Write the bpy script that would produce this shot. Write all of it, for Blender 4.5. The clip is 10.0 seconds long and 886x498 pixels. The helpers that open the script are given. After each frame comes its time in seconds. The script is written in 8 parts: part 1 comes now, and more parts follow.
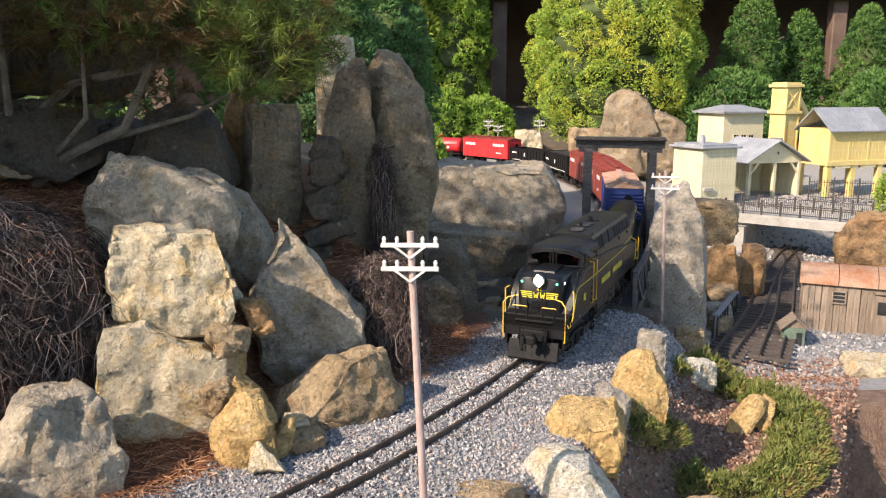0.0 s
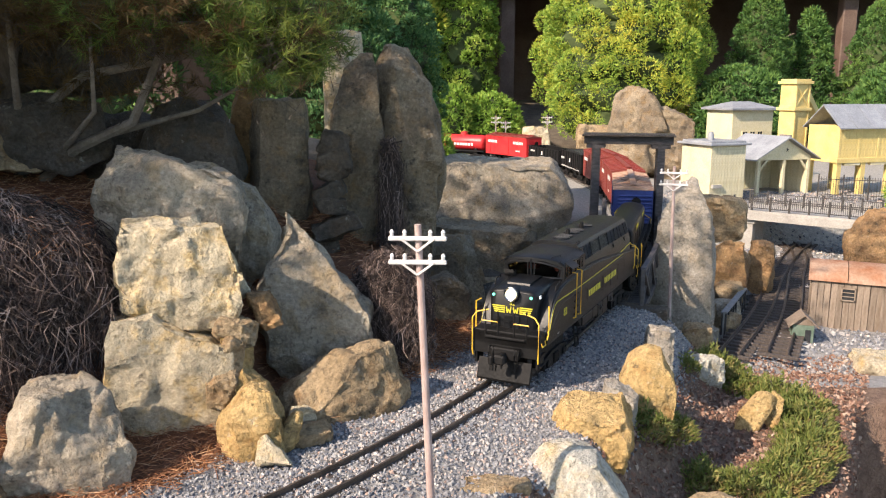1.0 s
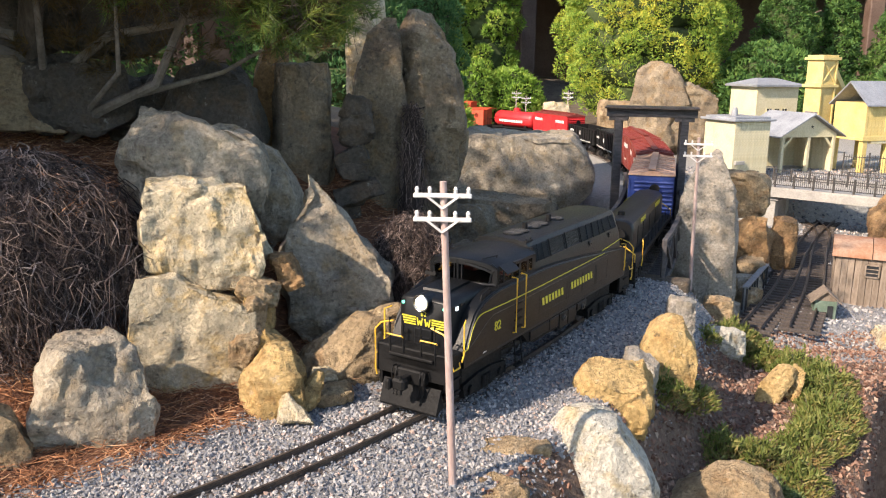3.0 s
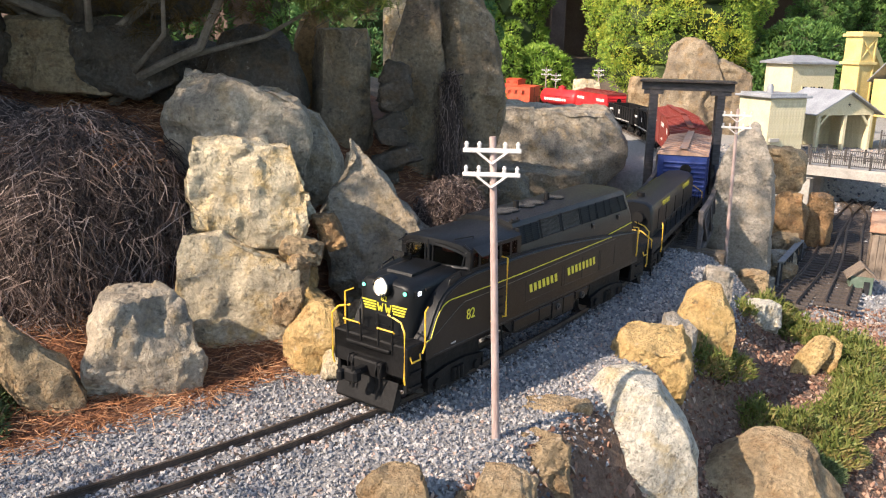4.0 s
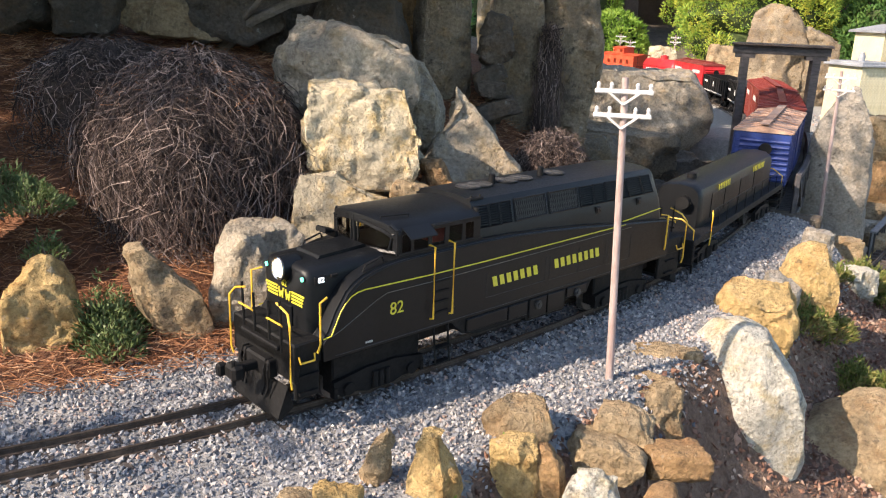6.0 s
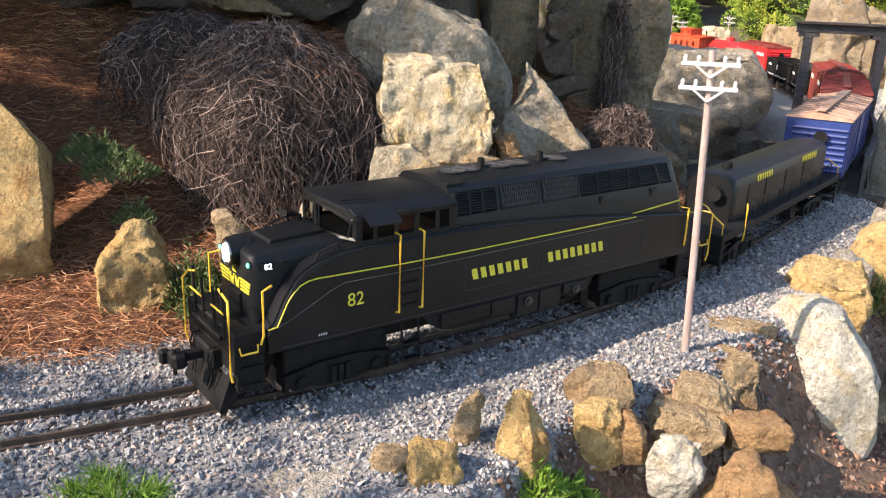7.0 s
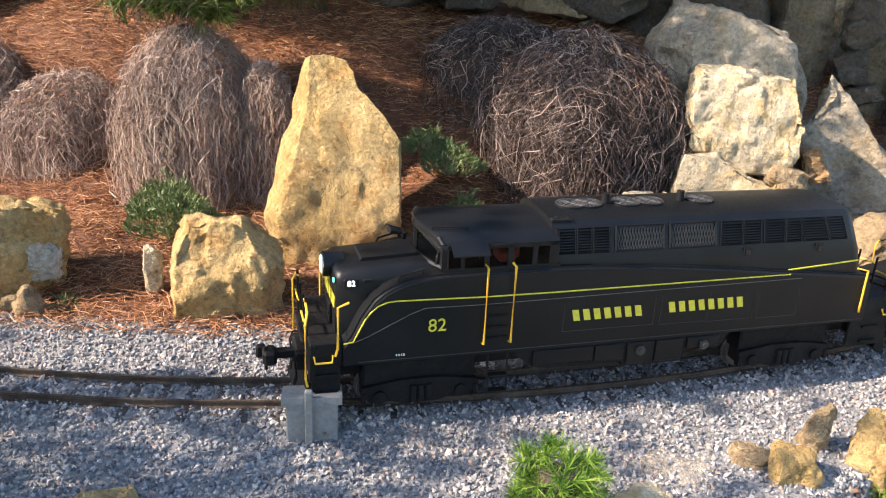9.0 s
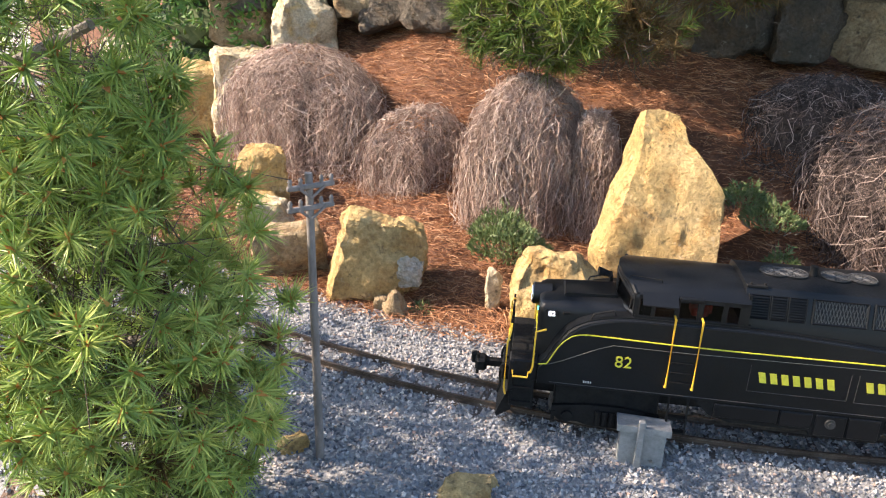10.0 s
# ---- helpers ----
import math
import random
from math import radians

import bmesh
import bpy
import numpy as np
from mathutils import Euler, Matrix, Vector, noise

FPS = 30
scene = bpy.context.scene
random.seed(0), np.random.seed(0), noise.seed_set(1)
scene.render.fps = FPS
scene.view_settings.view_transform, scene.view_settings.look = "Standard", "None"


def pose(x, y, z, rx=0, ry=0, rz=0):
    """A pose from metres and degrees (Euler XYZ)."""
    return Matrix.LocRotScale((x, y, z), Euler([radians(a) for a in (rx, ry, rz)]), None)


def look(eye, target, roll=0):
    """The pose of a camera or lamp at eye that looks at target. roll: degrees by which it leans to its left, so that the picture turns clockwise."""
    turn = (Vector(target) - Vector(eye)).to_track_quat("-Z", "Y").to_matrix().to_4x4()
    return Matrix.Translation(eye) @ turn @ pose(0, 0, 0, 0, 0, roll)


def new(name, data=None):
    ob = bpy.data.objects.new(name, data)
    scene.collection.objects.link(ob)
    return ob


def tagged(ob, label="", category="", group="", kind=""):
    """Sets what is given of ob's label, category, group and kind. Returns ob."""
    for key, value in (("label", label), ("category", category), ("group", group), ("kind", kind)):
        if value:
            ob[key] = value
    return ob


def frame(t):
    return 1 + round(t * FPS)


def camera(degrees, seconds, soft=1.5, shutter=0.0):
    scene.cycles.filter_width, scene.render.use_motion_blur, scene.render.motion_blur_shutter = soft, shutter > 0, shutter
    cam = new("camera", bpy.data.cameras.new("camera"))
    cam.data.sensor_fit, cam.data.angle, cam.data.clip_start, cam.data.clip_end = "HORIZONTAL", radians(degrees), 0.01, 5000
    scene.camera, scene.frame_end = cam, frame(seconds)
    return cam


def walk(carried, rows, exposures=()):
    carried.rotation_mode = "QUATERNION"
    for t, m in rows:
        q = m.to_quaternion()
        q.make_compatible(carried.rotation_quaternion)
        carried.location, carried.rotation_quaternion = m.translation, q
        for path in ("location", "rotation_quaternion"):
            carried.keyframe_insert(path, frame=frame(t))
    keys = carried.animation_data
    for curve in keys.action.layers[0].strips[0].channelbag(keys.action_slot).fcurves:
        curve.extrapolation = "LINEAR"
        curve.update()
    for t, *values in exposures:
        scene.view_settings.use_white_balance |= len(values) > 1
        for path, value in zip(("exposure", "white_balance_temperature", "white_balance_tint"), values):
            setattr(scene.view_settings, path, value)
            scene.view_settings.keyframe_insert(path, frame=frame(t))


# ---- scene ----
# ---- camera ----
cam = camera(57.3, 10.0, soft=1.15)
METRES, EYE, TILT, LEAN, TURN = 0.63, 0.484, -11.0, 0.0, 0.0
ROWS = [
    (0.0, 0.0, 0.0, 0.0, 0.0, 0.0, -0.0),
    (0.5, -0.004, -0.0003, -0.0003, 0.34, -0.12, -0.08),
    (1.0, -0.001, 0.0046, -0.0066, 0.5, -0.2, -0.19),
    (1.5, 0.0048, 0.0089, -0.0112, 0.63, -0.33, -0.32),
    (2.0, 0.0024, 0.0127, -0.0207, 0.79, -0.62, -0.48),
    (2.5, -0.0027, 0.0135, -0.0271, 1.13, -1.11, -0.7),
    (4.0, -0.0547, -0.0081, -0.0861, 3.39, -3.17, -1.71),
    (4.5, -0.0829, -0.013, -0.1053, 4.38, -3.78, -2.13),
    (5.0, -0.1183, -0.019, -0.1238, 5.35, -4.29, -2.59),
    (6.5, -0.2033, -0.0739, -0.157, 8.64, -6.18, -3.77),
    (7.0, -0.2446, -0.0952, -0.1704, 10.19, -6.95, -4.11),
    (7.5, -0.2935, -0.1187, -0.1779, 12.06, -7.7, -4.53),
    (8.0, -0.355, -0.1692, -0.1812, 14.08, -8.31, -4.9),
    (8.5, -0.4432, -0.2622, -0.1686, 17.26, -9.06, -5.88),
    (9.0, -0.5166, -0.3304, -0.1298, 22.86, -10.02, -7.07),
    (9.5, -0.546, -0.4248, -0.0974, 31.01, -10.97, -8.58),
    (10.0, -0.5744, -0.5836, -0.0667, 41.49, -11.93, -10.28),
]
walk(cam, [(t, pose(0, 0, EYE, TILT, LEAN, TURN) @ pose(METRES * x, METRES * y, METRES * z, 90 + pitch, roll, yaw)) for t, x, y, z, yaw, pitch, roll in ROWS],
     [(0.0, 0.97), (4.0, 1.06), (6.5, 1.19), (8.0, 1.36), (9.0, 1.56), (10.0, 1.72)])

# ---- light ----
SUN = Vector((-0.64, -0.49, 0.59)).normalized()
world = bpy.data.worlds.new("world")
scene.world = world
world.use_nodes = True
wn = world.node_tree.nodes
sky = wn.new("ShaderNodeTexSky")
sky.sky_type = "NISHITA"
sky.sun_disc = False
sky.sun_elevation = math.asin(SUN.z)
sky.sun_rotation = math.atan2(SUN.x, SUN.y)
world.node_tree.links.new(sky.outputs[0], wn["Background"].inputs[0])
wn["Background"].inputs[1].default_value = 0.15
sun = new("sun", bpy.data.lights.new("sun", "SUN"))
sun.data.energy, sun.data.angle, sun.data.color = 4.8, radians(0.53), (1.0, 0.825, 0.665)
sun.matrix_world = look(SUN * 30, (0, 0, 0))


# ---- materials ----
def shader(name):
    m = bpy.data.materials.new(name)
    m.use_nodes = True
    nt = m.node_tree
    return m, nt, nt.nodes["Principled BSDF"], lambda kind: nt.nodes.new("ShaderNode" + kind)


def mixer(nt, fac, a, b, blend="MIX"):
    n = nt.nodes.new("ShaderNodeMix")
    n.data_type, n.blend_type = "RGBA", blend
    for sock, value in ((n.inputs["Factor"], fac), (n.inputs["A"], a), (n.inputs["B"], b)):
        if hasattr(value, "is_linked"):
            nt.links.new(value, sock)
        elif isinstance(value, (int, float)):
            sock.default_value = value
        else:
            sock.default_value = (*value, 1)
    return n.outputs["Result"]


def ramp(nt, fac, stops, hard=False):
    n = nt.nodes.new("ShaderNodeValToRGB")
    n.color_ramp.interpolation = "CONSTANT" if hard else "LINEAR"
    e = n.color_ramp.elements
    while len(e) < len(stops):
        e.new(0.5)
    for k, (p, c) in enumerate(stops):
        e[k].position = p
        e[k].color = (*c, 1) if isinstance(c, tuple) else (c, c, c, 1)
    nt.links.new(fac, n.inputs[0])
    return n.outputs[0]


def noise_tex(nt, scale, detail=6, rough=0.6, vec=None, stretch=None):
    n = nt.nodes.new("ShaderNodeTexNoise")
    n.inputs["Scale"].default_value, n.inputs["Detail"].default_value, n.inputs["Roughness"].default_value = scale, detail, rough
    co = vec or nt.nodes.new("ShaderNodeTexCoord").outputs["Object"]
    if stretch:
        mp = nt.nodes.new("ShaderNodeMapping")
        mp.inputs["Scale"].default_value = stretch
        nt.links.new(co, mp.inputs["Vector"])
        co = mp.outputs[0]
    nt.links.new(co, n.inputs["Vector"])
    return n.outputs["Fac"]


def relief(nt, bsdf, height, strength, distance=0.01, under=None):
    n = nt.nodes.new("ShaderNodeBump")
    n.inputs["Strength"].default_value, n.inputs["Distance"].default_value = strength, distance
    nt.links.new(height, n.inputs["Height"])
    if under:
        nt.links.new(under, n.inputs["Normal"])
    nt.links.new(n.outputs[0], bsdf.inputs["Normal"])
    return n.outputs[0]


def surface(name, a, b, scale=20.0, rough=0.7, bump=0.3, fine=6.0, metal=0.0, vary=0.0, stretch=None, spec=0.5, island=0.0, dist=0.004):
    """Two-scale colour with fine relief."""
    m, nt, bsdf, add = shader(name)
    big = noise_tex(nt, scale, 5, 0.6, stretch=stretch)
    small = noise_tex(nt, scale * fine, 4, 0.65, stretch=stretch)
    col = mixer(nt, ramp(nt, big, [(0.35, 0.0), (0.65, 1.0)]), a, b)
    col = mixer(nt, 0.55, col, ramp(nt, small, [(0.25, 0.45), (0.75, 1.0)]), "MULTIPLY")
    if vary:
        info = add("ObjectInfo").outputs["Random"]
        col = mixer(nt, vary, col, ramp(nt, info, [(0.0, 0.35), (1.0, 1.0)]), "MULTIPLY")
    if island:
        isl = add("NewGeometry").outputs["Random Per Island"]
        col = mixer(nt, island, col, ramp(nt, isl, [(0.0, 0.3), (1.0, 1.0)]), "MULTIPLY")
    nt.links.new(col, bsdf.inputs["Base Color"])
    nt.links.new(ramp(nt, small, [(0.2, min(1, rough + 0.12)), (0.8, max(0.05, rough - 0.12))]), bsdf.inputs["Roughness"])
    bsdf.inputs["Metallic"].default_value = metal
    bsdf.inputs["Specular IOR Level"].default_value = spec
    relief(nt, bsdf, small, bump, dist)
    return m


def stone(name, light, mid, stain, lichen=0.5, strata=0.25):
    """Weathered sandstone: broad tints, rusty stains, dark lichen, layered relief."""
    m, nt, bsdf, add = shader(name)
    info = add("ObjectInfo").outputs["Random"]
    co = add("TexCoord").outputs["Object"]
    shift = add("VectorMath")
    shift.operation = "ADD"
    comb = add("CombineXYZ")
    for k in range(3):
        nt.links.new(info, comb.inputs[k])
    sc = add("VectorMath")
    sc.operation = "SCALE"
    sc.inputs["Scale"].default_value = 7.0
    nt.links.new(comb.outputs[0], sc.inputs[0])
    nt.links.new(co, shift.inputs[0])
    nt.links.new(sc.outputs[0], shift.inputs[1])
    v = shift.outputs[0]
    broad = noise_tex(nt, 9, 4, 0.55, v)
    blot = noise_tex(nt, 24, 6, 0.65, v)
    grain = noise_tex(nt, 150, 5, 0.7, v)
    layer = noise_tex(nt, 16, 5, 0.6, v, (1.0, 1.0, 1.3))
    crack = add("TexVoronoi")
    crack.feature = "DISTANCE_TO_EDGE"
    crack.inputs["Scale"].default_value = 9
    wob = mixer(nt, 0.12, v, add("TexNoise").outputs["Color"])
    nt.links.new(wob, crack.inputs["Vector"])
    col = mixer(nt, ramp(nt, broad, [(0.38, 0.0), (0.62, 1.0)]), mid, light)
    col = mixer(nt, ramp(nt, blot, [(0.50, 0.0), (0.66, 0.75)]), col, stain)
    col = mixer(nt, ramp(nt, layer, [(0.56, 0.0), (0.70, lichen)]), col, (0.055, 0.052, 0.045))
    pits = noise_tex(nt, 55, 5, 0.7, v)
    col = mixer(nt, ramp(nt, pits, [(0.575, 0.0), (0.70, 0.75)]), col, (0.07, 0.062, 0.05))
    col = mixer(nt, ramp(nt, pits, [(0.26, 0.5), (0.38, 0.0)]), col, (0.68, 0.64, 0.55))
    col = mixer(nt, 0.75, col, ramp(nt, grain, [(0.28, 0.30), (0.66, 1.0)]), "MULTIPLY")
    nt.links.new(col, bsdf.inputs["Base Color"])
    bsdf.inputs["Roughness"].default_value = 0.88
    bsdf.inputs["Specular IOR Level"].default_value = 0.25
    n1 = relief(nt, bsdf, layer, strata * 0.5, 0.03)
    n2 = relief(nt, bsdf, blot, 0.35, 0.03, n1)
    n3 = relief(nt, bsdf, ramp(nt, crack.outputs["Distance"], [(0.0, 0.0), (0.035, 1.0)]), 0.12, 0.004, n2)
    n4 = relief(nt, bsdf, pits, 0.85, 0.008, n3)
    relief(nt, bsdf, grain, 1.0, 0.008, n4)
    return m


def chips(name, stops, rough=0.85):
    """Loose pieces, each one with a colour of its own."""
    m, nt, bsdf, add = shader(name)
    isl = add("NewGeometry").outputs["Random Per Island"]
    col = ramp(nt, isl, stops)
    col = mixer(nt, 0.5, col, ramp(nt, noise_tex(nt, 6, 3), [(0.3, 0.6), (0.7, 1.0)]), "MULTIPLY")
    nt.links.new(col, bsdf.inputs["Base Color"])
    bsdf.inputs["Roughness"].default_value = rough
    bsdf.inputs["Specular IOR Level"].default_value = 0.3
    return m


def leafy(name, stops, rough=0.6, patch=3.0):
    m, nt, bsdf, add = shader(name)
    isl = add("NewGeometry").outputs["Random Per Island"]
    n = noise_tex(nt, patch, 3)
    mid = add("Math")
    mid.operation = "MULTIPLY_ADD"
    nt.links.new(isl, mid.inputs[0])
    mid.inputs[1].default_value = 0.5
    half = add("Math")
    half.operation = "MULTIPLY_ADD"
    half.inputs[1].default_value, half.inputs[2].default_value = 1.4, -0.45
    nt.links.new(n, half.inputs[0])
    nt.links.new(half.outputs[0], mid.inputs[2])
    leaf = ramp(nt, mid.outputs[0], stops)
    nt.links.new(leaf, bsdf.inputs["Base Color"])
    bsdf.inputs["Roughness"].default_value = rough
    bsdf.inputs["Specular IOR Level"].default_value = 0.3
    thin = add("BsdfTranslucent")
    nt.links.new(leaf, thin.inputs["Color"])
    both = add("MixShader")
    both.inputs[0].default_value = 0.35
    nt.links.new(bsdf.outputs[0], both.inputs[1])
    nt.links.new(thin.outputs[0], both.inputs[2])
    nt.links.new(both.outputs[0], nt.nodes["Material Output"].inputs[0])
    return m


def glowing(name, colour, strength):
    m, nt, bsdf, add = shader(name)
    bsdf.inputs["Base Color"].default_value = (*colour, 1)
    bsdf.inputs["Emission Color"].default_value = (*colour, 1)
    bsdf.inputs["Emission Strength"].default_value = strength
    return m


M = {}
M["grey_stone"] = stone("grey_stone", (0.62, 0.53, 0.40), (0.37, 0.32, 0.25), (0.43, 0.32, 0.18), 0.6)
M["cream_stone"] = stone("cream_stone", (0.80, 0.68, 0.47), (0.60, 0.51, 0.36), (0.66, 0.45, 0.17), 0.3)
M["gold_stone"] = stone("gold_stone", (0.68, 0.48, 0.22), (0.54, 0.365, 0.145), (0.42, 0.23, 0.075), 0.3)
M["tan_stone"] = stone("tan_stone", (0.50, 0.375, 0.225), (0.36, 0.265, 0.155), (0.30, 0.175, 0.08), 0.45)
M["rust_stone"] = stone("rust_stone", (0.46, 0.29, 0.14), (0.36, 0.22, 0.11), (0.28, 0.15, 0.07), 0.5)
# darker copy of the stones: shade under pine and in crevices put into colour
M["shaded_stone"] = stone("shaded_stone", (0.165, 0.135, 0.105), (0.10, 0.086, 0.068), (0.16, 0.108, 0.062), 0.6)
M["brown_stone"] = stone("brown_stone", (0.40, 0.32, 0.215), (0.235, 0.185, 0.13), (0.34, 0.225, 0.11), 0.6)
M["slab_stone"] = stone("slab_stone", (0.52, 0.465, 0.39), (0.43, 0.385, 0.32), (0.40, 0.33, 0.24), 0.2, 0.1)
M["quartz"] = stone("quartz", (0.72, 0.67, 0.56), (0.60, 0.565, 0.48), (0.58, 0.45, 0.24), 0.10, 0.08)
M["ballast_bed"] = surface("ballast_bed", (0.22, 0.215, 0.21), (0.33, 0.32, 0.31), 60, 0.9, 0.9, 4, dist=0.006)
M["ballast"] = chips("ballast", [(0.0, (0.09, 0.095, 0.108)), (0.3, (0.19, 0.195, 0.212)), (0.6, (0.30, 0.30, 0.305)), (0.84, (0.42, 0.40, 0.38)), (0.93, (0.37, 0.26, 0.21)), (1.0, (0.62, 0.585, 0.54))])
M["needle_bed"] = surface("needle_bed", (0.13, 0.055, 0.028), (0.22, 0.095, 0.045), 40, 0.95, 1.0, 5, dist=0.008)
M["needles"] = chips("needles", [(0.0, (0.13, 0.055, 0.028)), (0.4, (0.29, 0.125, 0.055)), (0.75, (0.44, 0.205, 0.095)), (1.0, (0.60, 0.38, 0.22))], 0.7)
M["mulch_bed"] = surface("mulch_bed", (0.14, 0.085, 0.058), (0.23, 0.15, 0.105), 45, 0.95, 1.0, 4, dist=0.01)
M["mulch"] = chips("mulch", [(0.0, (0.10, 0.05, 0.036)), (0.5, (0.23, 0.125, 0.085)), (0.8, (0.34, 0.22, 0.16)), (1.0, (0.40, 0.31, 0.24))])
M["soil"] = surface("soil", (0.09, 0.07, 0.05), (0.15, 0.12, 0.085), 12, 0.95, 0.8, 8, dist=0.01)
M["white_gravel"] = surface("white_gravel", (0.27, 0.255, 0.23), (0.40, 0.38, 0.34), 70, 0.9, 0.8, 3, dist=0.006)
M["lawn"] = surface("lawn", (0.05, 0.075, 0.03), (0.08, 0.10, 0.04), 6, 0.9, 0.8, 12)
M["sleeper"] = surface("sleeper", (0.045, 0.038, 0.034), (0.12, 0.096, 0.083), 60, 0.75, 0.4, 6, vary=0.4, stretch=(1, 6, 1))
M["rail"] = surface("rail", (0.075, 0.056, 0.045), (0.15, 0.116, 0.092), 30, 0.5, 0.2, 8, metal=0.55)
M["dead_stem"] = chips("dead_stem", [(0.0, (0.18, 0.118, 0.09)), (0.4, (0.36, 0.255, 0.205)), (0.8, (0.52, 0.395, 0.325)), (1.0, (0.64, 0.52, 0.44))])
# darker stems for mounds under the pine and among boulders, shade put into colour
M["dead_stem_shaded"] = chips("dead_stem_shaded", [(0.0, (0.024, 0.018, 0.016)), (0.5, (0.075, 0.054, 0.047)), (0.8, (0.19, 0.138, 0.118)), (1.0, (0.42, 0.33, 0.29))])
# mound cores darker than their stems, shade in the gaps put into the colour
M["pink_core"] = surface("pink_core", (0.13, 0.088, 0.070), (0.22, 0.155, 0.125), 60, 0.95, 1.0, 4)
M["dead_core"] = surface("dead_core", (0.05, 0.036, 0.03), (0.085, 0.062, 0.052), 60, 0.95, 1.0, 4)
M["bark"] = surface("bark", (0.085, 0.062, 0.045), (0.15, 0.115, 0.085), 30, 0.9, 0.9, 5, stretch=(3, 3, 0.6))
M["pale_bark"] = surface("pale_bark", (0.16, 0.13, 0.10), (0.26, 0.215, 0.17), 40, 0.9, 0.8, 5)

# ---- small builders ----
BOX_FACES = ((0, 1, 3, 2), (4, 6, 7, 5), (0, 4, 5, 1), (2, 3, 7, 6), (0, 2, 6, 4), (1, 5, 7, 3))


def bx(bm, c, s, bevel=0.0, m=None):
    """A box of size s round c, its edges eased."""
    t = Matrix.Translation(c) @ Matrix.Diagonal((*s, 1))
    made = bmesh.ops.create_cube(bm, size=1.0, matrix=(m @ t) if m else t)["verts"]
    if bevel:
        edges = list({e for v in made for e in v.link_edges})
        bmesh.ops.bevel(bm, geom=edges, offset=bevel, segments=1, affect="EDGES", profile=0.5)
    return bm


def rod(bm, a, b, r, seg=8, r2=None):
    """A round bar from a to b."""
    a, b = Vector(a), Vector(b)
    d = b - a
    m = Matrix.Translation((a + b) / 2) @ d.to_track_quat("Z", "Y").to_matrix().to_4x4()
    bmesh.ops.create_cone(bm, cap_ends=True, segments=seg, radius1=r, radius2=r if r2 is None else r2, depth=d.length, matrix=m)
    return bm


def tube(bm, pts, r, seg=6, taper=1.0):
    """A bent round bar through pts."""
    pts = [Vector(p) for p in pts]
    rings = []
    for k, p in enumerate(pts):
        d = (pts[min(k + 1, len(pts) - 1)] - pts[max(k - 1, 0)]).normalized()
        q = d.to_track_quat("Z", "Y").to_matrix()
        rk = r * (1 + (taper - 1) * k / (len(pts) - 1))
        rings.append([bm.verts.new(p + q @ Vector((rk * math.cos(a), rk * math.sin(a), 0))) for a in (2 * math.pi * j / seg for j in range(seg))])
    for p, q in zip(rings, rings[1:]):
        for j in range(seg):
            bm.faces.new((p[j], p[(j + 1) % seg], q[(j + 1) % seg], q[j]))
    bm.faces.new(rings[0][::-1])
    bm.faces.new(rings[-1])
    return bm


def prism(bm, outline, lo, hi, axis="y"):
    """An outline in the other two axes, drawn out along axis."""
    def at(u, v, w):
        return {"y": (u, w, v), "x": (w, u, v), "z": (u, v, w)}[axis]
    a = [bm.verts.new(at(u, v, lo)) for u, v in outline]
    b = [bm.verts.new(at(u, v, hi)) for u, v in outline]
    n = len(a)
    bm.faces.new(a)
    bm.faces.new(b[::-1])
    for k in range(n):
        bm.faces.new((a[k], b[k], b[(k + 1) % n], a[(k + 1) % n]))
    bmesh.ops.recalc_face_normals(bm, faces=bm.faces[:])
    return bm


def loft(bm, sections, close=True):
    """A skin over sections with equal counts of points."""
    rings = [[bm.verts.new(p) for p in s] for s in sections]
    n = len(rings[0])
    for p, q in zip(rings, rings[1:]):
        for k in range(n):
            bm.faces.new((p[k], p[(k + 1) % n], q[(k + 1) % n], q[k]))
    if close:
        bm.faces.new(rings[0][::-1])
        bm.faces.new(rings[-1])
    bmesh.ops.recalc_face_normals(bm, faces=bm.faces[:])
    return bm


def mesh_from(name, bm, material, smooth=None):
    me = bpy.data.meshes.new(name)
    bm.to_mesh(me)
    bm.free()
    me.materials.append(material)
    if smooth:
        me.polygons.foreach_set("use_smooth", [True] * len(me.polygons))
        me.set_sharp_from_angle(angle=radians(smooth))
    return me


def part(name, bm, material, parent, label="", smooth=None):
    ob = new(name, mesh_from(name, bm, material, smooth))
    ob.parent = parent
    return tagged(ob, label)


def thing(name, m, label, category, group="", kind=""):
    ob = new(name)
    ob.empty_display_size = 0.05
    ob.matrix_basis = m
    return tagged(ob, label, category, group, kind)


def solid(name, bm, material, m, label="", category="", group="", kind="", smooth=None):
    ob = new(name, mesh_from(name, bm, material, smooth))
    ob.matrix_basis = m
    return tagged(ob, label, category, group, kind)


def raw(name, verts, faces, material):
    me = bpy.data.meshes.new(name)
    me.from_pydata(verts.tolist() if hasattr(verts, "tolist") else verts, [], faces.tolist() if hasattr(faces, "tolist") else faces)
    me.materials.append(material)
    return me


def step(a, b, v):
    k = np.clip((np.asarray(v, float) - a) / (b - a), 0, 1)
    return k * k * (3 - 2 * k)


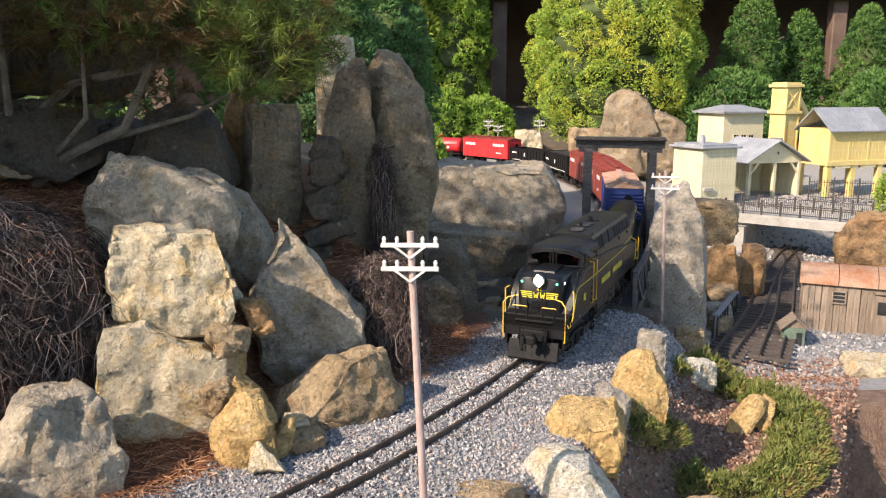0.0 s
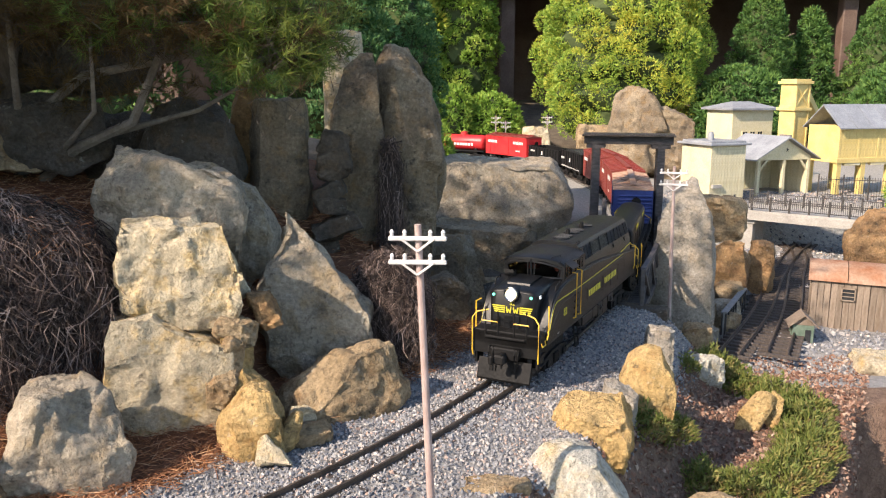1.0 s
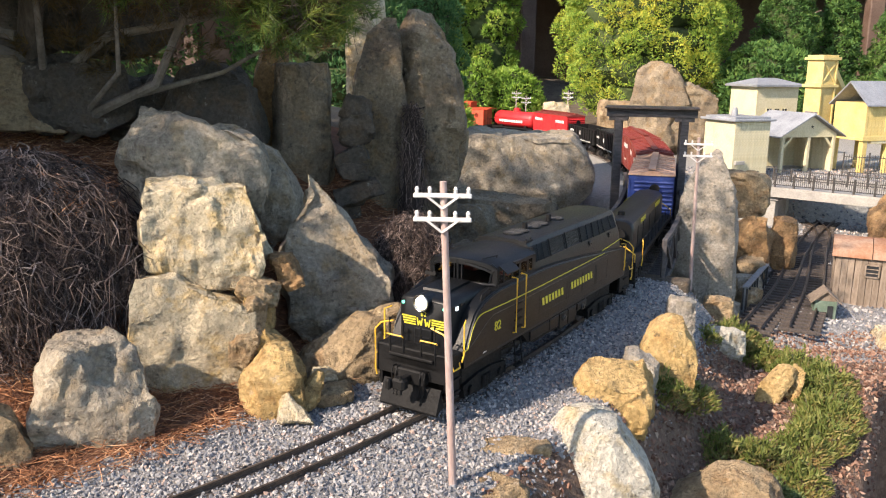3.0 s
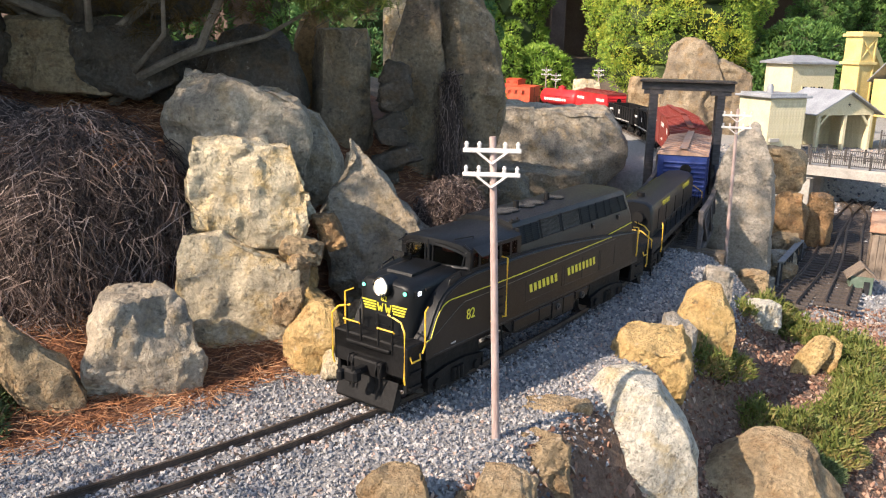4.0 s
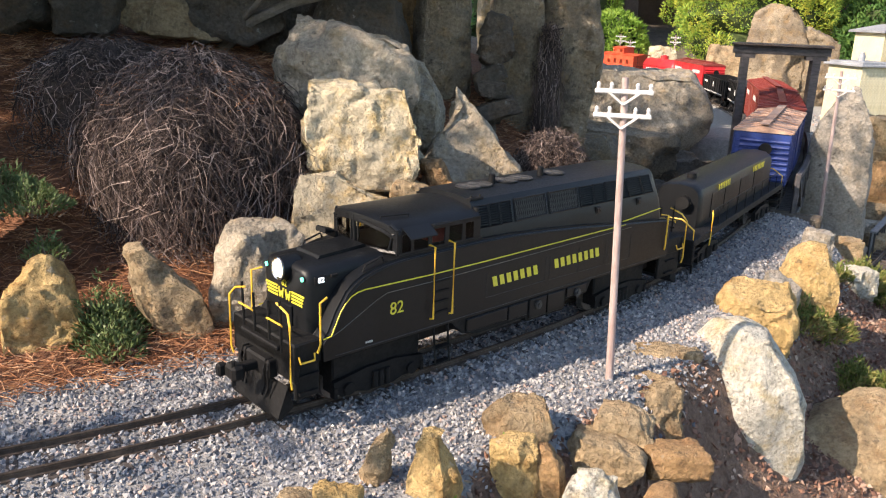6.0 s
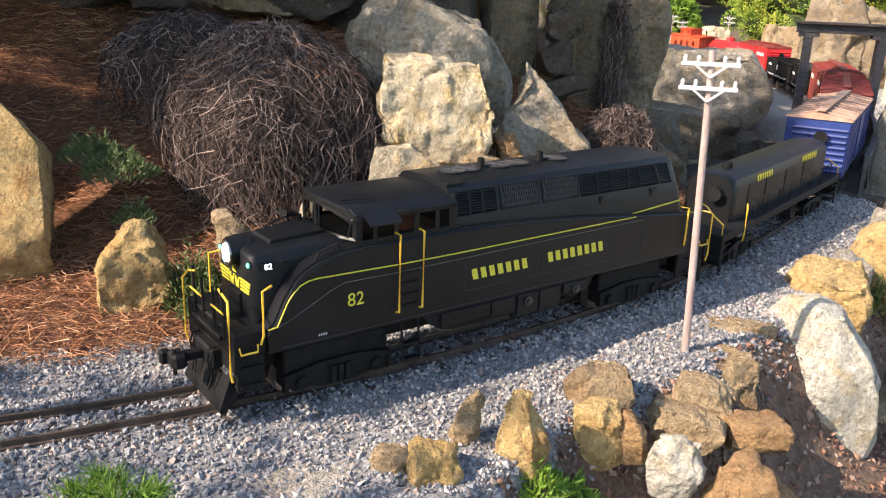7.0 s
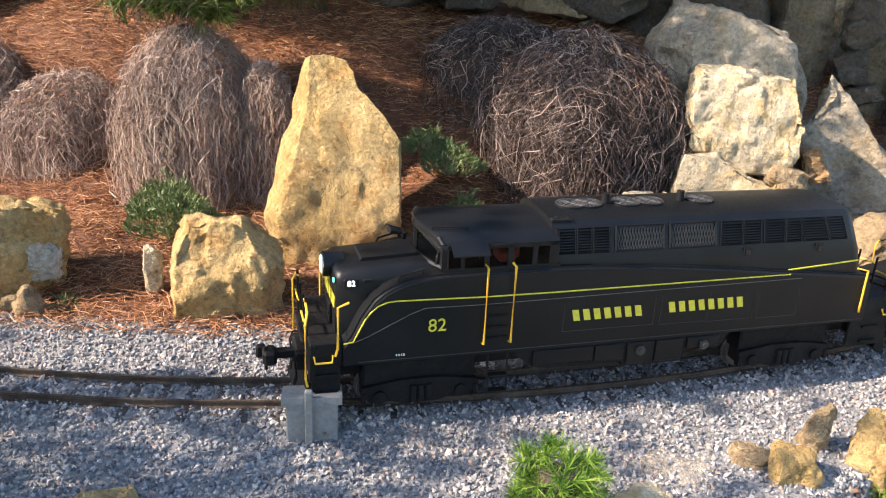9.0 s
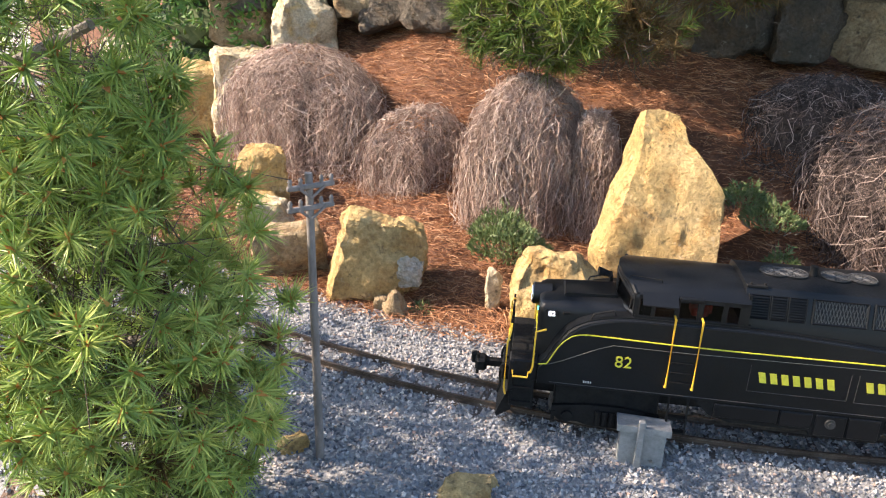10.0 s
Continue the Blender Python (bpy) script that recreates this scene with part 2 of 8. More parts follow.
# ---- the line of the track ----
CONTROL = [(-3.6, 0.75), (-3.0, 0.42), (-2.4, 0.24), (-1.9, 0.175), (-1.504, 0.185), (-1.203, 0.24), (-0.923, 0.335), (-0.666, 0.473), (-0.433, 0.648), (-0.226, 0.854), (-0.043, 1.086),
           (0.117, 1.338), (0.254, 1.604), (0.372, 1.882), (0.47, 2.167), (0.551, 2.457), (0.617, 2.75), (0.668, 3.046), (0.705, 3.344), (0.728, 3.644), (0.734, 3.945),
           (0.723, 4.246), (0.691, 4.546), (0.633, 4.842), (0.544, 5.127), (0.415, 5.392), (0.237, 5.626), (0.0, 5.812), (-0.3, 5.95), (-0.7, 6.03), (-1.3, 6.05), (-2.2, 5.95)]


def smooth_line(points, n=16):
    p = np.array(points, float)
    p = np.vstack([2 * p[0] - p[1], p, 2 * p[-1] - p[-2]])
    out = []
    for k in range(1, len(p) - 2):
        a, b, c, d = p[k - 1:k + 3]
        for t in np.arange(n) / n:
            out.append(0.5 * (2 * b + (c - a) * t + (2 * a - 5 * b + 4 * c - d) * t * t + (3 * b - a - 3 * c + d) * t ** 3))
    out.append(p[-2])
    return np.array(out)


LINE = smooth_line(CONTROL)
RUN = np.r_[0, np.cumsum(np.hypot(*np.diff(LINE, axis=0).T))]


def on_line(s, line=None, run=None):
    line, run = (LINE, RUN) if line is None else (line, run)
    x, y = np.interp(s, run, line[:, 0]), np.interp(s, run, line[:, 1])
    x2, y2 = np.interp(s + 0.01, run, line[:, 0]), np.interp(s + 0.01, run, line[:, 1])
    return x, y, np.arctan2(y2 - y, x2 - x)


def beside(X, Y, line=None, run=None):
    """Run along the line and offset from it (right of its direction: plus)."""
    line, run = (LINE, RUN) if line is None else (line, run)
    X, Y = np.ravel(X), np.ravel(Y)
    S, V = np.empty(len(X)), np.empty(len(X))
    tang = np.gradient(line, axis=0)
    tang /= np.hypot(*tang.T)[:, None]
    for k in range(0, len(X), 20000):
        dx, dy = X[k:k + 20000, None] - line[None, :, 0], Y[k:k + 20000, None] - line[None, :, 1]
        d2 = dx * dx + dy * dy
        j = d2.argmin(1)
        i = np.arange(len(j))
        side = tang[j, 1] * dx[i, j] - tang[j, 0] * dy[i, j]
        S[k:k + 20000], V[k:k + 20000] = run[j], np.sqrt(d2[i, j]) * np.where(side >= 0, 1, -1)
    return S, V


# ---- ground ----
YARD = -0.18


def edge(X):
    """How far the ballast shelf reaches on the viewer's side."""
    return 0.18 + 0.17 * (1 - step(-0.34, -0.14, X))


def ground(X, Y):
    X, Y = np.ravel(np.asarray(X, float)), np.ravel(np.asarray(Y, float))
    S, V = beside(X, Y)
    z = -0.014 + 0.0045 * (1 - step(0.045, 0.08, np.abs(V)))
    wob = 0.012 * np.sin(9 * X + 3) * np.sin(8 * Y) + 0.006 * np.sin(23 * X) * np.sin(21 * Y + 1)
    # falling away on the viewer's side, except by the yard
    e = edge(X)
    drop = step(0.0, 0.13, V - e) * (0.20 + wob * 2) + step(0.10, 0.55, V - e) * 0.15
    near = 1 - step(1.0, 1.6, Y)
    z -= drop * near
    z -= (1 - near) * step(0.10, 0.30, V) * (-YARD - 0.014) * (1 - step(3.42, 3.58, Y))
    z -= step(0.7, 2.0, V) * near * 0.12
    # the bank behind the track
    W = -V
    bank = np.interp(W, [0, 0.10, 0.24, 0.42, 0.52, 0.62, 0.72, 0.95, 1.1, 1.6, 3], [0, 0, 0.012, 0.04, 0.10, 0.21, 0.29, 0.37, 0.41, 0.44, 0.46]) + wob * step(0.2, 0.5, W)
    back = np.interp(W, [0, 0.24, 0.50, 0.60, 0.68, 0.80, 1.0, 1.6, 3], [0, 0.008, 0.03, 0.07, 0.19, 0.28, 0.36, 0.43, 0.46]) + wob * step(0.2, 0.5, W)
    kb = step(-0.95, -0.80, X)
    bank = bank * kb + back * (1 - kb)
    wall = np.interp(W, [0, 0.12, 0.30, 0.40, 0.55, 0.7, 1.1, 3], [0, 0, 0.02, 0.16, 0.28, 0.32, 0.40, 0.44])
    k = step(-0.75, -0.45, X)
    hill = bank * (1 - k) + wall * k
    keep = 1 - step(-0.14, 0.02, X) * step(1.25, 1.5, Y) - (1 - step(-0.14, 0.02, X)) * step(2.3, 3.2, Y)
    z += hill * np.clip(keep, 0, 1)
    # the gap under the bridge
    gap = step(1.80, 1.90, Y) * (1 - step(2.85, 3.05, Y)) * step(-0.16, 0.06, X) * (1 - step(0.9, 1.3, X))
    z = z * (1 - gap) + gap * (-0.2 + wob)
    # below the retaining wall
    z -= 0.55 * step(0.0, 0.06, X - 0.525 * Y) * step(0.4, 0.6, X) * (1 - step(1.58, 1.66, Y))
    z += 0.35 * step(6.3, 9.0, Y) + wob * 0.4 * step(0.3, 0.6, np.abs(V))
    return z


def spread(lo, hi, fine_lo, fine_hi, fine, far):
    mid = np.arange(fine_lo, fine_hi + fine / 2, fine)
    out, d = [fine_hi], fine
    while out[-1] < far:
        d *= 1.35
        out.append(out[-1] + d)
    left, d = [fine_lo], fine
    while left[-1] > -far:
        d *= 1.35
        left.append(left[-1] - d)
    return np.array(left[:0:-1] + list(mid) + out[1:])


gx, gy = spread(-1, 1, -2.6, 2.6, 0.02, 400.0), spread(-1, 1, -0.6, 6.4, 0.024, 400.0)
GX, GY = np.meshgrid(gx, gy)
GZ = ground(GX, GY).reshape(GX.shape)
gverts = np.stack([GX.ravel(), GY.ravel(), GZ.ravel()], 1)
nx, ny = len(gx), len(gy)
gi = np.arange(nx * ny).reshape(ny, nx)
gfaces = np.stack([gi[:-1, :-1], gi[:-1, 1:], gi[1:, 1:], gi[1:, :-1]], -1).reshape(-1, 4)
gme = raw("ground", gverts, gfaces, M["soil"])
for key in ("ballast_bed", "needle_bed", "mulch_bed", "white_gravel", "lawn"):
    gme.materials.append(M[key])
cx, cy = gverts[gfaces].mean(1)[:, :2].T
cs, cv = beside(cx, cy)
zone = np.zeros(len(cx), int)
zone[(cv > edge(cx)) & (cy < 3.2)] = 3
zone[(cv < -0.1) & (cx < 0.05) & (cy < 2.0)] = 2
zone[(cv > -0.165) & (cv < edge(cx) + 0.02) & (cy < 1.95)] = 1
zone[(cv < -0.165) & (cx < 0.1) & (cy < 2.0)] = 2
zone[(cy > 2.7) & (cx > -1.6) & (cx < 3.2) & (cy < 6.2)] = 4
zone[(cx > 0.62) & (cy > 1.75) & (cy <= 3.4)] = 1
# unseen gravel on the viewer's side, added to bounce neutral light onto the train
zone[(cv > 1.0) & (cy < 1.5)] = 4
zone[(np.abs(cx) > 8) | (cy < -2.5) | (cy > 12)] = 5
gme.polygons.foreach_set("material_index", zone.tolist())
gme.polygons.foreach_set("use_smooth", [True] * len(zone))
tagged(new("ground", gme), "garden ground of soil, gravel, mulch and pine needles", "ground", kind="structure")

# ---- loose stuff ----
rng = np.random.default_rng(4)


def turns(n):
    q = rng.normal(size=(n, 4))
    q /= np.linalg.norm(q, axis=1)[:, None]
    w, x, y, z = q.T
    return np.stack([1 - 2 * (y * y + z * z), 2 * (x * y - z * w), 2 * (x * z + y * w), 2 * (x * y + z * w), 1 - 2 * (x * x + z * z), 2 * (y * z - x * w),
                     2 * (x * z - y * w), 2 * (y * z + x * w), 1 - 2 * (x * x + y * y)], 1).reshape(n, 3, 3)


OCTA_V = np.array([(1, 0, 0), (-1, 0, 0), (0, 1, 0), (0, -1, 0), (0, 0, 1), (0, 0, -1)], float)
OCTA_F = np.array([(0, 2, 4), (2, 1, 4), (1, 3, 4), (3, 0, 4), (2, 0, 5), (1, 2, 5), (3, 1, 5), (0, 3, 5)])
CUBE_V = np.array([(x, y, z) for x in (-1, 1) for y in (-1, 1) for z in (-1, 1)], float)
CUBE_F = np.array(BOX_FACES)


def scatter(name, place, size, material, label, category, squash=0.7, cube=False):
    n = len(place)
    base, faces = (CUBE_V, CUBE_F) if cube else (OCTA_V, OCTA_F)
    form = base[None] * (0.6 + 0.8 * rng.random((n, len(base), 1))) * (np.array([1, 0.8, squash]) * (0.75 + 0.5 * rng.random((n, 3))))[:, None] * size[:, None, None]
    v = np.einsum("nij,nkj->nki", turns(n), form) + place[:, None]
    f = faces[None] + (np.arange(n) * len(base))[:, None, None]
    return tagged(new(name, raw(name, v.reshape(-1, 3), f.reshape(-1, faces.shape[1]), material)), label, category, kind="stuff")


def along(n, s0, s1, v0, v1):
    s = s0 + (s1 - s0) * rng.random(n)
    v = v0 + (v1 - v0) * rng.random(n)
    x, y, h = on_line(s)
    return x + v * np.sin(h), y - v * np.cos(h)


S0 = float(beside([-1.6], [0.17])[0][0])
S1 = float(beside([0.37], [1.87])[0][0])
x, y = along(100000, S0, S1, -0.195, 0.40)
sv = beside(x, y)[1]
ok = (rng.random(len(x)) < 1 - step(0.0, 0.06, sv - edge(x))) & (rng.random(len(x)) < 1 - step(-0.135, -0.19, sv))
x, y = x[ok], y[ok]
scatter("ballast", np.stack([x, y, ground(x, y) + 0.001], 1), 0.0017 + 0.0026 * rng.random(len(x)) ** 2, M["ballast"], "grey and white crushed stone ballast along the track", "gravel")
x, y = rng.uniform(0.2, 1.1, 16000), rng.uniform(1.0, 2.0, 16000)
ok = (beside(x, y)[1] > 0.2) & (x < 0.53 * y + 0.02)
x, y = x[ok], y[ok]
scatter("mulch", np.stack([x, y, ground(x, y) + 0.002], 1), 0.002 + 0.0045 * rng.random(len(x)), M["mulch"], "brown shredded bark mulch and stone chips", "mulch", 0.3)
x, y = rng.uniform(-0.6, 0.45, 12000), rng.uniform(0.3, 1.15, 12000)
ok = (beside(x, y)[1] > edge(x) + 0.01) & (beside(x, y)[1] < 0.65)
x, y = x[ok], y[ok]
scatter("mulch", np.stack([x, y, ground(x, y) + 0.002], 1), 0.002 + 0.0045 * rng.random(len(x)), M["mulch"], "brown shredded bark mulch below the edging stones", "mulch", 0.3)
x, y = rng.uniform(0.6, 2.0, 14000), rng.uniform(1.9, 4.0, 14000)
ok = (beside(x, y)[1] > 0.18)
x, y = x[ok], y[ok]
scatter("ballast", np.stack([x, y, ground(x, y) + 0.001], 1), 0.004 + 0.004 * rng.random(len(x)), M["ballast"], "grey ballast of the lower yard", "gravel")


def needles(place, length, lean, material, name, label, category, thick=0.0006):
    """Thin bent needles; lean: the share of upright."""
    n = len(place)
    a = rng.random(n) * 2 * math.pi
    d = np.stack([np.cos(a), np.sin(a), lean * rng.normal(size=n)], 1)
    d /= np.linalg.norm(d, axis=1)[:, None]
    side = np.cross(d, rng.normal(size=(n, 3)))
    side /= np.linalg.norm(side, axis=1)[:, None]
    up = np.cross(side, d)
    k = np.array([-0.5, 0.0, 0.5])
    bow = np.array([0, 0.09, 0])
    mid = place[:, None] + d[:, None] * (k[None, :, None] * length[:, None, None]) + side[:, None] * (bow[None, :, None] * length[:, None, None] * rng.normal(size=(n, 1, 1)))
    ring = np.array([(math.cos(b), math.sin(b)) for b in (0.3, 2.4, 4.5)]) * thick
    v = mid[:, :, None] + side[:, None, None] * ring[None, None, :, :1] + up[:, None, None] * ring[None, None, :, 1:]
    f = np.array([(3 * r + j, 3 * r + (j + 1) % 3, 3 * r + 3 + (j + 1) % 3, 3 * r + 3 + j) for r in range(2) for j in range(3)])
    f = f[None] + (np.arange(n) * 9)[:, None, None]
    return tagged(new(name, raw(name, v.reshape(-1, 3), f.reshape(-1, 4), material)), label, category, kind="stuff")


x, y = rng.uniform(-2.4, 0.05, 105000), rng.uniform(0.2, 1.7, 105000)
sv = beside(x, y)[1]
ok = (sv < -0.13) & (sv > -1.0) & (rng.random(len(x)) < step(0.11, 0.17, -sv))
x, y, sv = x[ok], y[ok], sv[ok]
needles(np.stack([x, y, ground(x, y) + 0.003 + 0.006 * rng.random(len(x))], 1), 0.013 + 0.021 * rng.random(len(x)), 0.22, M["needles"], "pine_needles", "dry orange-brown pine needles lying on the bank", "needles", 0.00045)

# ---- track ----
RAIL_FORM = [(-0.0035, -0.0083), (0.0035, -0.0083), (0.0035, -0.0070), (0.0009, -0.0062), (0.0009, -0.0026), (0.0016, -0.0018), (0.0016, 0.0), (-0.0016, 0.0), (-0.0016, -0.0018), (-0.0009, -0.0026), (-0.0009, -0.0062), (-0.0035, -0.0070)]


def lay_rail(parent, s0, s1, v, z, line=None, run=None, step_m=0.05):
    bm = bmesh.new()
    sections = []
    for s in np.arange(s0, s1, step_m):
        x, y, h = on_line(s, line, run)
        n = (math.sin(h), -math.cos(h))
        sections.append([(x + n[0] * (v + a), y + n[1] * (v + a), z + b) for a, b in RAIL_FORM])
    loft(bm, sections)
    return part("rail", bm, M["rail"], parent)


def lay_track(label, s0, s1, z, line=None, run=None, pitch=0.030, ties=300):
    track = tagged(new("railway_track"), label, "railway track", kind="structure")
    lay_rail(track, s0, s1, -0.0235, z, line, run)
    lay_rail(track, s0, s1, 0.0235, z, line, run)
    bm = bmesh.new()
    bx(bm, (0, 0, 0), (0.0105, 0.098, 0.008), 0.0008)
    for v in (-0.0235, 0.0235):
        bx(bm, (0, v, 0.0043), (0.007, 0.013, 0.0012))
        for w in (-0.0050, 0.0050):
            bx(bm, (0, v + w, 0.0050), (0.003, 0.002, 0.0025))
    me = mesh_from("sleeper", bm, M["sleeper"])
    s, k = s0, 0
    while s < s1 and k < ties:
        x, y, h = on_line(s, line, run)
        ob = new("sleeper", me)
        ob.parent = track
        ob.matrix_basis = pose(x, y, z - 0.0128, 0, 0, math.degrees(h) + random.uniform(-1.5, 1.5))
        s += pitch
        k += 1
    return track


TS0, TS1 = float(beside([-2.2], [0.2])[0][0]), float(RUN[-1]) - 0.4
lay_track("model railway track with dark sleepers in grey ballast", TS0, TS1, 0.0)
YLINE1 = smooth_line([(0.70, 1.95), (0.93, 2.35), (1.15, 2.80), (1.42, 3.28), (1.74, 3.75), (2.1, 4.2)])
YRUN1 = np.r_[0, np.cumsum(np.hypot(*np.diff(YLINE1, axis=0).T))]
YLINE2 = smooth_line([(0.82, 1.95), (1.02, 2.35), (1.22, 2.80), (1.40, 3.20), (1.46, 3.55), (1.40, 3.9)])
YRUN2 = np.r_[0, np.cumsum(np.hypot(*np.diff(YLINE2, axis=0).T))]
lay_track("lower yard track with dark sleepers", 0.0, float(YRUN1[-1]), YARD + 0.016, YLINE1, YRUN1, 0.032)
lay_track("lower yard siding curving off under the road bridge", 0.0, float(YRUN2[-1]), YARD + 0.016, YLINE2, YRUN2, 0.032)


# ---- rocks ----
def rock(name, label, at, size, yaw=0.0, form=(), material="grey_stone", seed=1, square=0.55, cuts=9, rough=0.06, tilt=(0, 0), detail=4, group=""):
    """A boulder: base centre at, size w, d, h; form: rows of height, shift, half width (shares)."""
    bm = bmesh.new()
    bmesh.ops.create_cube(bm, size=2.0)
    bmesh.ops.subdivide_edges(bm, edges=bm.edges[:], cuts={3: 9, 4: 18, 5: 36}[detail], use_grid_fill=True)
    r = random.Random(seed)
    planes = []
    for k in range(8 + cuts):
        d = Vector((r.gauss(0, 1), r.gauss(0, 1), r.gauss(0, 0.9))).normalized()
        reach = abs(d.x) + abs(d.y) + abs(d.z)
        planes.append((d, reach * r.uniform(0.60, 0.86)))
    off = Vector((seed * 3.7, seed * 1.3, seed * 2.1))
    w, dep, h = size
    soft = min(0.8, max(0.0, (square - 0.30) * 1.3))
    shape = []
    for v in bm.verts:
        p = v.co.lerp(v.co.normalized() * 1.12, soft)
        for d, lim in planes:
            over = p.dot(d) - lim
            if over > 0:
                p -= d * over
        shape.append(p)
    lo = [min(p[i] for p in shape) for i in range(3)]
    hi = [max(p[i] for p in shape) for i in range(3)]
    for v, p in zip(bm.verts, shape):
        p = Vector([2 * (p[i] - lo[i]) / (hi[i] - lo[i]) - 1 for i in range(3)])
        f = (p.z + 1) / 2
        if form:
            fs = [q[0] for q in form]
            sh, hw = float(np.interp(f, fs, [q[1] for q in form])), float(np.interp(f, fs, [q[2] for q in form]))
            p.x = p.x * hw + sh
            p.y *= 0.35 + 0.65 * hw
        v.co = (p.x * w / 2, p.y * dep / 2, p.z * h / 2 + h / 2)
    bmesh.ops.recalc_face_normals(bm, faces=bm.faces[:])
    bm.normal_update()
    k = 2.0 / (w * dep * h) ** (1 / 3)
    amp = rough * min(w, h) * 0.75
    moved = []
    for v in bm.verts:
        q = v.co * k + off
        lift = noise.noise(q * 0.8) * 0.8 + noise.fractal(q * 5.0, 0.8, 2.1, 4) * 0.40
        for scale, share in ((1.0, 1.5), (2.5, 0.75)):
            g = q * scale
            near, cells = noise.voronoi(g)
            total = high = 0.0
            for d, c in zip(near[:3], cells[:3]):
                weight = math.exp(-14.0 * (d * d - near[0] * near[0]))
                way = Vector((math.sin(c.x * 12.9 + c.y * 4.1), math.sin(c.y * 9.7 + c.z * 5.3), math.sin(c.z * 11.3 + c.x * 6.7)))
                high += weight * ((g - c).dot(way) + 0.25 * math.sin(c.x * 37.0 + c.z * 21.0))
                total += weight
            lift += share * high / total
        moved.append(v.co + v.normal * lift * amp)
    for v, p in zip(bm.verts, moved):
        v.co = p
    m = Matrix.Translation(at) @ pose(0, 0, 0, tilt[0], tilt[1], yaw)
    return solid(name, bm, M[material], m, label, "rock", group, smooth=24)


FACE = [(0, 0, 1), (1, 0, 0.95)]
WALL = "stacked boulders of the rock wall"
rock("boulder", "cream and ochre squared sandstone block in the rock wall", (-0.408, 1.18, 0.138), (0.170, 0.14, 0.152), 17, [(0, 0.06, 0.80), (0.25, 0.06, 1), (0.6, 0.0, 0.96), (1, -0.10, 0.82)], "cream_stone", 3, 0.34, 2, 0.05, (3, 2), 5, WALL)
rock("boulder", "large pale grey sandstone block with a stained face", (-0.408, 1.135, -0.11), (0.172, 0.15, 0.275), 17, [(0, 0.08, 0.78), (0.3, 0.03, 0.95), (0.6, 0, 1), (0.9, 0.0, 0.98), (1, 0.02, 0.90)], "cream_stone", 8, 0.34, 0, 0.042, (-3, 0), 5, WALL)
rock("boulder", "rounded grey boulder under the dead hanging plant", (-0.485, 0.955, -0.055), (0.155, 0.13, 0.175), 26, [(0, 0, 1), (0.5, 0, 0.95), (1, 0.08, 0.62)], "grey_stone", 12, 0.5, 4, 0.045, (0, 0), 5, WALL)
rock("boulder", "pointed grey lichen-covered stone leaning on the wall", (-0.222, 1.300, -0.035), (0.19, 0.10, 0.315), 10, [(0, 0.12, 0.55), (0.22, 0.1, 0.92), (0.45, -0.02, 1.0), (0.75, -0.30, 0.58), (1, -0.48, 0.10)], "grey_stone", 21, 0.5, 6, 0.055, (-8, 0), 5, WALL)
rock("boulder", "low tan sandstone base stone beside the track", (-0.165, 1.205, -0.035), (0.215, 0.12, 0.115), 34, [(0, 0, 1), (0.5, 0.05, 0.95), (1, 0.28, 0.6)], "tan_stone", 25, 0.5, 9, 0.06, (0, -8), 5, WALL)
rock("boulder", "big grey boulder on top of the wall, dappled with sun", (-0.475, 1.345, 0.17), (0.235, 0.19, 0.205), 12, [(0, 0.05, 0.95), (0.6, 0, 1), (1, -0.1, 0.78)], "grey_stone", 31, 0.42, 7, 0.06, (4, 6), 5, WALL)
rock("boulder", "smooth grey boulder behind the pointed stone", (-0.365, 1.42, 0.12), (0.11, 0.16, 0.205), 0, [(0, 0.1, 1), (0.55, 0.05, 0.9), (1, -0.35, 0.45)], "grey_stone", 35, 0.62, 8, 0.05, (0, 4), 5, WALL)
rock("boulder", "upright grey slab in the shade of the pine", (-0.345, 1.62, 0.16), (0.13, 0.10, 0.30), 8, [(0, 0, 1), (1, 0.05, 0.8)], "brown_stone", 41, 0.36, 6, 0.045, (0, 0), 4, WALL)
rock("boulder", "dark arched boulder under the pine branches", (-0.50, 1.56, 0.25), (0.21, 0.16, 0.21), 14, [(0, 0, 1), (0.5, 0, 0.92), (1, -0.05, 0.5)], "shaded_stone", 44, 0.65, 7, 0.05, (0, 0), 4, WALL)
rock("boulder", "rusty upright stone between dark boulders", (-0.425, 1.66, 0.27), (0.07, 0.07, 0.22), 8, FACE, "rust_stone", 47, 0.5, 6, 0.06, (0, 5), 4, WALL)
rock("boulder", "dark stone in deep shade behind the pine trunk", (-0.66, 1.60, 0.27), (0.19, 0.15, 0.16), 30, FACE, "shaded_stone", 49, 0.55, 8, 0.06, (0, 12), 4, WALL)
rock("standing_stone", "tall grey weathered standing stone streaked with lichen", (-0.207, 1.73, 0.10), (0.118, 0.14, 0.455), 8, [(0, 0.0, 0.95), (0.3, 0, 1), (0.72, 0.08, 0.95), (0.9, 0.30, 0.66), (1, 0.48, 0.30)], "brown_stone", 51, 0.34, 4, 0.07, (0, 1), 5, WALL)
rock("standing_stone", "tall dark standing stone with a rounded top", (-0.098, 1.775, 0.06), (0.145, 0.15, 0.51), 0, [(0, 0.08, 1.0), (0.5, 0.05, 0.97), (0.78, -0.05, 0.86), (0.92, -0.18, 0.6), (1, -0.28, 0.34)], "brown_stone", 55, 0.34, 4, 0.07, (0, 0), 5, WALL)
rock("boulder", "cream sunlit stone behind the standing stones", (-0.262, 2.03, 0.30), (0.095, 0.10, 0.32), 4, FACE, "cream_stone", 57, 0.42, 6, 0.05, (0, 0), 4, WALL)
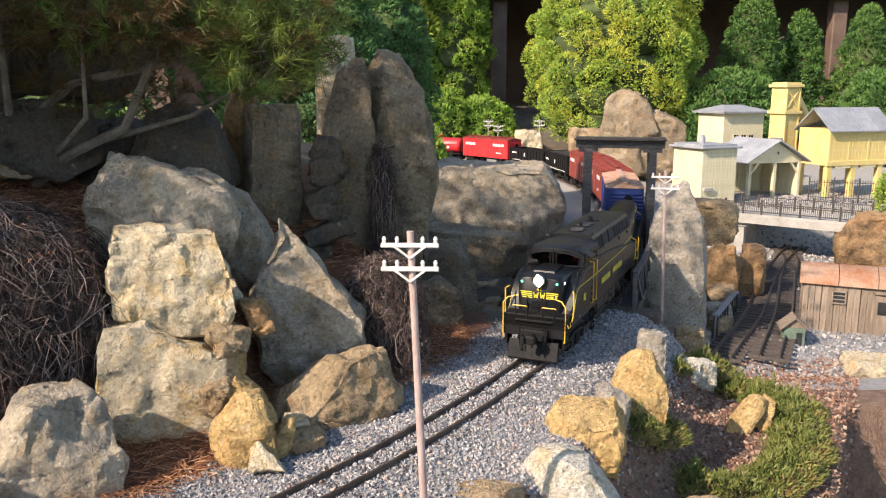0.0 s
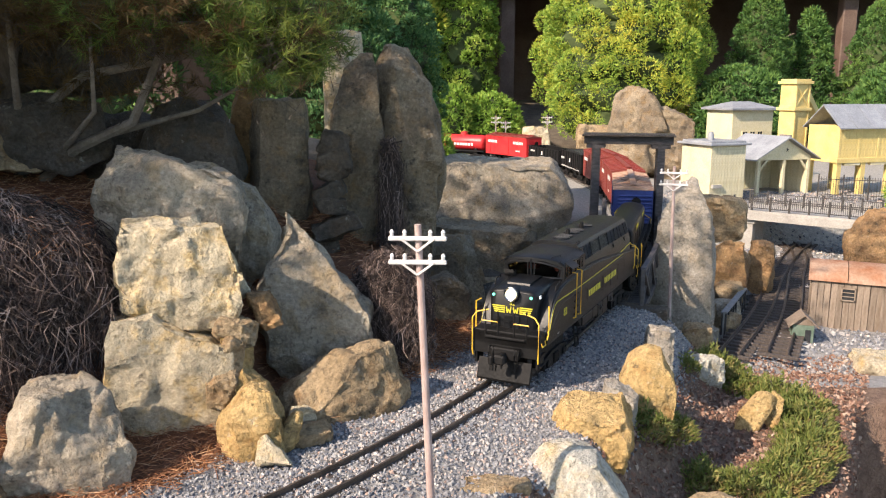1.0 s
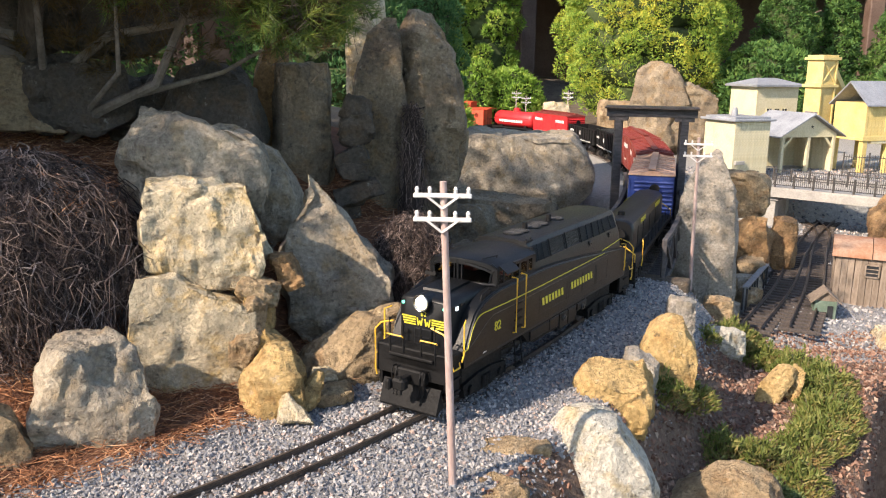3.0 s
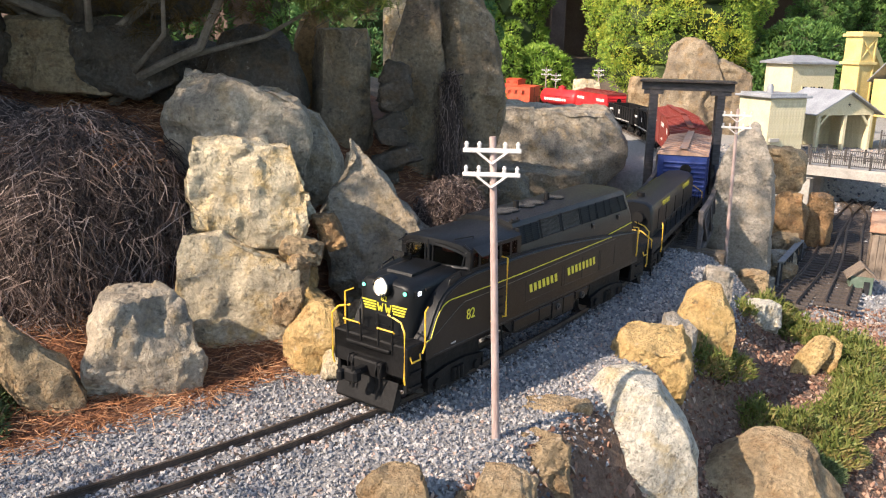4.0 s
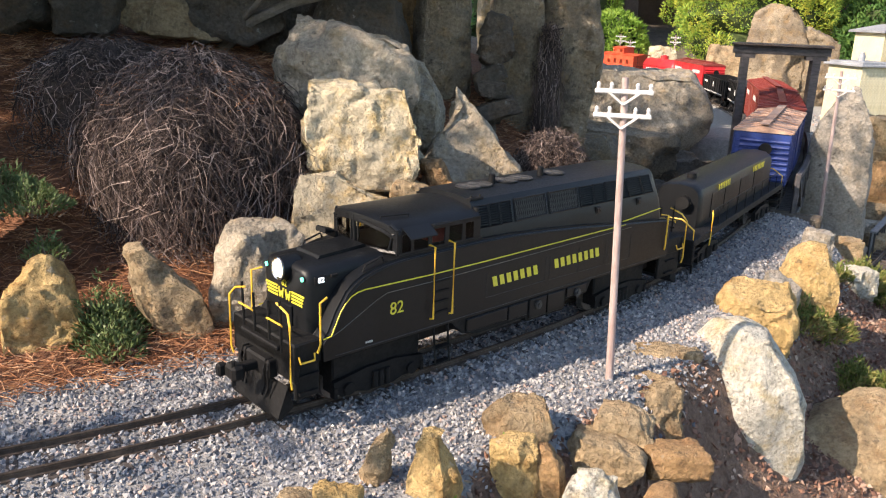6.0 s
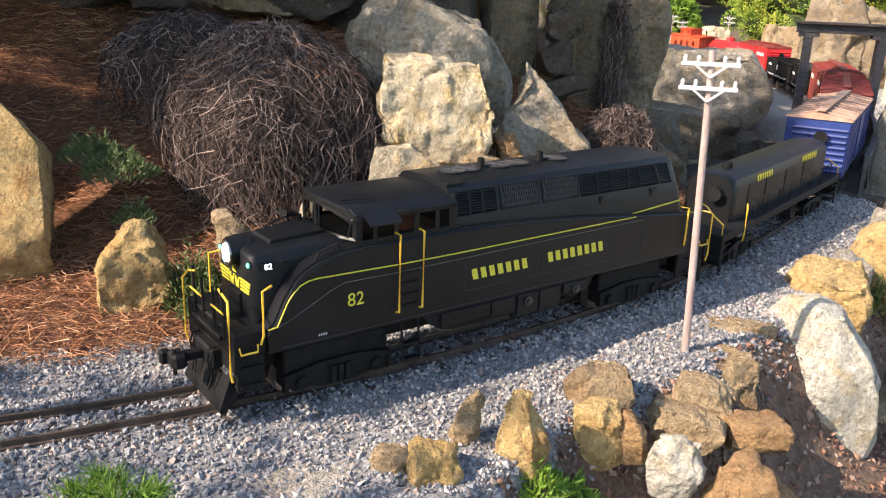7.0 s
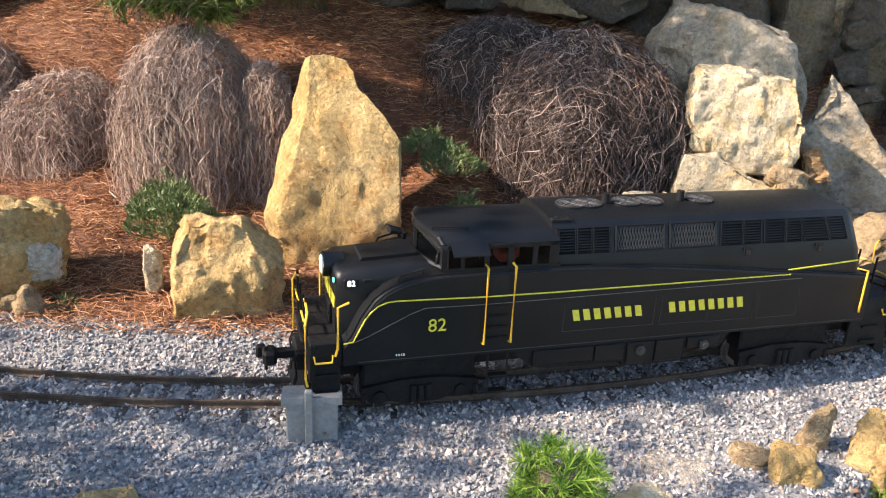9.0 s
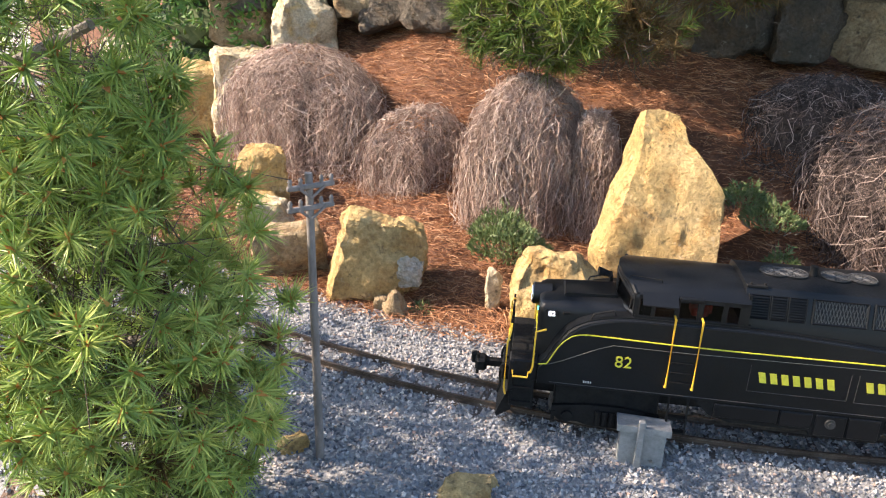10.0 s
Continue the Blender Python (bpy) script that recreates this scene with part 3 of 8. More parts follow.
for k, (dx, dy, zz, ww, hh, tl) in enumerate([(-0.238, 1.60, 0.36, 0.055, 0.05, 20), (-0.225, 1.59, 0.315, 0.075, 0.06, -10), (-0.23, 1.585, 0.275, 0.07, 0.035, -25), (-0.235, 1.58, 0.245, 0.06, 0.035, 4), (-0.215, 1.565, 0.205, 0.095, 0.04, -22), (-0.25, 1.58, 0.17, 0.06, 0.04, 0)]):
    rock("stone", "small dark angular stone packed in a crevice", (dx, dy, zz - 0.01), (ww, 0.06, hh), 10, FACE, "shaded_stone", 60 + k, 0.4, 8, 0.08, (0, tl), 3, "packed crevice stones")
for k, (px, py, zz, ww, hh, tl, mk) in enumerate([(-0.318, 1.185, 0.125, 0.065, 0.035, 12, "tan_stone"), (-0.300, 1.19, 0.085, 0.035, 0.075, -25, "gold_stone"), (-0.322, 1.17, 0.085, 0.035, 0.06, 10, "tan_stone"), (-0.292, 1.155, 0.05, 0.07, 0.032, 38, "gold_stone"), (-0.272, 1.235, 0.135, 0.04, 0.06, -20, "rust_stone"), (-0.325, 1.15, 0.045, 0.05, 0.05, 0, "tan_stone")]):
    rock("stone", "ochre wedge stone between the boulders", (px, py - 0.045, zz - 0.01), (ww, 0.06, hh), 14, FACE, mk, 70 + k, 0.42, 8, 0.07, (0, tl), 4, "wedge stones")
rock("stone", "golden sandstone lump at the foot of the wall", (-0.272, 1.045, -0.02), (0.085, 0.075, 0.105), 12, [(0, 0, 1), (0.6, 0.0, 0.95), (1, 0.2, 0.45)], "gold_stone", 81, 0.48, 8, 0.06, (0, 0), 4)
rock("stone", "small golden stone leaning at the wall's foot", (-0.232, 1.05, -0.012), (0.04, 0.04, 0.06), 12, [(0, 0, 1), (1, 0.2, 0.4)], "gold_stone", 83, 0.5, 7, 0.06, (0, 20), 3)
rock("stone", "flat cream flake of stone lying on pine needles", (-0.232, 0.995, -0.012), (0.052, 0.03, 0.042), 8, [(0, 0, 1), (1, -0.5, 0.25)], "cream_stone", 85, 0.4, 6, 0.05, (-30, 0), 3)
rock("stone", "flat tan flake of stone beside the track", (-0.20, 1.075, -0.012), (0.07, 0.04, 0.025), 20, FACE, "tan_stone", 86, 0.45, 8, 0.07, (0, 0), 3)
rock("stone", "pale chip of stone beside the track", (-0.215, 1.11, -0.01), (0.04, 0.03, 0.035), 20, FACE, "cream_stone", 87, 0.45, 8, 0.07, (0, 0), 3)
# by the bank
rock("boulder", "tall golden yellow sandstone boulder with a rounded peak", (-0.92, 0.775, -0.04), (0.195, 0.13, 0.345), 30, [(0, 0.05, 0.9), (0.3, 0.0, 1.0), (0.62, 0.08, 0.92), (0.72, 0.02, 0.72), (0.85, -0.10, 0.48), (1, -0.14, 0.30)], "gold_stone", 91, 0.42, 1, 0.032, (-16, 0), 5)
rock("boulder", "ochre boulder half buried in pine needles", (-0.965, 0.58, -0.03), (0.15, 0.12, 0.145), 40, [(0, 0, 1), (0.6, 0, 0.9), (1, -0.2, 0.45)], "gold_stone", 95, 0.45, 6, 0.045, (0, 0), 5)
rock("boulder", "cream and ochre boulder with a broken edge", (-1.245, 0.47, -0.03), (0.145, 0.12, 0.16), 48, [(0, -0.1, 0.95), (0.6, 0, 1), (1, -0.1, 0.75)], "gold_stone", 97, 0.36, 5, 0.045, (0, 8), 5)
rock("boulder", "low pale boulder at the bank's foot", (-1.40, 0.43, -0.02), (0.12, 0.10, 0.10), 52, FACE, "tan_stone", 99, 0.42, 6, 0.045, (0, -10), 4)
rock("boulder", "golden upright boulder under the dead stems", (-1.72, 0.60, -0.04), (0.11, 0.09, 0.16), 52, FACE, "gold_stone", 101, 0.5, 8, 0.06, (0, 0), 4)
rock("stone", "white lichen-covered lump against the boulder", (-1.175, 0.475, 0.02), (0.05, 0.04, 0.05), 48, FACE, "quartz", 103, 0.6, 7, 0.09, (0, 0), 4)
rock("stone", "small triangular tan stone on gravel", (-1.155, 0.43, -0.012), (0.052, 0.035, 0.042), 45, [(0, 0, 1), (1, -0.1, 0.15)], "tan_stone", 104, 0.45, 6, 0.05, (0, 0), 3)
rock("stone", "small tan stone on gravel", (-1.185, 0.43, -0.012), (0.025, 0.025, 0.022), 45, FACE, "tan_stone", 105, 0.5, 6, 0.06, (0, 0), 3)
rock("stone", "narrow cream upright stone in the needles", (-1.068, 0.55, -0.012), (0.026, 0.025, 0.075), 44, FACE, "cream_stone", 106, 0.5, 6, 0.06, (0, 4), 4)
rock("boulder", "tan leaning wedge of sandstone beside green creeper", (-0.56, 0.865, -0.03), (0.105, 0.08, 0.15), 28, [(0, 0.25, 0.75), (0.5, 0.05, 0.75), (1, -0.45, 0.22)], "tan_stone", 108, 0.45, 8, 0.05, (0, -12), 4)
rock("boulder", "pale golden stone in the needles by a creeper", (-0.70, 0.79, -0.02), (0.10, 0.085, 0.125), 34, [(0, 0, 1), (0.6, 0, 0.85), (1, 0.0, 0.35)], "gold_stone", 110, 0.5, 8, 0.06, (0, 0), 4)
# edging stones on the viewer's side
EDGE = "stones edging the ballast"
rock("quartz_boulder", "pale milky quartz boulder standing upright", (0.155, 1.01, -0.26), (0.185, 0.13, 0.28), -8, [(0, 0.25, 0.92), (0.35, 0.10, 1.0), (0.6, -0.05, 0.98), (0.8, -0.16, 0.78), (0.94, -0.22, 0.5), (1, -0.24, 0.3)], "quartz", 121, 0.5, 5, 0.022, (0, 5), 5, EDGE)
rock("boulder", "broad tan sandstone slab with a sloping top", (0.375, 1.13, -0.33), (0.29, 0.2, 0.21), -20, [(0, 0, 1), (0.6, 0, 0.85), (1, 0.05, 0.3)], "tan_stone", 123, 0.5, 8, 0.04, (0, 6), 5, EDGE)
rock("boulder", "squared golden sandstone block with a rough face", (0.215, 1.16, -0.12), (0.115, 0.10, 0.145), -13, [(0, 0, 0.9), (0.7, 0, 1), (1, 0, 0.88)], "gold_stone", 125, 0.4, 7, 0.05, (0, 2), 5, EDGE)
rock("boulder", "golden sandstone lump by the mulch", (0.34, 1.335, -0.11), (0.105, 0.1, 0.155), -10, [(0, 0, 1), (0.6, 0, 0.9), (1, 0.1, 0.5)], "gold_stone", 127, 0.5, 8, 0.06, (0, 0), 4, EDGE)
rock("stone", "white and grey broken stone", (0.275, 1.255, -0.08), (0.06, 0.06, 0.09), -10, FACE, "slab_stone", 129, 0.45, 8, 0.07, (0, 4), 3, EDGE)
rock("stone", "rounded tan cobble at the ballast's edge", (-0.122, 0.71, -0.035), (0.078, 0.06, 0.058), 4, [(0, 0, 1), (0.6, 0, 0.9), (1, 0.1, 0.55)], "tan_stone", 131, 0.65, 6, 0.05, (0, 0), 4, EDGE)
rock("stone", "flat-topped brown stone by the pole", (-0.011, 0.765, -0.055), (0.07, 0.05, 0.048), -5, FACE, "tan_stone", 133, 0.4, 8, 0.06, (0, 4), 4, EDGE)
rock("stone", "layered tan stone below the pole", (0.04, 0.86, -0.085), (0.07, 0.055, 0.075), -7, FACE, "tan_stone", 135, 0.42, 9, 0.07, (0, -6), 4, EDGE)
rock("stone", "low flat brown stone below the pole", (-0.032, 0.725, -0.065), (0.085, 0.05, 0.042), -6, FACE, "tan_stone", 137, 0.5, 8, 0.06, (0, 10), 4, EDGE)
rock("stone", "low rusty stone wedged at the quartz boulder", (0.045, 0.735, -0.065), (0.066, 0.045, 0.036), 8, FACE, "rust_stone", 139, 0.5, 8, 0.06, (0, -4), 4, EDGE)
rock("stone", "dark layered stone along the ballast", (0.055, 0.955, -0.06), (0.10, 0.05, 0.052), 10, FACE, "tan_stone", 140, 0.42, 9, 0.08, (0, 0), 4, EDGE)
rock("stone", "pointed golden stone in front of the ballast", (-0.19, 0.585, -0.048), (0.056, 0.042, 0.092), -4, [(0, 0, 1), (0.55, -0.1, 0.8), (1, -0.2, 0.3)], "gold_stone", 141, 0.45, 7, 0.06, (0, 0), 4, EDGE)
rock("stone", "thin golden shard of stone", (-0.25, 0.59, -0.022), (0.034, 0.028, 0.062), 2, [(0, 0, 1), (1, 0.3, 0.35)], "tan_stone", 143, 0.45, 7, 0.06, (0, 8), 4, EDGE)
rock("stone", "golden square stone behind the small plants", (-0.112, 0.655, -0.06), (0.046, 0.04, 0.068), -9, FACE, "gold_stone", 145, 0.42, 7, 0.06, (0, -12), 4, EDGE)
rock("stone", "orange rounded stone among the edging", (-0.086, 0.66, -0.055), (0.034, 0.03, 0.055), -11, [(0, 0, 1), (0.6, 0, 1), (1, 0, 0.5)], "rust_stone", 147, 0.55, 7, 0.05, (0, -10), 4, EDGE)
rock("stone", "white chalky stone among the edging", (-0.051, 0.635, -0.075), (0.055, 0.045, 0.068), -14, [(0, 0, 0.7), (0.6, 0, 1), (1, -0.05, 0.7)], "quartz", 149, 0.5, 7, 0.05, (0, 8), 4, EDGE)
rock("boulder", "rusty tan boulder below the edging", (0.026, 0.62, -0.14), (0.10, 0.085, 0.125), -17, [(0, 0, 1), (0.6, 0.0, 0.85), (1, -0.15, 0.5)], "rust_stone", 151, 0.5, 8, 0.05, (0, 0), 5, EDGE)
rock("stone", "flat pale stone sunk in the ballast", (-0.362, 0.49, -0.036), (0.088, 0.07, 0.024), 10, FACE, "slab_stone", 153, 0.55, 8, 0.06, (0, 0), 4, EDGE)
rock("stone", "flat pale stone sunk in the ballast's edge", (-0.62, 0.27, -0.12), (0.12, 0.07, 0.10), 30, FACE, "tan_stone", 155, 0.5, 8, 0.06, (0, 0), 4, EDGE)
rock("stone", "golden stone below the signal box", (-0.80, 0.18, -0.10), (0.09, 0.06, 0.10), 40, FACE, "gold_stone", 157, 0.45, 8, 0.06, (0, 8), 4, EDGE)
rock("stone", "golden wedge at the pole's foot", (-0.985, 0.11, -0.045), (0.06, 0.04, 0.045), 60, [(0, 0, 1), (1, 0.2, 0.6)], "gold_stone", 159, 0.45, 8, 0.06, (0, -18), 4, EDGE)
# in the mulch bed
rock("flagstone", "tilted golden flagstone leaning in the mulch", (0.575, 1.52, -0.21), (0.05, 0.035, 0.115), -20, [(0, -0.1, 0.6), (0.5, 0, 1), (1, 0.25, 0.7)], "gold_stone", 161, 0.38, 6, 0.04, (-12, 24), 4)
rock("flagstone", "smaller golden flagstone in the mulch", (0.625, 1.53, -0.21), (0.045, 0.03, 0.10), -20, [(0, 0.1, 0.9), (1, 0.1, 0.6)], "gold_stone", 163, 0.4, 6, 0.05, (-8, 14), 4)
rock("stone", "pale broken stone by the track", (0.40, 1.53, -0.07), (0.06, 0.05, 0.095), -8, FACE, "slab_stone", 165, 0.42, 7, 0.06, (0, 10), 4)
rock("stone", "tan stone by the yard", (0.60, 1.90, -0.16), (0.07, 0.06, 0.08), -12, FACE, "tan_stone", 167, 0.5, 8, 0.06, (0, 0), 4)
rock("stone", "white stone at the bed's edge", (0.56, 1.70, -0.17), (0.08, 0.05, 0.08), 15, FACE, "quartz", 168, 0.5, 8, 0.06, (0, 0), 4)
# gap and bridge
rock("boulder", "broad flat-topped grey-brown boulder, half in shade", (0.165, 2.98, -0.12), (0.57, 0.40, 0.335), -4, [(0, -0.12, 0.70), (0.3, -0.06, 0.80), (0.45, 0, 0.98), (0.8, 0, 1), (1, -0.05, 0.93)], "grey_stone", 171, 0.30, 3, 0.06, (0, 0), 5)
for k, (px, py, zz, w, d, h, yw) in enumerate([(-0.06, 2.02, -0.12, 0.30, 0.2, 0.22, 6), (0.09, 2.08, -0.16, 0.22, 0.2, 0.15, -8), (0.02, 1.92, -0.2, 0.28, 0.14, 0.12, 4), (0.12, 1.86, -0.22, 0.24, 0.14, 0.14, -4), (0.02, 2.3, -0.1, 0.42, 0.2, 0.2, 3), (0.22, 2.35, -0.2, 0.3, 0.2, 0.22, -6), (-0.03, 1.72, -0.06, 0.14, 0.1, 0.14, 5), (0.06, 1.74, -0.12, 0.2, 0.1, 0.09, 0)]):
    rock("ledge_stone", "layered dark grey ledge stone beside the bridge gap", (px, py, zz), (w, d, h), yw, FACE, "shaded_stone" if k % 2 else "brown_stone", 180 + k, 0.38, 8, 0.07, (0, (-4, 5, 0)[k % 3]), 4, "ledge stones in the gap")
r = random.Random(17)
for k in range(34):
    px, py = -0.13 + 0.30 * r.random(), 1.66 + 0.46 * r.random()
    pz = -0.20 + 0.27 * (py - 1.60) / 0.5 * (1 - (px + 0.13) * 2.0) + r.uniform(-0.02, 0.02)
    rock("ledge_stone", "flat layered brown ledge stone beside the bridge gap", (px, py, pz), (r.uniform(0.09, 0.20), r.uniform(0.07, 0.13), r.uniform(0.025, 0.055)), r.uniform(-25, 25), FACE, ("brown_stone", "tan_stone", "brown_stone", "shaded_stone")[k % 4], 400 + k, 0.36, 6, 0.08, (r.uniform(-6, 6), r.uniform(-14, 14)), 3, "ledge stones in the gap")
rock("boulder", "smooth pale grey slab beside the bridge, crossed by truss shadows", (0.63, 2.16, -0.2), (0.19, 0.14, 0.46), -20, [(0, 0.05, 1), (0.4, 0, 0.95), (0.8, 0.1, 0.7), (1, 0.2, 0.3)], "slab_stone", 201, 0.5, 6, 0.035, (6, 0), 5)
rock("boulder", "brown boulder under the road bridge's end", (0.93, 2.76, -0.03), (0.17, 0.14, 0.15), -19, FACE, "tan_stone", 203, 0.5, 8, 0.06, (0, 0), 4)
rock("boulder", "rusty brown upright boulder", (0.90, 2.56, -0.20), (0.115, 0.12, 0.21), -21, FACE, "rust_stone", 205, 0.5, 8, 0.06, (0, 0), 4)
rock("boulder", "dark brown boulder by the bridge pier", (1.02, 2.62, -0.20), (0.09, 0.1, 0.19), -21, FACE, "rust_stone", 207, 0.5, 8, 0.06, (0, 0), 4)
for k, (px, py, w, h) in enumerate([(0.72, 2.28, 0.09, 0.07), (0.80, 2.32, 0.09, 0.06), (0.78, 2.20, 0.07, 0.05), (0.68, 2.08, 0.08, 0.05), (0.86, 2.45, 0.11, 0.08), (0.60, 2.0, 0.07, 0.06)]):
    rock("stone", "grey rubble stone beside the lower yard", (px, py, YARD - 0.01), (w, w * 0.8, h), 20 * k, FACE, "grey_stone" if k % 2 else "tan_stone", 210 + k, 0.45, 8, 0.07, (0, 0), 3, "rubble stones")
rock("boulder", "tall golden-grey pinnacle rock behind the bridge", (1.06, 4.65, -0.05), (0.34, 0.25, 0.53), -12, [(0, 0, 1), (0.55, 0, 0.98), (0.85, -0.18, 0.74), (1, -0.3, 0.5)], "brown_stone", 221, 0.45, 7, 0.06, (0, 0), 5)
rock("boulder", "broad golden-grey rock beside the pinnacle", (1.23, 4.62, -0.05), (0.24, 0.22, 0.42), -14, FACE, "brown_stone", 223, 0.45, 7, 0.06, (0, 3), 5)
rock("boulder", "pale rock behind the train", (0.60, 5.75, -0.04), (0.2, 0.16, 0.26), -5, FACE, "cream_stone", 225, 0.5, 8, 0.06, (0, 0), 4)
rock("boulder", "tan rock behind the freight cars", (0.95, 5.2, -0.04), (0.3, 0.2, 0.3), -8, FACE, "tan_stone", 227, 0.5, 8, 0.06, (0, 0), 4)
rock("boulder", "rusty rounded boulder by the road bridge's far pier", (1.56, 2.85, -0.2), (0.3, 0.25, 0.27), -25, [(0, 0, 1), (0.6, 0, 0.95), (1, 0.1, 0.6)], "rust_stone", 229, 0.6, 7, 0.05, (0, 0), 4)
# dark wall behind the bank, shade put into most of its stones' colour
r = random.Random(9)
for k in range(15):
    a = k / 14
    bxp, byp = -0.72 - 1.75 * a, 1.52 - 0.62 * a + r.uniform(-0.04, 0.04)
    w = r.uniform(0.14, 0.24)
    rock("boulder", "dark shaded boulder of the upper wall behind the pine", (bxp, byp, 0.33), (w, 0.14, r.uniform(0.13, 0.2)), 25 + r.uniform(-8, 8), FACE, ("shaded_stone", "tan_stone", "shaded_stone")[k % 3], 240 + k, 0.5, 8, 0.06, (0, r.uniform(-10, 10)), 4, "boulders of the upper wall")
    rock("boulder", "dark shaded boulder of the upper wall behind the pine", (bxp + 0.05, byp + 0.10, 0.47), (w * 1.1, 0.14, r.uniform(0.13, 0.2)), 25 + r.uniform(-8, 8), FACE, "shaded_stone", 260 + k, 0.5, 8, 0.06, (0, r.uniform(-10, 10)), 3, "boulders of the upper wall")

for k, (px, py, pz, w, h, mk) in enumerate([(-2.10, 0.86, 0.05, 0.2, 0.22, "cream_stone"), (-2.22, 0.78, 0.02, 0.16, 0.2, "gold_stone"), (-2.02, 0.95, 0.2, 0.16, 0.2, "cream_stone"), (-2.25, 0.95, 0.2, 0.2, 0.26, "tan_stone"), (-2.45, 0.7, 0.0, 0.2, 0.25, "cream_stone"), (-1.58, 0.50, -0.03, 0.10, 0.09, "cream_stone"), (-1.66, 0.55, -0.03, 0.08, 0.07, "gold_stone")]):
    rock("boulder", "pale golden boulder on the bank's far end", (px, py, pz), (w, w * 0.8, h), 50, FACE, mk, 330 + k, 0.42, 7, 0.06, (0, (-6, 5, 0)[k % 3]), 4, "boulders on the far bank")
for k, (px, py, w, h) in enumerate([(-0.305, 0.535, 0.045, 0.03), (-0.262, 0.525, 0.045, 0.05), (-0.38, 0.40, 0.06, 0.04), (-0.10, 0.56, 0.07, 0.05)]):
    rock("stone", "tan edging stone set against the ballast shelf", (px, py, float(ground([px], [py])[0]) - 0.02), (w, w * 0.8, h), 25 * k, FACE, ("tan_stone", "gold_stone", "cream_stone")[k % 3], 350 + k, 0.45, 8, 0.07, (0, 0), 4, EDGE)

# ---- rolling stock: materials ----
M["loco_black"] = surface("loco_black", (0.0042, 0.0047, 0.0058), (0.0078, 0.0086, 0.0102), 14, 0.42, 0.06, 30, spec=0.26)
M["window_black"] = surface("window_black", (0.003, 0.003, 0.003), (0.006, 0.006, 0.006), 20, 0.3, 0.03)
M["frame_black"] = surface("frame_black", (0.005, 0.005, 0.0055), (0.011, 0.0105, 0.0105), 30, 0.65, 0.15, 8, spec=0.2)
M["dark_wire"] = surface("dark_wire", (0.030, 0.030, 0.030), (0.055, 0.053, 0.050), 40, 0.5, 0.03)
M["rail_yellow"] = surface("rail_yellow", (0.78, 0.46, 0.03), (0.86, 0.54, 0.05), 40, 0.45, 0.05)
M["decal_yellow"] = surface("decal_yellow", (0.66, 0.58, 0.04), (0.72, 0.64, 0.06), 40, 0.5, 0.03)
M["decal_white"] = surface("decal_white", (0.70, 0.68, 0.64), (0.80, 0.78, 0.74), 40, 0.6, 0.03)
M["thin_line"] = surface("thin_line", (0.13, 0.125, 0.10), (0.17, 0.16, 0.13), 40, 0.6, 0.03)
M["seam"] = surface("seam", (0.030, 0.029, 0.027), (0.045, 0.043, 0.040), 40, 0.6, 0.03)
M["steel"] = surface("steel", (0.20, 0.19, 0.18), (0.30, 0.285, 0.27), 50, 0.35, 0.1, 6, metal=0.9)
M["lamp_glass"] = glowing("lamp_glass", (1.0, 0.88, 0.60), 1.3)
M["marker_green"] = glowing("marker_green", (0.15, 0.9, 0.6), 0.8)
M["number_light"] = glowing("number_light", (0.9, 0.95, 1.0), 1.2)
M["chrome"] = surface("chrome", (0.55, 0.54, 0.52), (0.65, 0.64, 0.62), 30, 0.18, 0.02, metal=1.0)
M["boxcar_blue"] = surface("boxcar_blue", (0.012, 0.030, 0.165), (0.020, 0.045, 0.21), 20, 0.45, 0.1, 8)
M["boxcar_red"] = surface("boxcar_red", (0.20, 0.030, 0.022), (0.26, 0.050, 0.035), 20, 0.55, 0.1, 8)
M["bright_red"] = surface("bright_red", (0.55, 0.015, 0.022), (0.62, 0.03, 0.03), 20, 0.45, 0.1, 8)
M["caboose_red"] = surface("caboose_red", (0.50, 0.055, 0.018), (0.58, 0.085, 0.03), 20, 0.5, 0.1, 8)
M["weathered_roof"] = surface("weathered_roof", (0.40, 0.23, 0.15), (0.52, 0.35, 0.26), 25, 0.75, 0.2, 7)
M["timber_orange"] = surface("timber_orange", (0.40, 0.20, 0.06), (0.52, 0.30, 0.11), 30, 0.8, 0.4, 7)
glass_m, glass_nt, glass_b, glass_add = shader("window_glass")
glass_b.inputs["Base Color"].default_value = (0.55, 0.56, 0.55, 1)
glass_b.inputs["Roughness"].default_value = 0.06
glass_b.inputs["Transmission Weight"].default_value = 1.0
glass_b.inputs["IOR"].default_value = 1.12
M["glass"] = glass_m
M["seat_red"] = surface("seat_red", (0.35, 0.05, 0.03), (0.45, 0.08, 0.05), 30, 0.6, 0.1)


def word(body, size, m, material, parent, name="lettering", slant=0.0):
    cu = bpy.data.curves.new(name, "FONT")
    cu.body, cu.size, cu.extrude, cu.align_x, cu.align_y, cu.shear = body, size, 0.0003, "CENTER", "CENTER", slant
    tmp = new(name, cu)
    me = bpy.data.meshes.new_from_object(tmp)
    bpy.data.objects.remove(tmp)
    me.materials.clear()
    me.materials.append(material)
    ob = new(name, me)
    ob.parent, ob.matrix_basis = parent, m
    return ob


LEFT_SIDE = Matrix(((-1, 0, 0, 0), (0, 0, 1, 0), (0, 1, 0, 0), (0, 0, 0, 1)))
RIGHT_SIDE = Matrix(((1, 0, 0, 0), (0, 0, -1, 0), (0, 1, 0, 0), (0, 0, 0, 1)))
FRONT_SIDE = Matrix(((0, 0, 1, 0), (1, 0, 0, 0), (0, 1, 0, 0), (0, 0, 0, 1)))


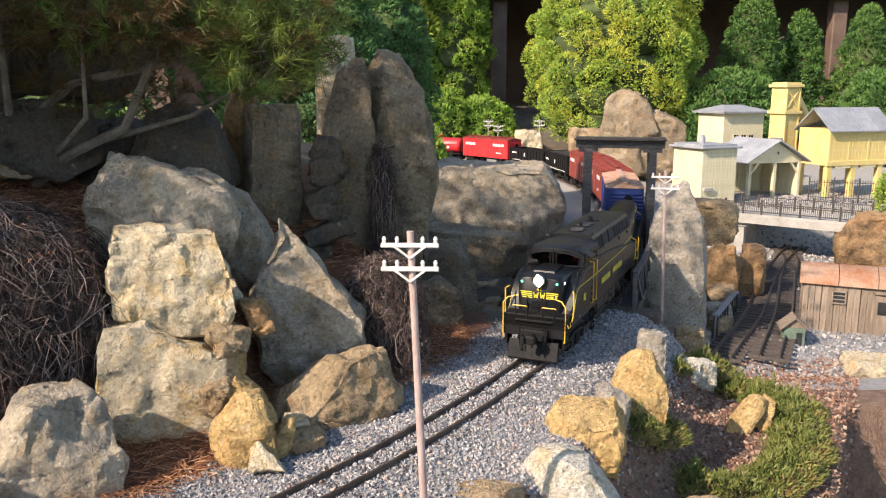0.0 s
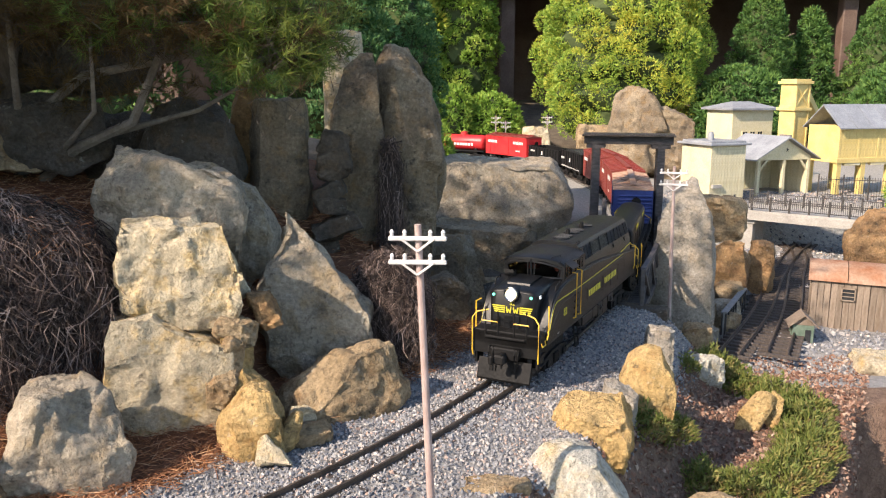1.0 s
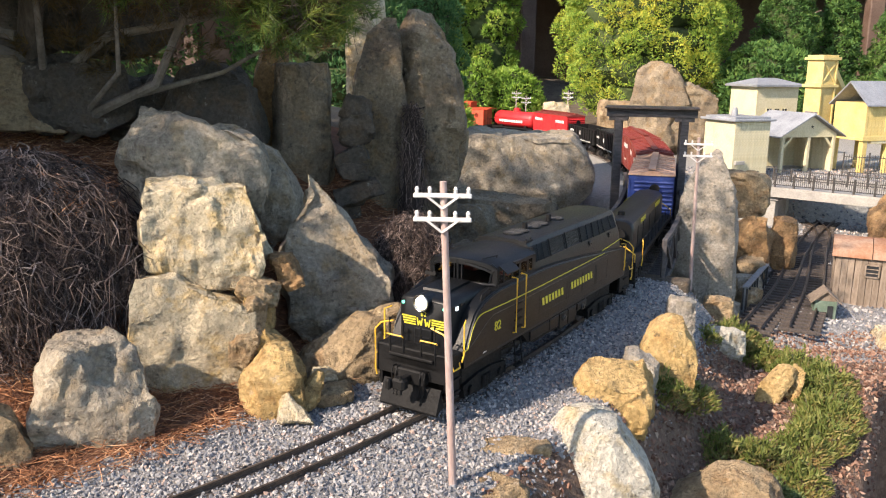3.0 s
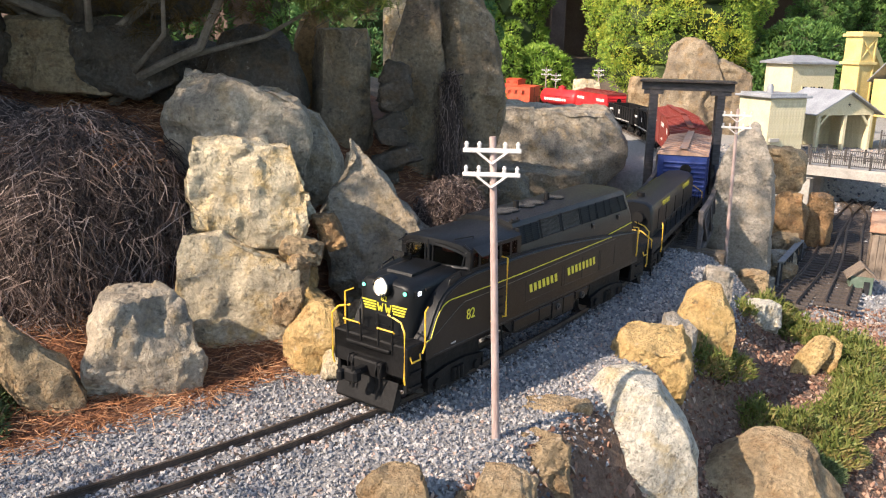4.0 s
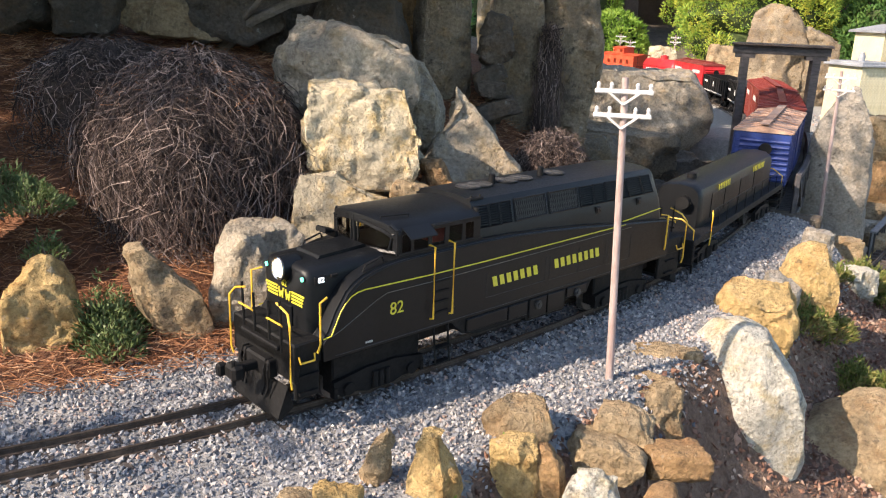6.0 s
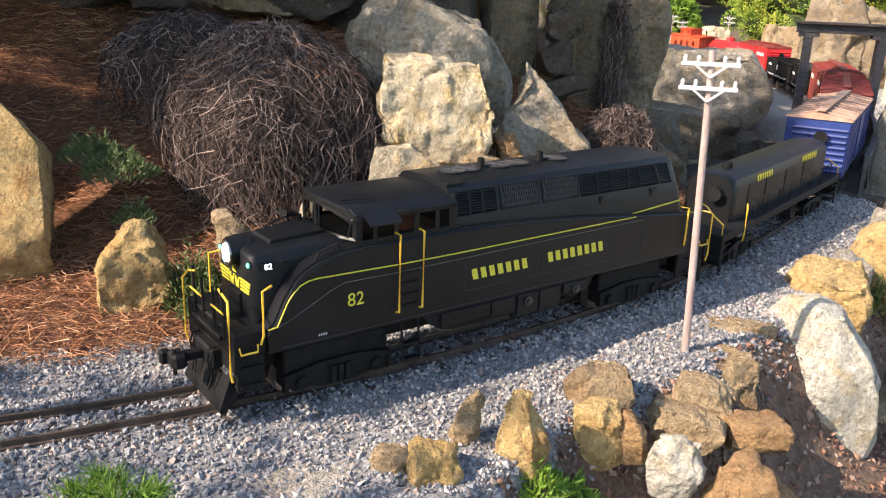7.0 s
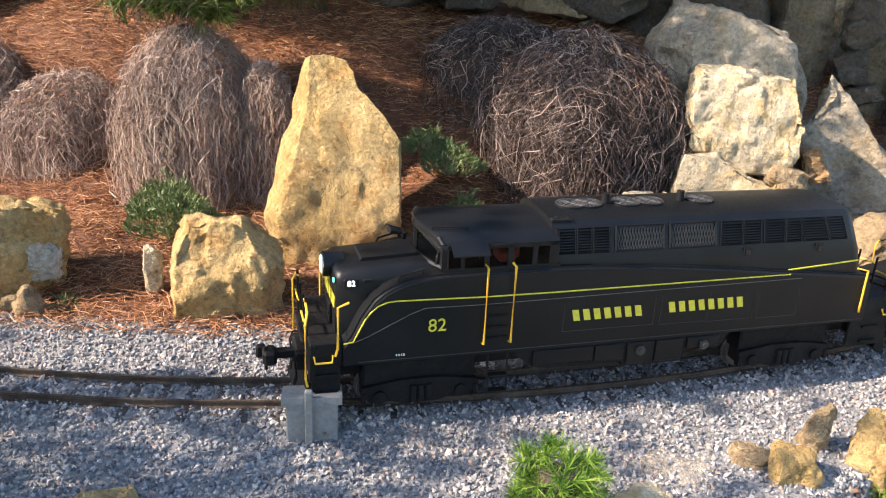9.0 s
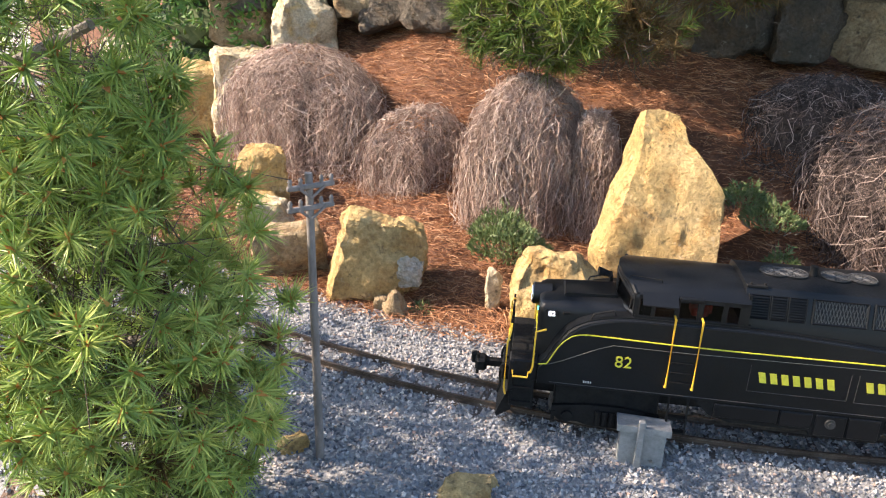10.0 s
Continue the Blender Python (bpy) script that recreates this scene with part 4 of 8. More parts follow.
def bars(parent, x0, x1, z, h, y, count, material, slant=0.25, fill=0.46, name="lettering"):
    """A row of slanted blocks on both sides, for a painted name."""
    for side in (1, -1):
        bm = bmesh.new()
        w = (x1 - x0) / count
        for k in range(count):
            a = x0 + w * k
            b = a + w * fill
            s = slant * h
            strokes = [[(a, z - h / 2), (b, z - h / 2), (b - s, z + h / 2), (a - s, z + h / 2)]]
            for ring in strokes:
                lo = [bm.verts.new((u, side * y, v)) for u, v in ring]
                hi = [bm.verts.new((u, side * (y + 0.0004), v)) for u, v in ring]
                bm.faces.new(hi if side > 0 else hi[::-1])
                for i in range(4):
                    bm.faces.new((lo[i], lo[(i + 1) % 4], hi[(i + 1) % 4], hi[i]))
        bmesh.ops.recalc_face_normals(bm, faces=bm.faces[:])
        part(name, bm, material, parent, "row of yellow painted bars" if material is M["decal_yellow"] else "row of white painted bars")


WHEELS = []


def truck(parent, x, wheelbase, r=0.0195, axles=2):
    bm = bmesh.new()
    L = wheelbase * (axles - 1)
    for side in (1, -1):
        y = side * 0.046
        outline = [(-L / 2 - 0.018, 0.030), (-L / 2 - 0.018, 0.020), (-L / 2 - 0.008, 0.012), (-L / 2 + 0.012, 0.013), (-0.018, 0.009), (0.018, 0.009), (L / 2 - 0.012, 0.013), (L / 2 + 0.008, 0.012), (L / 2 + 0.018, 0.020), (L / 2 + 0.018, 0.030), (0.02, 0.036), (-0.02, 0.036)]
        prism(bm, outline, y - 0.003, y + 0.003)
        for k in range(axles):
            rod(bm, (k * wheelbase - L / 2, y - 0.002, r), (k * wheelbase - L / 2, y + side * 0.0065, r), 0.0068, 10)
        for dx in (-0.008, 0.0, 0.008):
            rod(bm, (dx, y + side * 0.004, 0.012), (dx, y + side * 0.004, 0.030), 0.0036, 8)
        bx(bm, (L / 2 + 0.016, y, 0.018), (0.004, 0.008, 0.012))
        bx(bm, (-L / 2 - 0.016, y, 0.018), (0.004, 0.008, 0.012))
    bx(bm, (0, 0, 0.026), (0.03, 0.09, 0.012))
    t = part("truck", bm, M["frame_black"], parent, "black sprung truck frame")
    t.matrix_basis = pose(x, 0, 0)
    for k in range(axles):
        bm = bmesh.new()
        for side in (1, -1):
            y = side * 0.0235
            rod(bm, (0, y - 0.0035, 0), (0, y + 0.0035, 0), r, 20)
            rod(bm, (0, side * 0.019, 0), (0, side * 0.0205, 0), r + 0.002, 20)
            rod(bm, (0, y, 0), (0, y + side * 0.0055, 0), r * 0.35, 10)
            for a in range(5):
                an = a * 2 * math.pi / 5
                rod(bm, (0.6 * r * math.cos(an), y, 0.6 * r * math.sin(an)), (0.6 * r * math.cos(an), y + side * 0.0042, 0.6 * r * math.sin(an)), r * 0.16, 6)
        rod(bm, (0, -0.045, 0), (0, 0.045, 0), 0.003, 8)
        w = part("wheel", bm, M["steel"], t, "steel wheelset", 40)
        w.matrix_basis = pose(k * wheelbase - L / 2, 0, r)
        WHEELS.append((w, k * wheelbase - L / 2, r))
    return t


def coupler(parent, x, d):
    bm = bmesh.new()
    bx(bm, (x + d * 0.012, 0, 0.040), (0.028, 0.009, 0.009), 0.001)
    bx(bm, (x + d * 0.030, 0.004, 0.040), (0.014, 0.020, 0.016), 0.003)
    bx(bm, (x + d * 0.038, -0.008, 0.040), (0.010, 0.008, 0.014), 0.002)
    rod(bm, (x + d * 0.034, 0.008, 0.026), (x + d * 0.034, 0.008, 0.052), 0.002, 6)
    return part("coupler", bm, M["frame_black"], parent, "black knuckle coupler")


def hoses(parent, x, d):
    for y in (-0.026, -0.019, 0.019, 0.026):
        bm = bmesh.new()
        tube(bm, [(x, y, 0.050), (x + d * 0.007, y, 0.050), (x + d * 0.010, y, 0.042), (x + d * 0.008, y * 0.92, 0.022), (x + d * 0.011, y * 0.85, 0.016)], 0.0011, 6)
        part("hose", bm, M["frame_black"], parent)


def grab(parent, pts, r=0.0012, material="rail_yellow", name="handrail", label="yellow handrail"):
    bm = bmesh.new()
    tube(bm, pts, r, 6)
    return part(name, bm, M[material], parent, label)


# ---- locomotive ----
def build_locomotive():
    loco = thing("locomotive", pose(0, 0, 0), "black diesel locomotive with yellow stripes and handrails, pulling the train", "locomotive")
    X = lambda s: 0.33 - s
    W = 0.061
    # ends
    for sgn, s_end in ((1, .004), (-1, .690)):
        xe = X(s_end)
        deep = .032 if sgn > 0 else .064
        back = .026 if sgn > 0 else .060
        bm = bmesh.new()
        bx(bm, (xe - sgn * deep / 2, 0, .062), (deep, 0.116, 0.022), 0.0015)
        bx(bm, (xe - sgn * .003, 0, .054), (0.006, 0.118, 0.036), 0.001)
        prism(bm, [(xe, .028), (xe + sgn * .012, .008), (xe + sgn * .010, .005), (xe - sgn * .006, .012)], -.046, .046)
        for sd in (-1, 1):
            bx(bm, (xe - sgn * deep / 2, sd * .054, .036), (deep * .86, 0.005, 0.036), 0.001)
            for z in (.022, .042):
                bx(bm, (xe - sgn * deep / 2, sd * .056, z), (0.022, 0.008, 0.002))
        part("pilot", bm, M["frame_black"], loco, "black end platform with steps and plough")
        bm = bmesh.new()
        bx(bm, (xe + sgn * .003, 0, .040), (0.012, 0.05, 0.020), 0.002)
        bx(bm, (xe + sgn * .002, 0, .064), (0.006, 0.07, 0.004), 0.001)
        part("drawgear", bm, M["frame_black"], loco)
        coupler(loco, xe + sgn * .004, sgn)
        hoses(loco, xe + sgn * .001, sgn)
        for sd in (-1, 1):
            grab(loco, [(xe + sgn * .002, sd * .057, .030), (xe + sgn * .004, sd * .058, .040), (xe + sgn * .004, sd * .058, .092), (xe + sgn * .001, sd * .050, .102), (xe + sgn * .001, sd * .030, .108)])
            grab(loco, [(xe - sgn * (back - .002), sd * .0625, .062), (xe - sgn * back, sd * .0645, .070), (xe - sgn * back, sd * .0645, .112), (xe - sgn * (back + .011), sd * .060, .114)])
            grab(loco, [(xe - sgn * .004, sd * .0600, .062), (xe - sgn * .005, sd * .0620, .056), (xe - sgn * .021, sd * .0620, .056), (xe - sgn * .022, sd * .0600, .062)], 0.0010)
            grab(loco, [(xe + sgn * .0015, sd * .040, .086), (xe + sgn * .003, sd * .040, .088), (xe + sgn * .003, sd * .015, .088), (xe + sgn * .0015, sd * .014, .086)], 0.0010)
            grab(loco, [(xe, sd * .036, .06), (xe + sgn * .001, sd * .036, .112)], 0.0014, "frame_black", "post", "black platform post")
            grab(loco, [(xe, sd * .014, .06), (xe + sgn * .001, sd * .014, .106)], 0.0014, "frame_black", "post", "black platform post")
    # the end platforms sit at their final height
    was = [-1, 0, .008, .022, .040, .050, .085, .115, .140, 1]
    now = [-1, 0, .010, .036, .052, .063, .102, .131, .154, 1]
    for o in loco.children_recursive:
        for v in o.data.vertices:
            v.co.z = float(np.interp(v.co.z, was, now))
    # lower body with the curved fairings
    bm = bmesh.new()
    side = [(.036, .064), (.036, .086), (.043, .094), (.052, .113), (.064, .131), (.074, .139), (.085, .1445), (.100, .149), (.115, .152), (.135, .1535), (.25, .1540), (.30, .1525), (.367, .148), (.44, .1415), (.508, .134), (.591, .126), (.636, .121), (.642, .114), (.642, .064)]
    prism(bm, [(X(a), z) for a, z in side], -W, W)
    bmesh.ops.bevel(bm, geom=[e for e in bm.edges if abs(e.verts[0].co.y - e.verts[1].co.y) < 1e-6 and min(v.co.z for v in e.verts) > 0.07], offset=0.0028, segments=3, affect="EDGES")
    part("body", bm, M["loco_black"], loco, "satin black lower body", 30)
    # raised lip along the fairing and the shoulder
    for sd in (1, -1):
        bm = bmesh.new()
        tube(bm, [(X(a + .004), sd * (W - .0006), z - .0035) for a, z in side[2:17]], 0.0013, 6)
        part("fairing_lip", bm, M["loco_black"], loco, "", 40)
    bm = bmesh.new()
    prism(bm, [(X(a), z) for a, z in [(.207, .065), (.228, .046), (.250, .040), (.335, .040), (.337, .034), (.408, .034), (.412, .047), (.455, .047), (.465, .065)]], -W + 0.001, W - 0.001)
    part("fuel_tank", bm, M["frame_black"], loco, "black underfloor tank and equipment boxes")
    for a0, a1, z0, z1 in ((.232, .300, .046, .062), (.302, .336, .044, .062), (.340, .372, .037, .062), (.374, .407, .037, .062), (.412, .452, .050, .062)):
        for sd in (1, -1):
            bm = bmesh.new()
            bx(bm, (X((a0 + a1) / 2), sd * W, (z0 + z1) / 2), (a1 - a0, 0.0026, z1 - z0), 0.0007)
            part("equipment_cover", bm, M["loco_black"], loco)
    for a in (.355, .432):
        for sd in (1, -1):
            bm = bmesh.new()
            rod(bm, (X(a), sd * (W - .001), .053), (X(a), sd * (W + .004), .053), 0.0055, 14)
            rod(bm, (X(a), sd * (W + .003), .053), (X(a), sd * (W + .0058), .053), 0.003, 12)
            part("filler_cap", bm, M["dark_wire"], loco, "dark grey filler cap", 40)
    bm = bmesh.new()
    bx(bm, (X(.34), 0, .050), (.62, .05, .03))
    part("underframe", bm, M["frame_black"], loco)
    # panel seams
    for a0, a1, z0, z1 in ((.262, .366, .082, .113), (.374, .43, .081, .114), (.432, .488, .080, .114), (.494, .545, .079, .114)):
        for sd in (1, -1):
            bm = bmesh.new()
            y = sd * (W + 0.0002)
            for a, b in (((a0, z0), (a1, z0)), ((a1, z0), (a1, z1)), ((a0, z1), (a0, z0))):
                rod(bm, (X(a[0]), y, a[1]), (X(b[0]), y, b[1]), 0.0003, 4)
            part("panel_seam", bm, M["seam"], loco)
    bm = bmesh.new()
    for sd in (1, -1):
        rod(bm, (X(.05), sd * (W + 0.0002), .067), (X(.64), sd * (W + 0.0002), .067), 0.0004, 4)
    part("sill_line", bm, M["seam"], loco)
    # nose
    bm = bmesh.new()
    def nose_ring(a, k, zt):
        return [(X(a), y * k, z) for y, z in ((-.041, .064), (-.041, zt - .012), (-.0395, zt - .006), (-.036, zt - .002), (-.030, zt), (-.012, zt + .0015), (.012, zt + .0015), (.030, zt), (.036, zt - .002), (.0395, zt - .006), (.041, zt - .012), (.041, .064))]
    loft(bm, [nose_ring(.0315, .88, .149), nose_ring(.0335, .95, .1515), nose_ring(.038, 1.0, .1535), nose_ring(.07, 1.02, .1555), nose_ring(.130, 1.06, .1585)])
    part("nose", bm, M["loco_black"], loco, "rounded black nose hood", 35)
    bm = bmesh.new()
    prism(bm, [(X(a), z) for a, z in [(.058, .1555), (.060, .1592), (.116, .1622), (.120, .158)]], -.020, .020)
    part("nose_hatch", bm, M["loco_black"], loco, "low raised hatch on the nose")
    bm = bmesh.new()
    for y in (-.040, -.034, -.028):
        rod(bm, (X(.112), y, .166), (X(.098), y, .169), 0.0016, 8, 0.0034)
    bx(bm, (X(.113), -.034, .163), (0.004, 0.018, 0.008), .0005)
    part("horn", bm, M["frame_black"], loco, "black air horn cluster")
    # headlight
    bm = bmesh.new()
    rod(bm, (X(.045), 0, .1475), (X(.024), 0, .1475), 0.0128, 24)
    light = part("headlight", bm, M["loco_black"], loco, "round headlight with a bright lens", 40)
    bm = bmesh.new()
    rod(bm, (X(.0245), 0, .1475), (X(.0222), 0, .1475), 0.0098, 20, 0.008)
    part("lens", bm, M["lamp_glass"], light, "bright warm white lens")
    bm = bmesh.new()
    tube(bm, [(X(.0235), .0110 * math.cos(b), .1475 + .0110 * math.sin(b)) for b in (i * math.pi / 12 for i in range(25))], 0.0011, 6)
    part("rim", bm, M["chrome"], light, "", 40)
    for y in (-.033, .033):
        bm = bmesh.new()
        rod(bm, (X(.040), y, .143), (X(.031), y, .143), 0.0036, 10)
        ml = part("marker_light", bm, M["frame_black"], loco)
        bm = bmesh.new()
        rod(bm, (X(.0312), y, .143), (X(.0298), y, .143), 0.0024, 10)
        part("lens", bm, M["marker_green"], ml, "small green lens")
    for sd, m in ((1, LEFT_SIDE), (-1, RIGHT_SIDE)):
        bm = bmesh.new()
        bx(bm, (X(.046), sd * .0415, .142), (0.014, 0.003, 0.008), 0.0006)
        part("number_box", bm, M["loco_black"], loco)
        word("82", 0.0078, Matrix.Translation((X(.046), sd * .0432, .142)) @ m, M["number_light"], loco, "number")
        word("82", 0.0192, Matrix.Translation((X(.128), sd * (W + .0004), .0998)) @ m, M["decal_yellow"], loco, "number")
        bm = bmesh.new()
        bx(bm, (X(.062), sd * .0425, .144), (0.008, 0.003, 0.003), 0.0004)
        part("grab_iron", bm, M["frame_black"], loco)
    word("82", 0.0095, Matrix.Translation((X(.0306), 0, .1305)) @ FRONT_SIDE, M["decal_yellow"], loco, "number")
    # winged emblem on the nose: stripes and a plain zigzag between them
    for k in range(4):
        z = .1245 - k * .0034
        for sd in (-1, 1):
            bm = bmesh.new()
            a, b = .013, .0355 - k * .0012
            bx(bm, (X(.0313), sd * (a + b) / 2, z), (0.0016, b - a, 0.0017))
            part("stripe", bm, M["decal_yellow"], loco, "yellow nose stripe")
    for y in (-.0062, .0062):
        bm = bmesh.new()
        for sd in (-1, 1):
            rod(bm, (X(.0310), y + sd * .0042, .1245), (X(.0310), y + sd * .0022, .1140), 0.0011, 5)
            rod(bm, (X(.0310), y + sd * .0022, .1140), (X(.0310), y, .1205), 0.0010, 5)
        part("emblem", bm, M["decal_yellow"], loco, "yellow zigzag emblem")
    bm = bmesh.new()
    bx(bm, (X(.031), 0, .090), (0.004, 0.028, 0.040), 0.0008)
    for z in (.078, .088, .098):
        bx(bm, (X(.0285), 0, z), (0.002, 0.022, 0.0014))
    part("nose_door", bm, M["loco_black"], loco, "black nose door with louvres")
    # cab: roof, posts and sills round open windows
    roof_form = [(-.0565, .1770), (-.0560, .1800), (-.0510, .1850), (-.042, .1890), (-.024, .1925), (.0, .1938), (.024, .1925), (.042, .1890), (.0510, .1850), (.0560, .1800), (.0565, .1770), (.050, .1770), (.040, .1820), (.022, .1870), (.0, .1885), (-.022, .1870), (-.040, .1820), (-.050, .1770)]
    def roof_ring(bow, k=1.0, dz=0.0):
        return [(X(bow + .016 * (abs(y) / .056) ** 2), y * k, z + dz) for y, z in roof_form]
    bm = bmesh.new()
    loft(bm, [roof_ring(.116, .99, -.0045), roof_ring(.1165, .995, -.0015), roof_ring(.120), roof_ring(.16), [(X(.252), y, z) for y, z in roof_form]])
    part("cab_roof", bm, M["loco_black"], loco, "rounded black cab roof", 32)
    bm = bmesh.new()
    for sd in (-1, 1):
        for a0, a1 in ((.1505, .1535), (.1745, .1785), (.1985, .2035), (.2245, .2285), (.2420, .252)):
            bx(bm, (X((a0 + a1) / 2), sd * .0555, .166), (a1 - a0, .0022, .028))
        bx(bm, (X(.194), sd * .0555, .1785), (.116, .0022, .004))
        bx(bm, (X(.194), sd * .0560, .1545), (.122, .0022, .004))
        rod(bm, (X(.1345), sd * .0535, .152), (X(.1335), sd * .0530, .182), .0026, 8)
    rod(bm, (X(.119), 0, .155), (X(.1175), 0, .190), .0022, 8)
    tube(bm, [(X(.119 + .016 * (y / .056) ** 2), y, .1565) for y in (-.053, -.035, -.018, 0, .018, .035, .053)], .0026, 6)
    bx(bm, (X(.251), 0, .172), (.003, .104, .034))
    part("cab_frame", bm, M["loco_black"], loco, "black cab walls with open windows")
    for yy in (-.028, .028):
        bm = bmesh.new()
        bx(bm, (X(.205), yy, .158), (.018, .022, .010), .002)
        bx(bm, (X(.215), yy, .169), (.004, .022, .022), .001)
        part("seat", bm, M["seat_red"], loco, "small red crew seat")
    for sd in (1, -1):
        for a0, a1 in ((.137, .1505), (.1535, .1745), (.1785, .1985), (.2035, .2245), (.2285, .2420)):
            za, zb = .1565, .1765
            y = sd * .0560
            bm = bmesh.new()
            prism(bm, [(X(a0), za), (X(a1), za), (X(a1), zb), (X(a0), zb)], min(y, y - sd * .0010), max(y, y - sd * .0010))
            win = part("window", bm, M["glass"], loco, "dark cab window")
            bm = bmesh.new()
            ring = [(X(a0), za), (X(a1), za), (X(a1), zb), (X(a0), zb)]
            for p, q in zip(ring, ring[1:] + ring[:1]):
                rod(bm, (p[0], y, p[1]), (q[0], y, q[1]), 0.0009, 5)
            part("frame", bm, M["loco_black"], win)
        bm = bmesh.new()
        prism(bm, [(sd * .0545, .1835), (sd * .0690, .1740), (sd * .0690, .1728), (sd * .0545, .1822)], X(.176), X(.139), "x")
        part("sun_visor", bm, M["loco_black"], loco, "black sun visor over the cab window")
        bm = bmesh.new()
        bx(bm, (X(.190), sd * .0575, .1805), (0.024, 0.006, 0.003), 0.0006)
        part("gutter", bm, M["loco_black"], loco)
        # windshield pane, following the bowed front
        bm = bmesh.new()
        ring = [(sd * .006, .1590), (sd * .045, .1585), (sd * .048, .1740), (sd * .040, .1800), (sd * .006, .1850)]
        quad = [Vector((X(.1185 + .016 * (y / .056) ** 2), y, z)) for y, z in ring]
        lo = [bm.verts.new(p) for p in quad]
        hi = [bm.verts.new(p + Vector((.0012, 0, 0))) for p in quad]
        bm.faces.new(hi), bm.faces.new(lo[::-1])
        for i in range(5):
            bm.faces.new((lo[i], lo[(i + 1) % 5], hi[(i + 1) % 5], hi[i]))
        bmesh.ops.recalc_face_normals(bm, faces=bm.faces[:])
        win = part("windshield", bm, M["glass"], loco, "dark bowed windshield pane")
        bm = bmesh.new()
        for i in range(5):
            rod(bm, quad[i], quad[(i + 1) % 5], 0.0014, 6)
        part("frame", bm, M["loco_black"], win)
    for sd in (-1, 1):
        bm = bmesh.new()
        tube(bm, [(X(.118 + .016 * (y / .056) ** 2), sd * y, z) for y, z in ((.050, .176), (.053, .181), (.047, .1865))], .0024, 6)
        prism(bm, [(sd * .0475, .156), (sd * .0555, .154), (sd * .0560, .178), (sd * .0495, .180)], X(.138), X(.131), "x")
        part("corner_post", bm, M["loco_black"], loco)
    grab(loco, [(X(.126), .034, .1900), (X(.126), .035, .1935), (X(.160), .040, .1925), (X(.160), .039, .1895)], 0.0008, "frame_black", "grab_iron", "black grab iron")
    for sd in (1, -1):
        grab(loco, [(X(.088), sd * .055, .1455), (X(.091), sd * .055, .1520), (X(.112), sd * .055, .1580), (X(.114), sd * .055, .1525)], 0.0011, "frame_black", "grab_iron", "black grab iron")
    # long hood
    hood_form = [(-.0545, .118), (-.0545, .152), (-.0518, .163), (-.0452, .1905), (-.0410, .1955), (-.026, .1985), (.0, .1995), (.026, .1985), (.0410, .1955), (.0452, .1905), (.0518, .163), (.0545, .152), (.0545, .118)]
    def hood_ring(a0, a1, k=1.0):
        return [(X(a0 + (a1 - a0) * (z - .118) / .082), y * k, .118 + (z - .118) * (0.6 + 0.4 * k)) for y, z in hood_form]
    bm = bmesh.new()
    loft(bm, [hood_ring(.247, .247), hood_ring(.45, .45), hood_ring(.622, .598), hood_ring(.629, .604, .975), hood_ring(.632, .607, .93)])
    part("hood", bm, M["loco_black"], loco, "long black rear hood", 30)
    def slope(z, out=0.0):
        return .0518 - (z - .163) * (.0066 / .0275) + out
    for sd in (1, -1):
        for a0, a1, kind in ((.250, .272, 0), (.274, .290, 0), (.292, .310, 0), (.317, .372, 1), (.379, .434, 1), (.440, .466, 0), (.468, .490, 0), (.494, .520, 0), (.522, .542, 0), (.546, .578, 0), (.580, .603, 0)):
            za, zb = (.1645, .1895) if kind else (.1640, .1890)
            back = -.008 * (a0 > .545)
            bm = bmesh.new()
            for a, b in (((a0, za), (a1, za)), ((a1, za), (a1 + back, zb)), ((a1 + back, zb), (a0 + back, zb)), ((a0 + back, zb), (a0, za))):
                rod(bm, (X(a[0]), sd * slope(a[1], .0006), a[1]), (X(b[0]), sd * slope(b[1], .0006), b[1]), 0.0013 if kind else 0.0008, 5)
            p = part("screen" if kind else "louvre", bm, M["loco_black"], loco, "wire mesh screen in a frame" if kind else "black louvred grille")
            bm = bmesh.new()
            if kind:
                n = 16
                d = (a1 - a0) / n
                for i in range(n):
                    a = a0 + d * i
                    rod(bm, (X(a), sd * slope(za, .0006), za), (X(min(a1, a + 2 * d)), sd * slope(zb, .0006), zb), 0.00042, 4)
                    rod(bm, (X(a + d), sd * slope(za, .0008), za), (X(max(a0, a - d)), sd * slope(zb, .0008), zb), 0.00042, 4)
                part("mesh", bm, M["dark_wire"], p, "dark grey wire mesh")
            else:
                for i in range(9):
                    z = za + .0016 + (zb - za - .0032) * i / 8
                    sh = back * (z - za) / (zb - za)
                    prism(bm, [(sd * slope(z + .0009, -.0004), z + .0009), (sd * slope(z, .0022), z - .0004), (sd * slope(z, -.0004), z - .0009)], X(a1 + sh - .0006), X(a0 + sh + .0006), "x")
                part("slats", bm, M["loco_black"], p)
        for a in (.474, .566):
            bm = bmesh.new()
            bx(bm, (X(a), sd * .0538, .1555), (0.011, 0.0022, 0.010), 0.0006)
            hatch = part("hatch", bm, M["loco_black"], loco)
            bm = bmesh.new()
            bx(bm, (X(a), sd * .0552, .1555), (0.0065, 0.0014, 0.006), 0.0004)
            part("hatch_window", bm, M["window_black"], hatch)
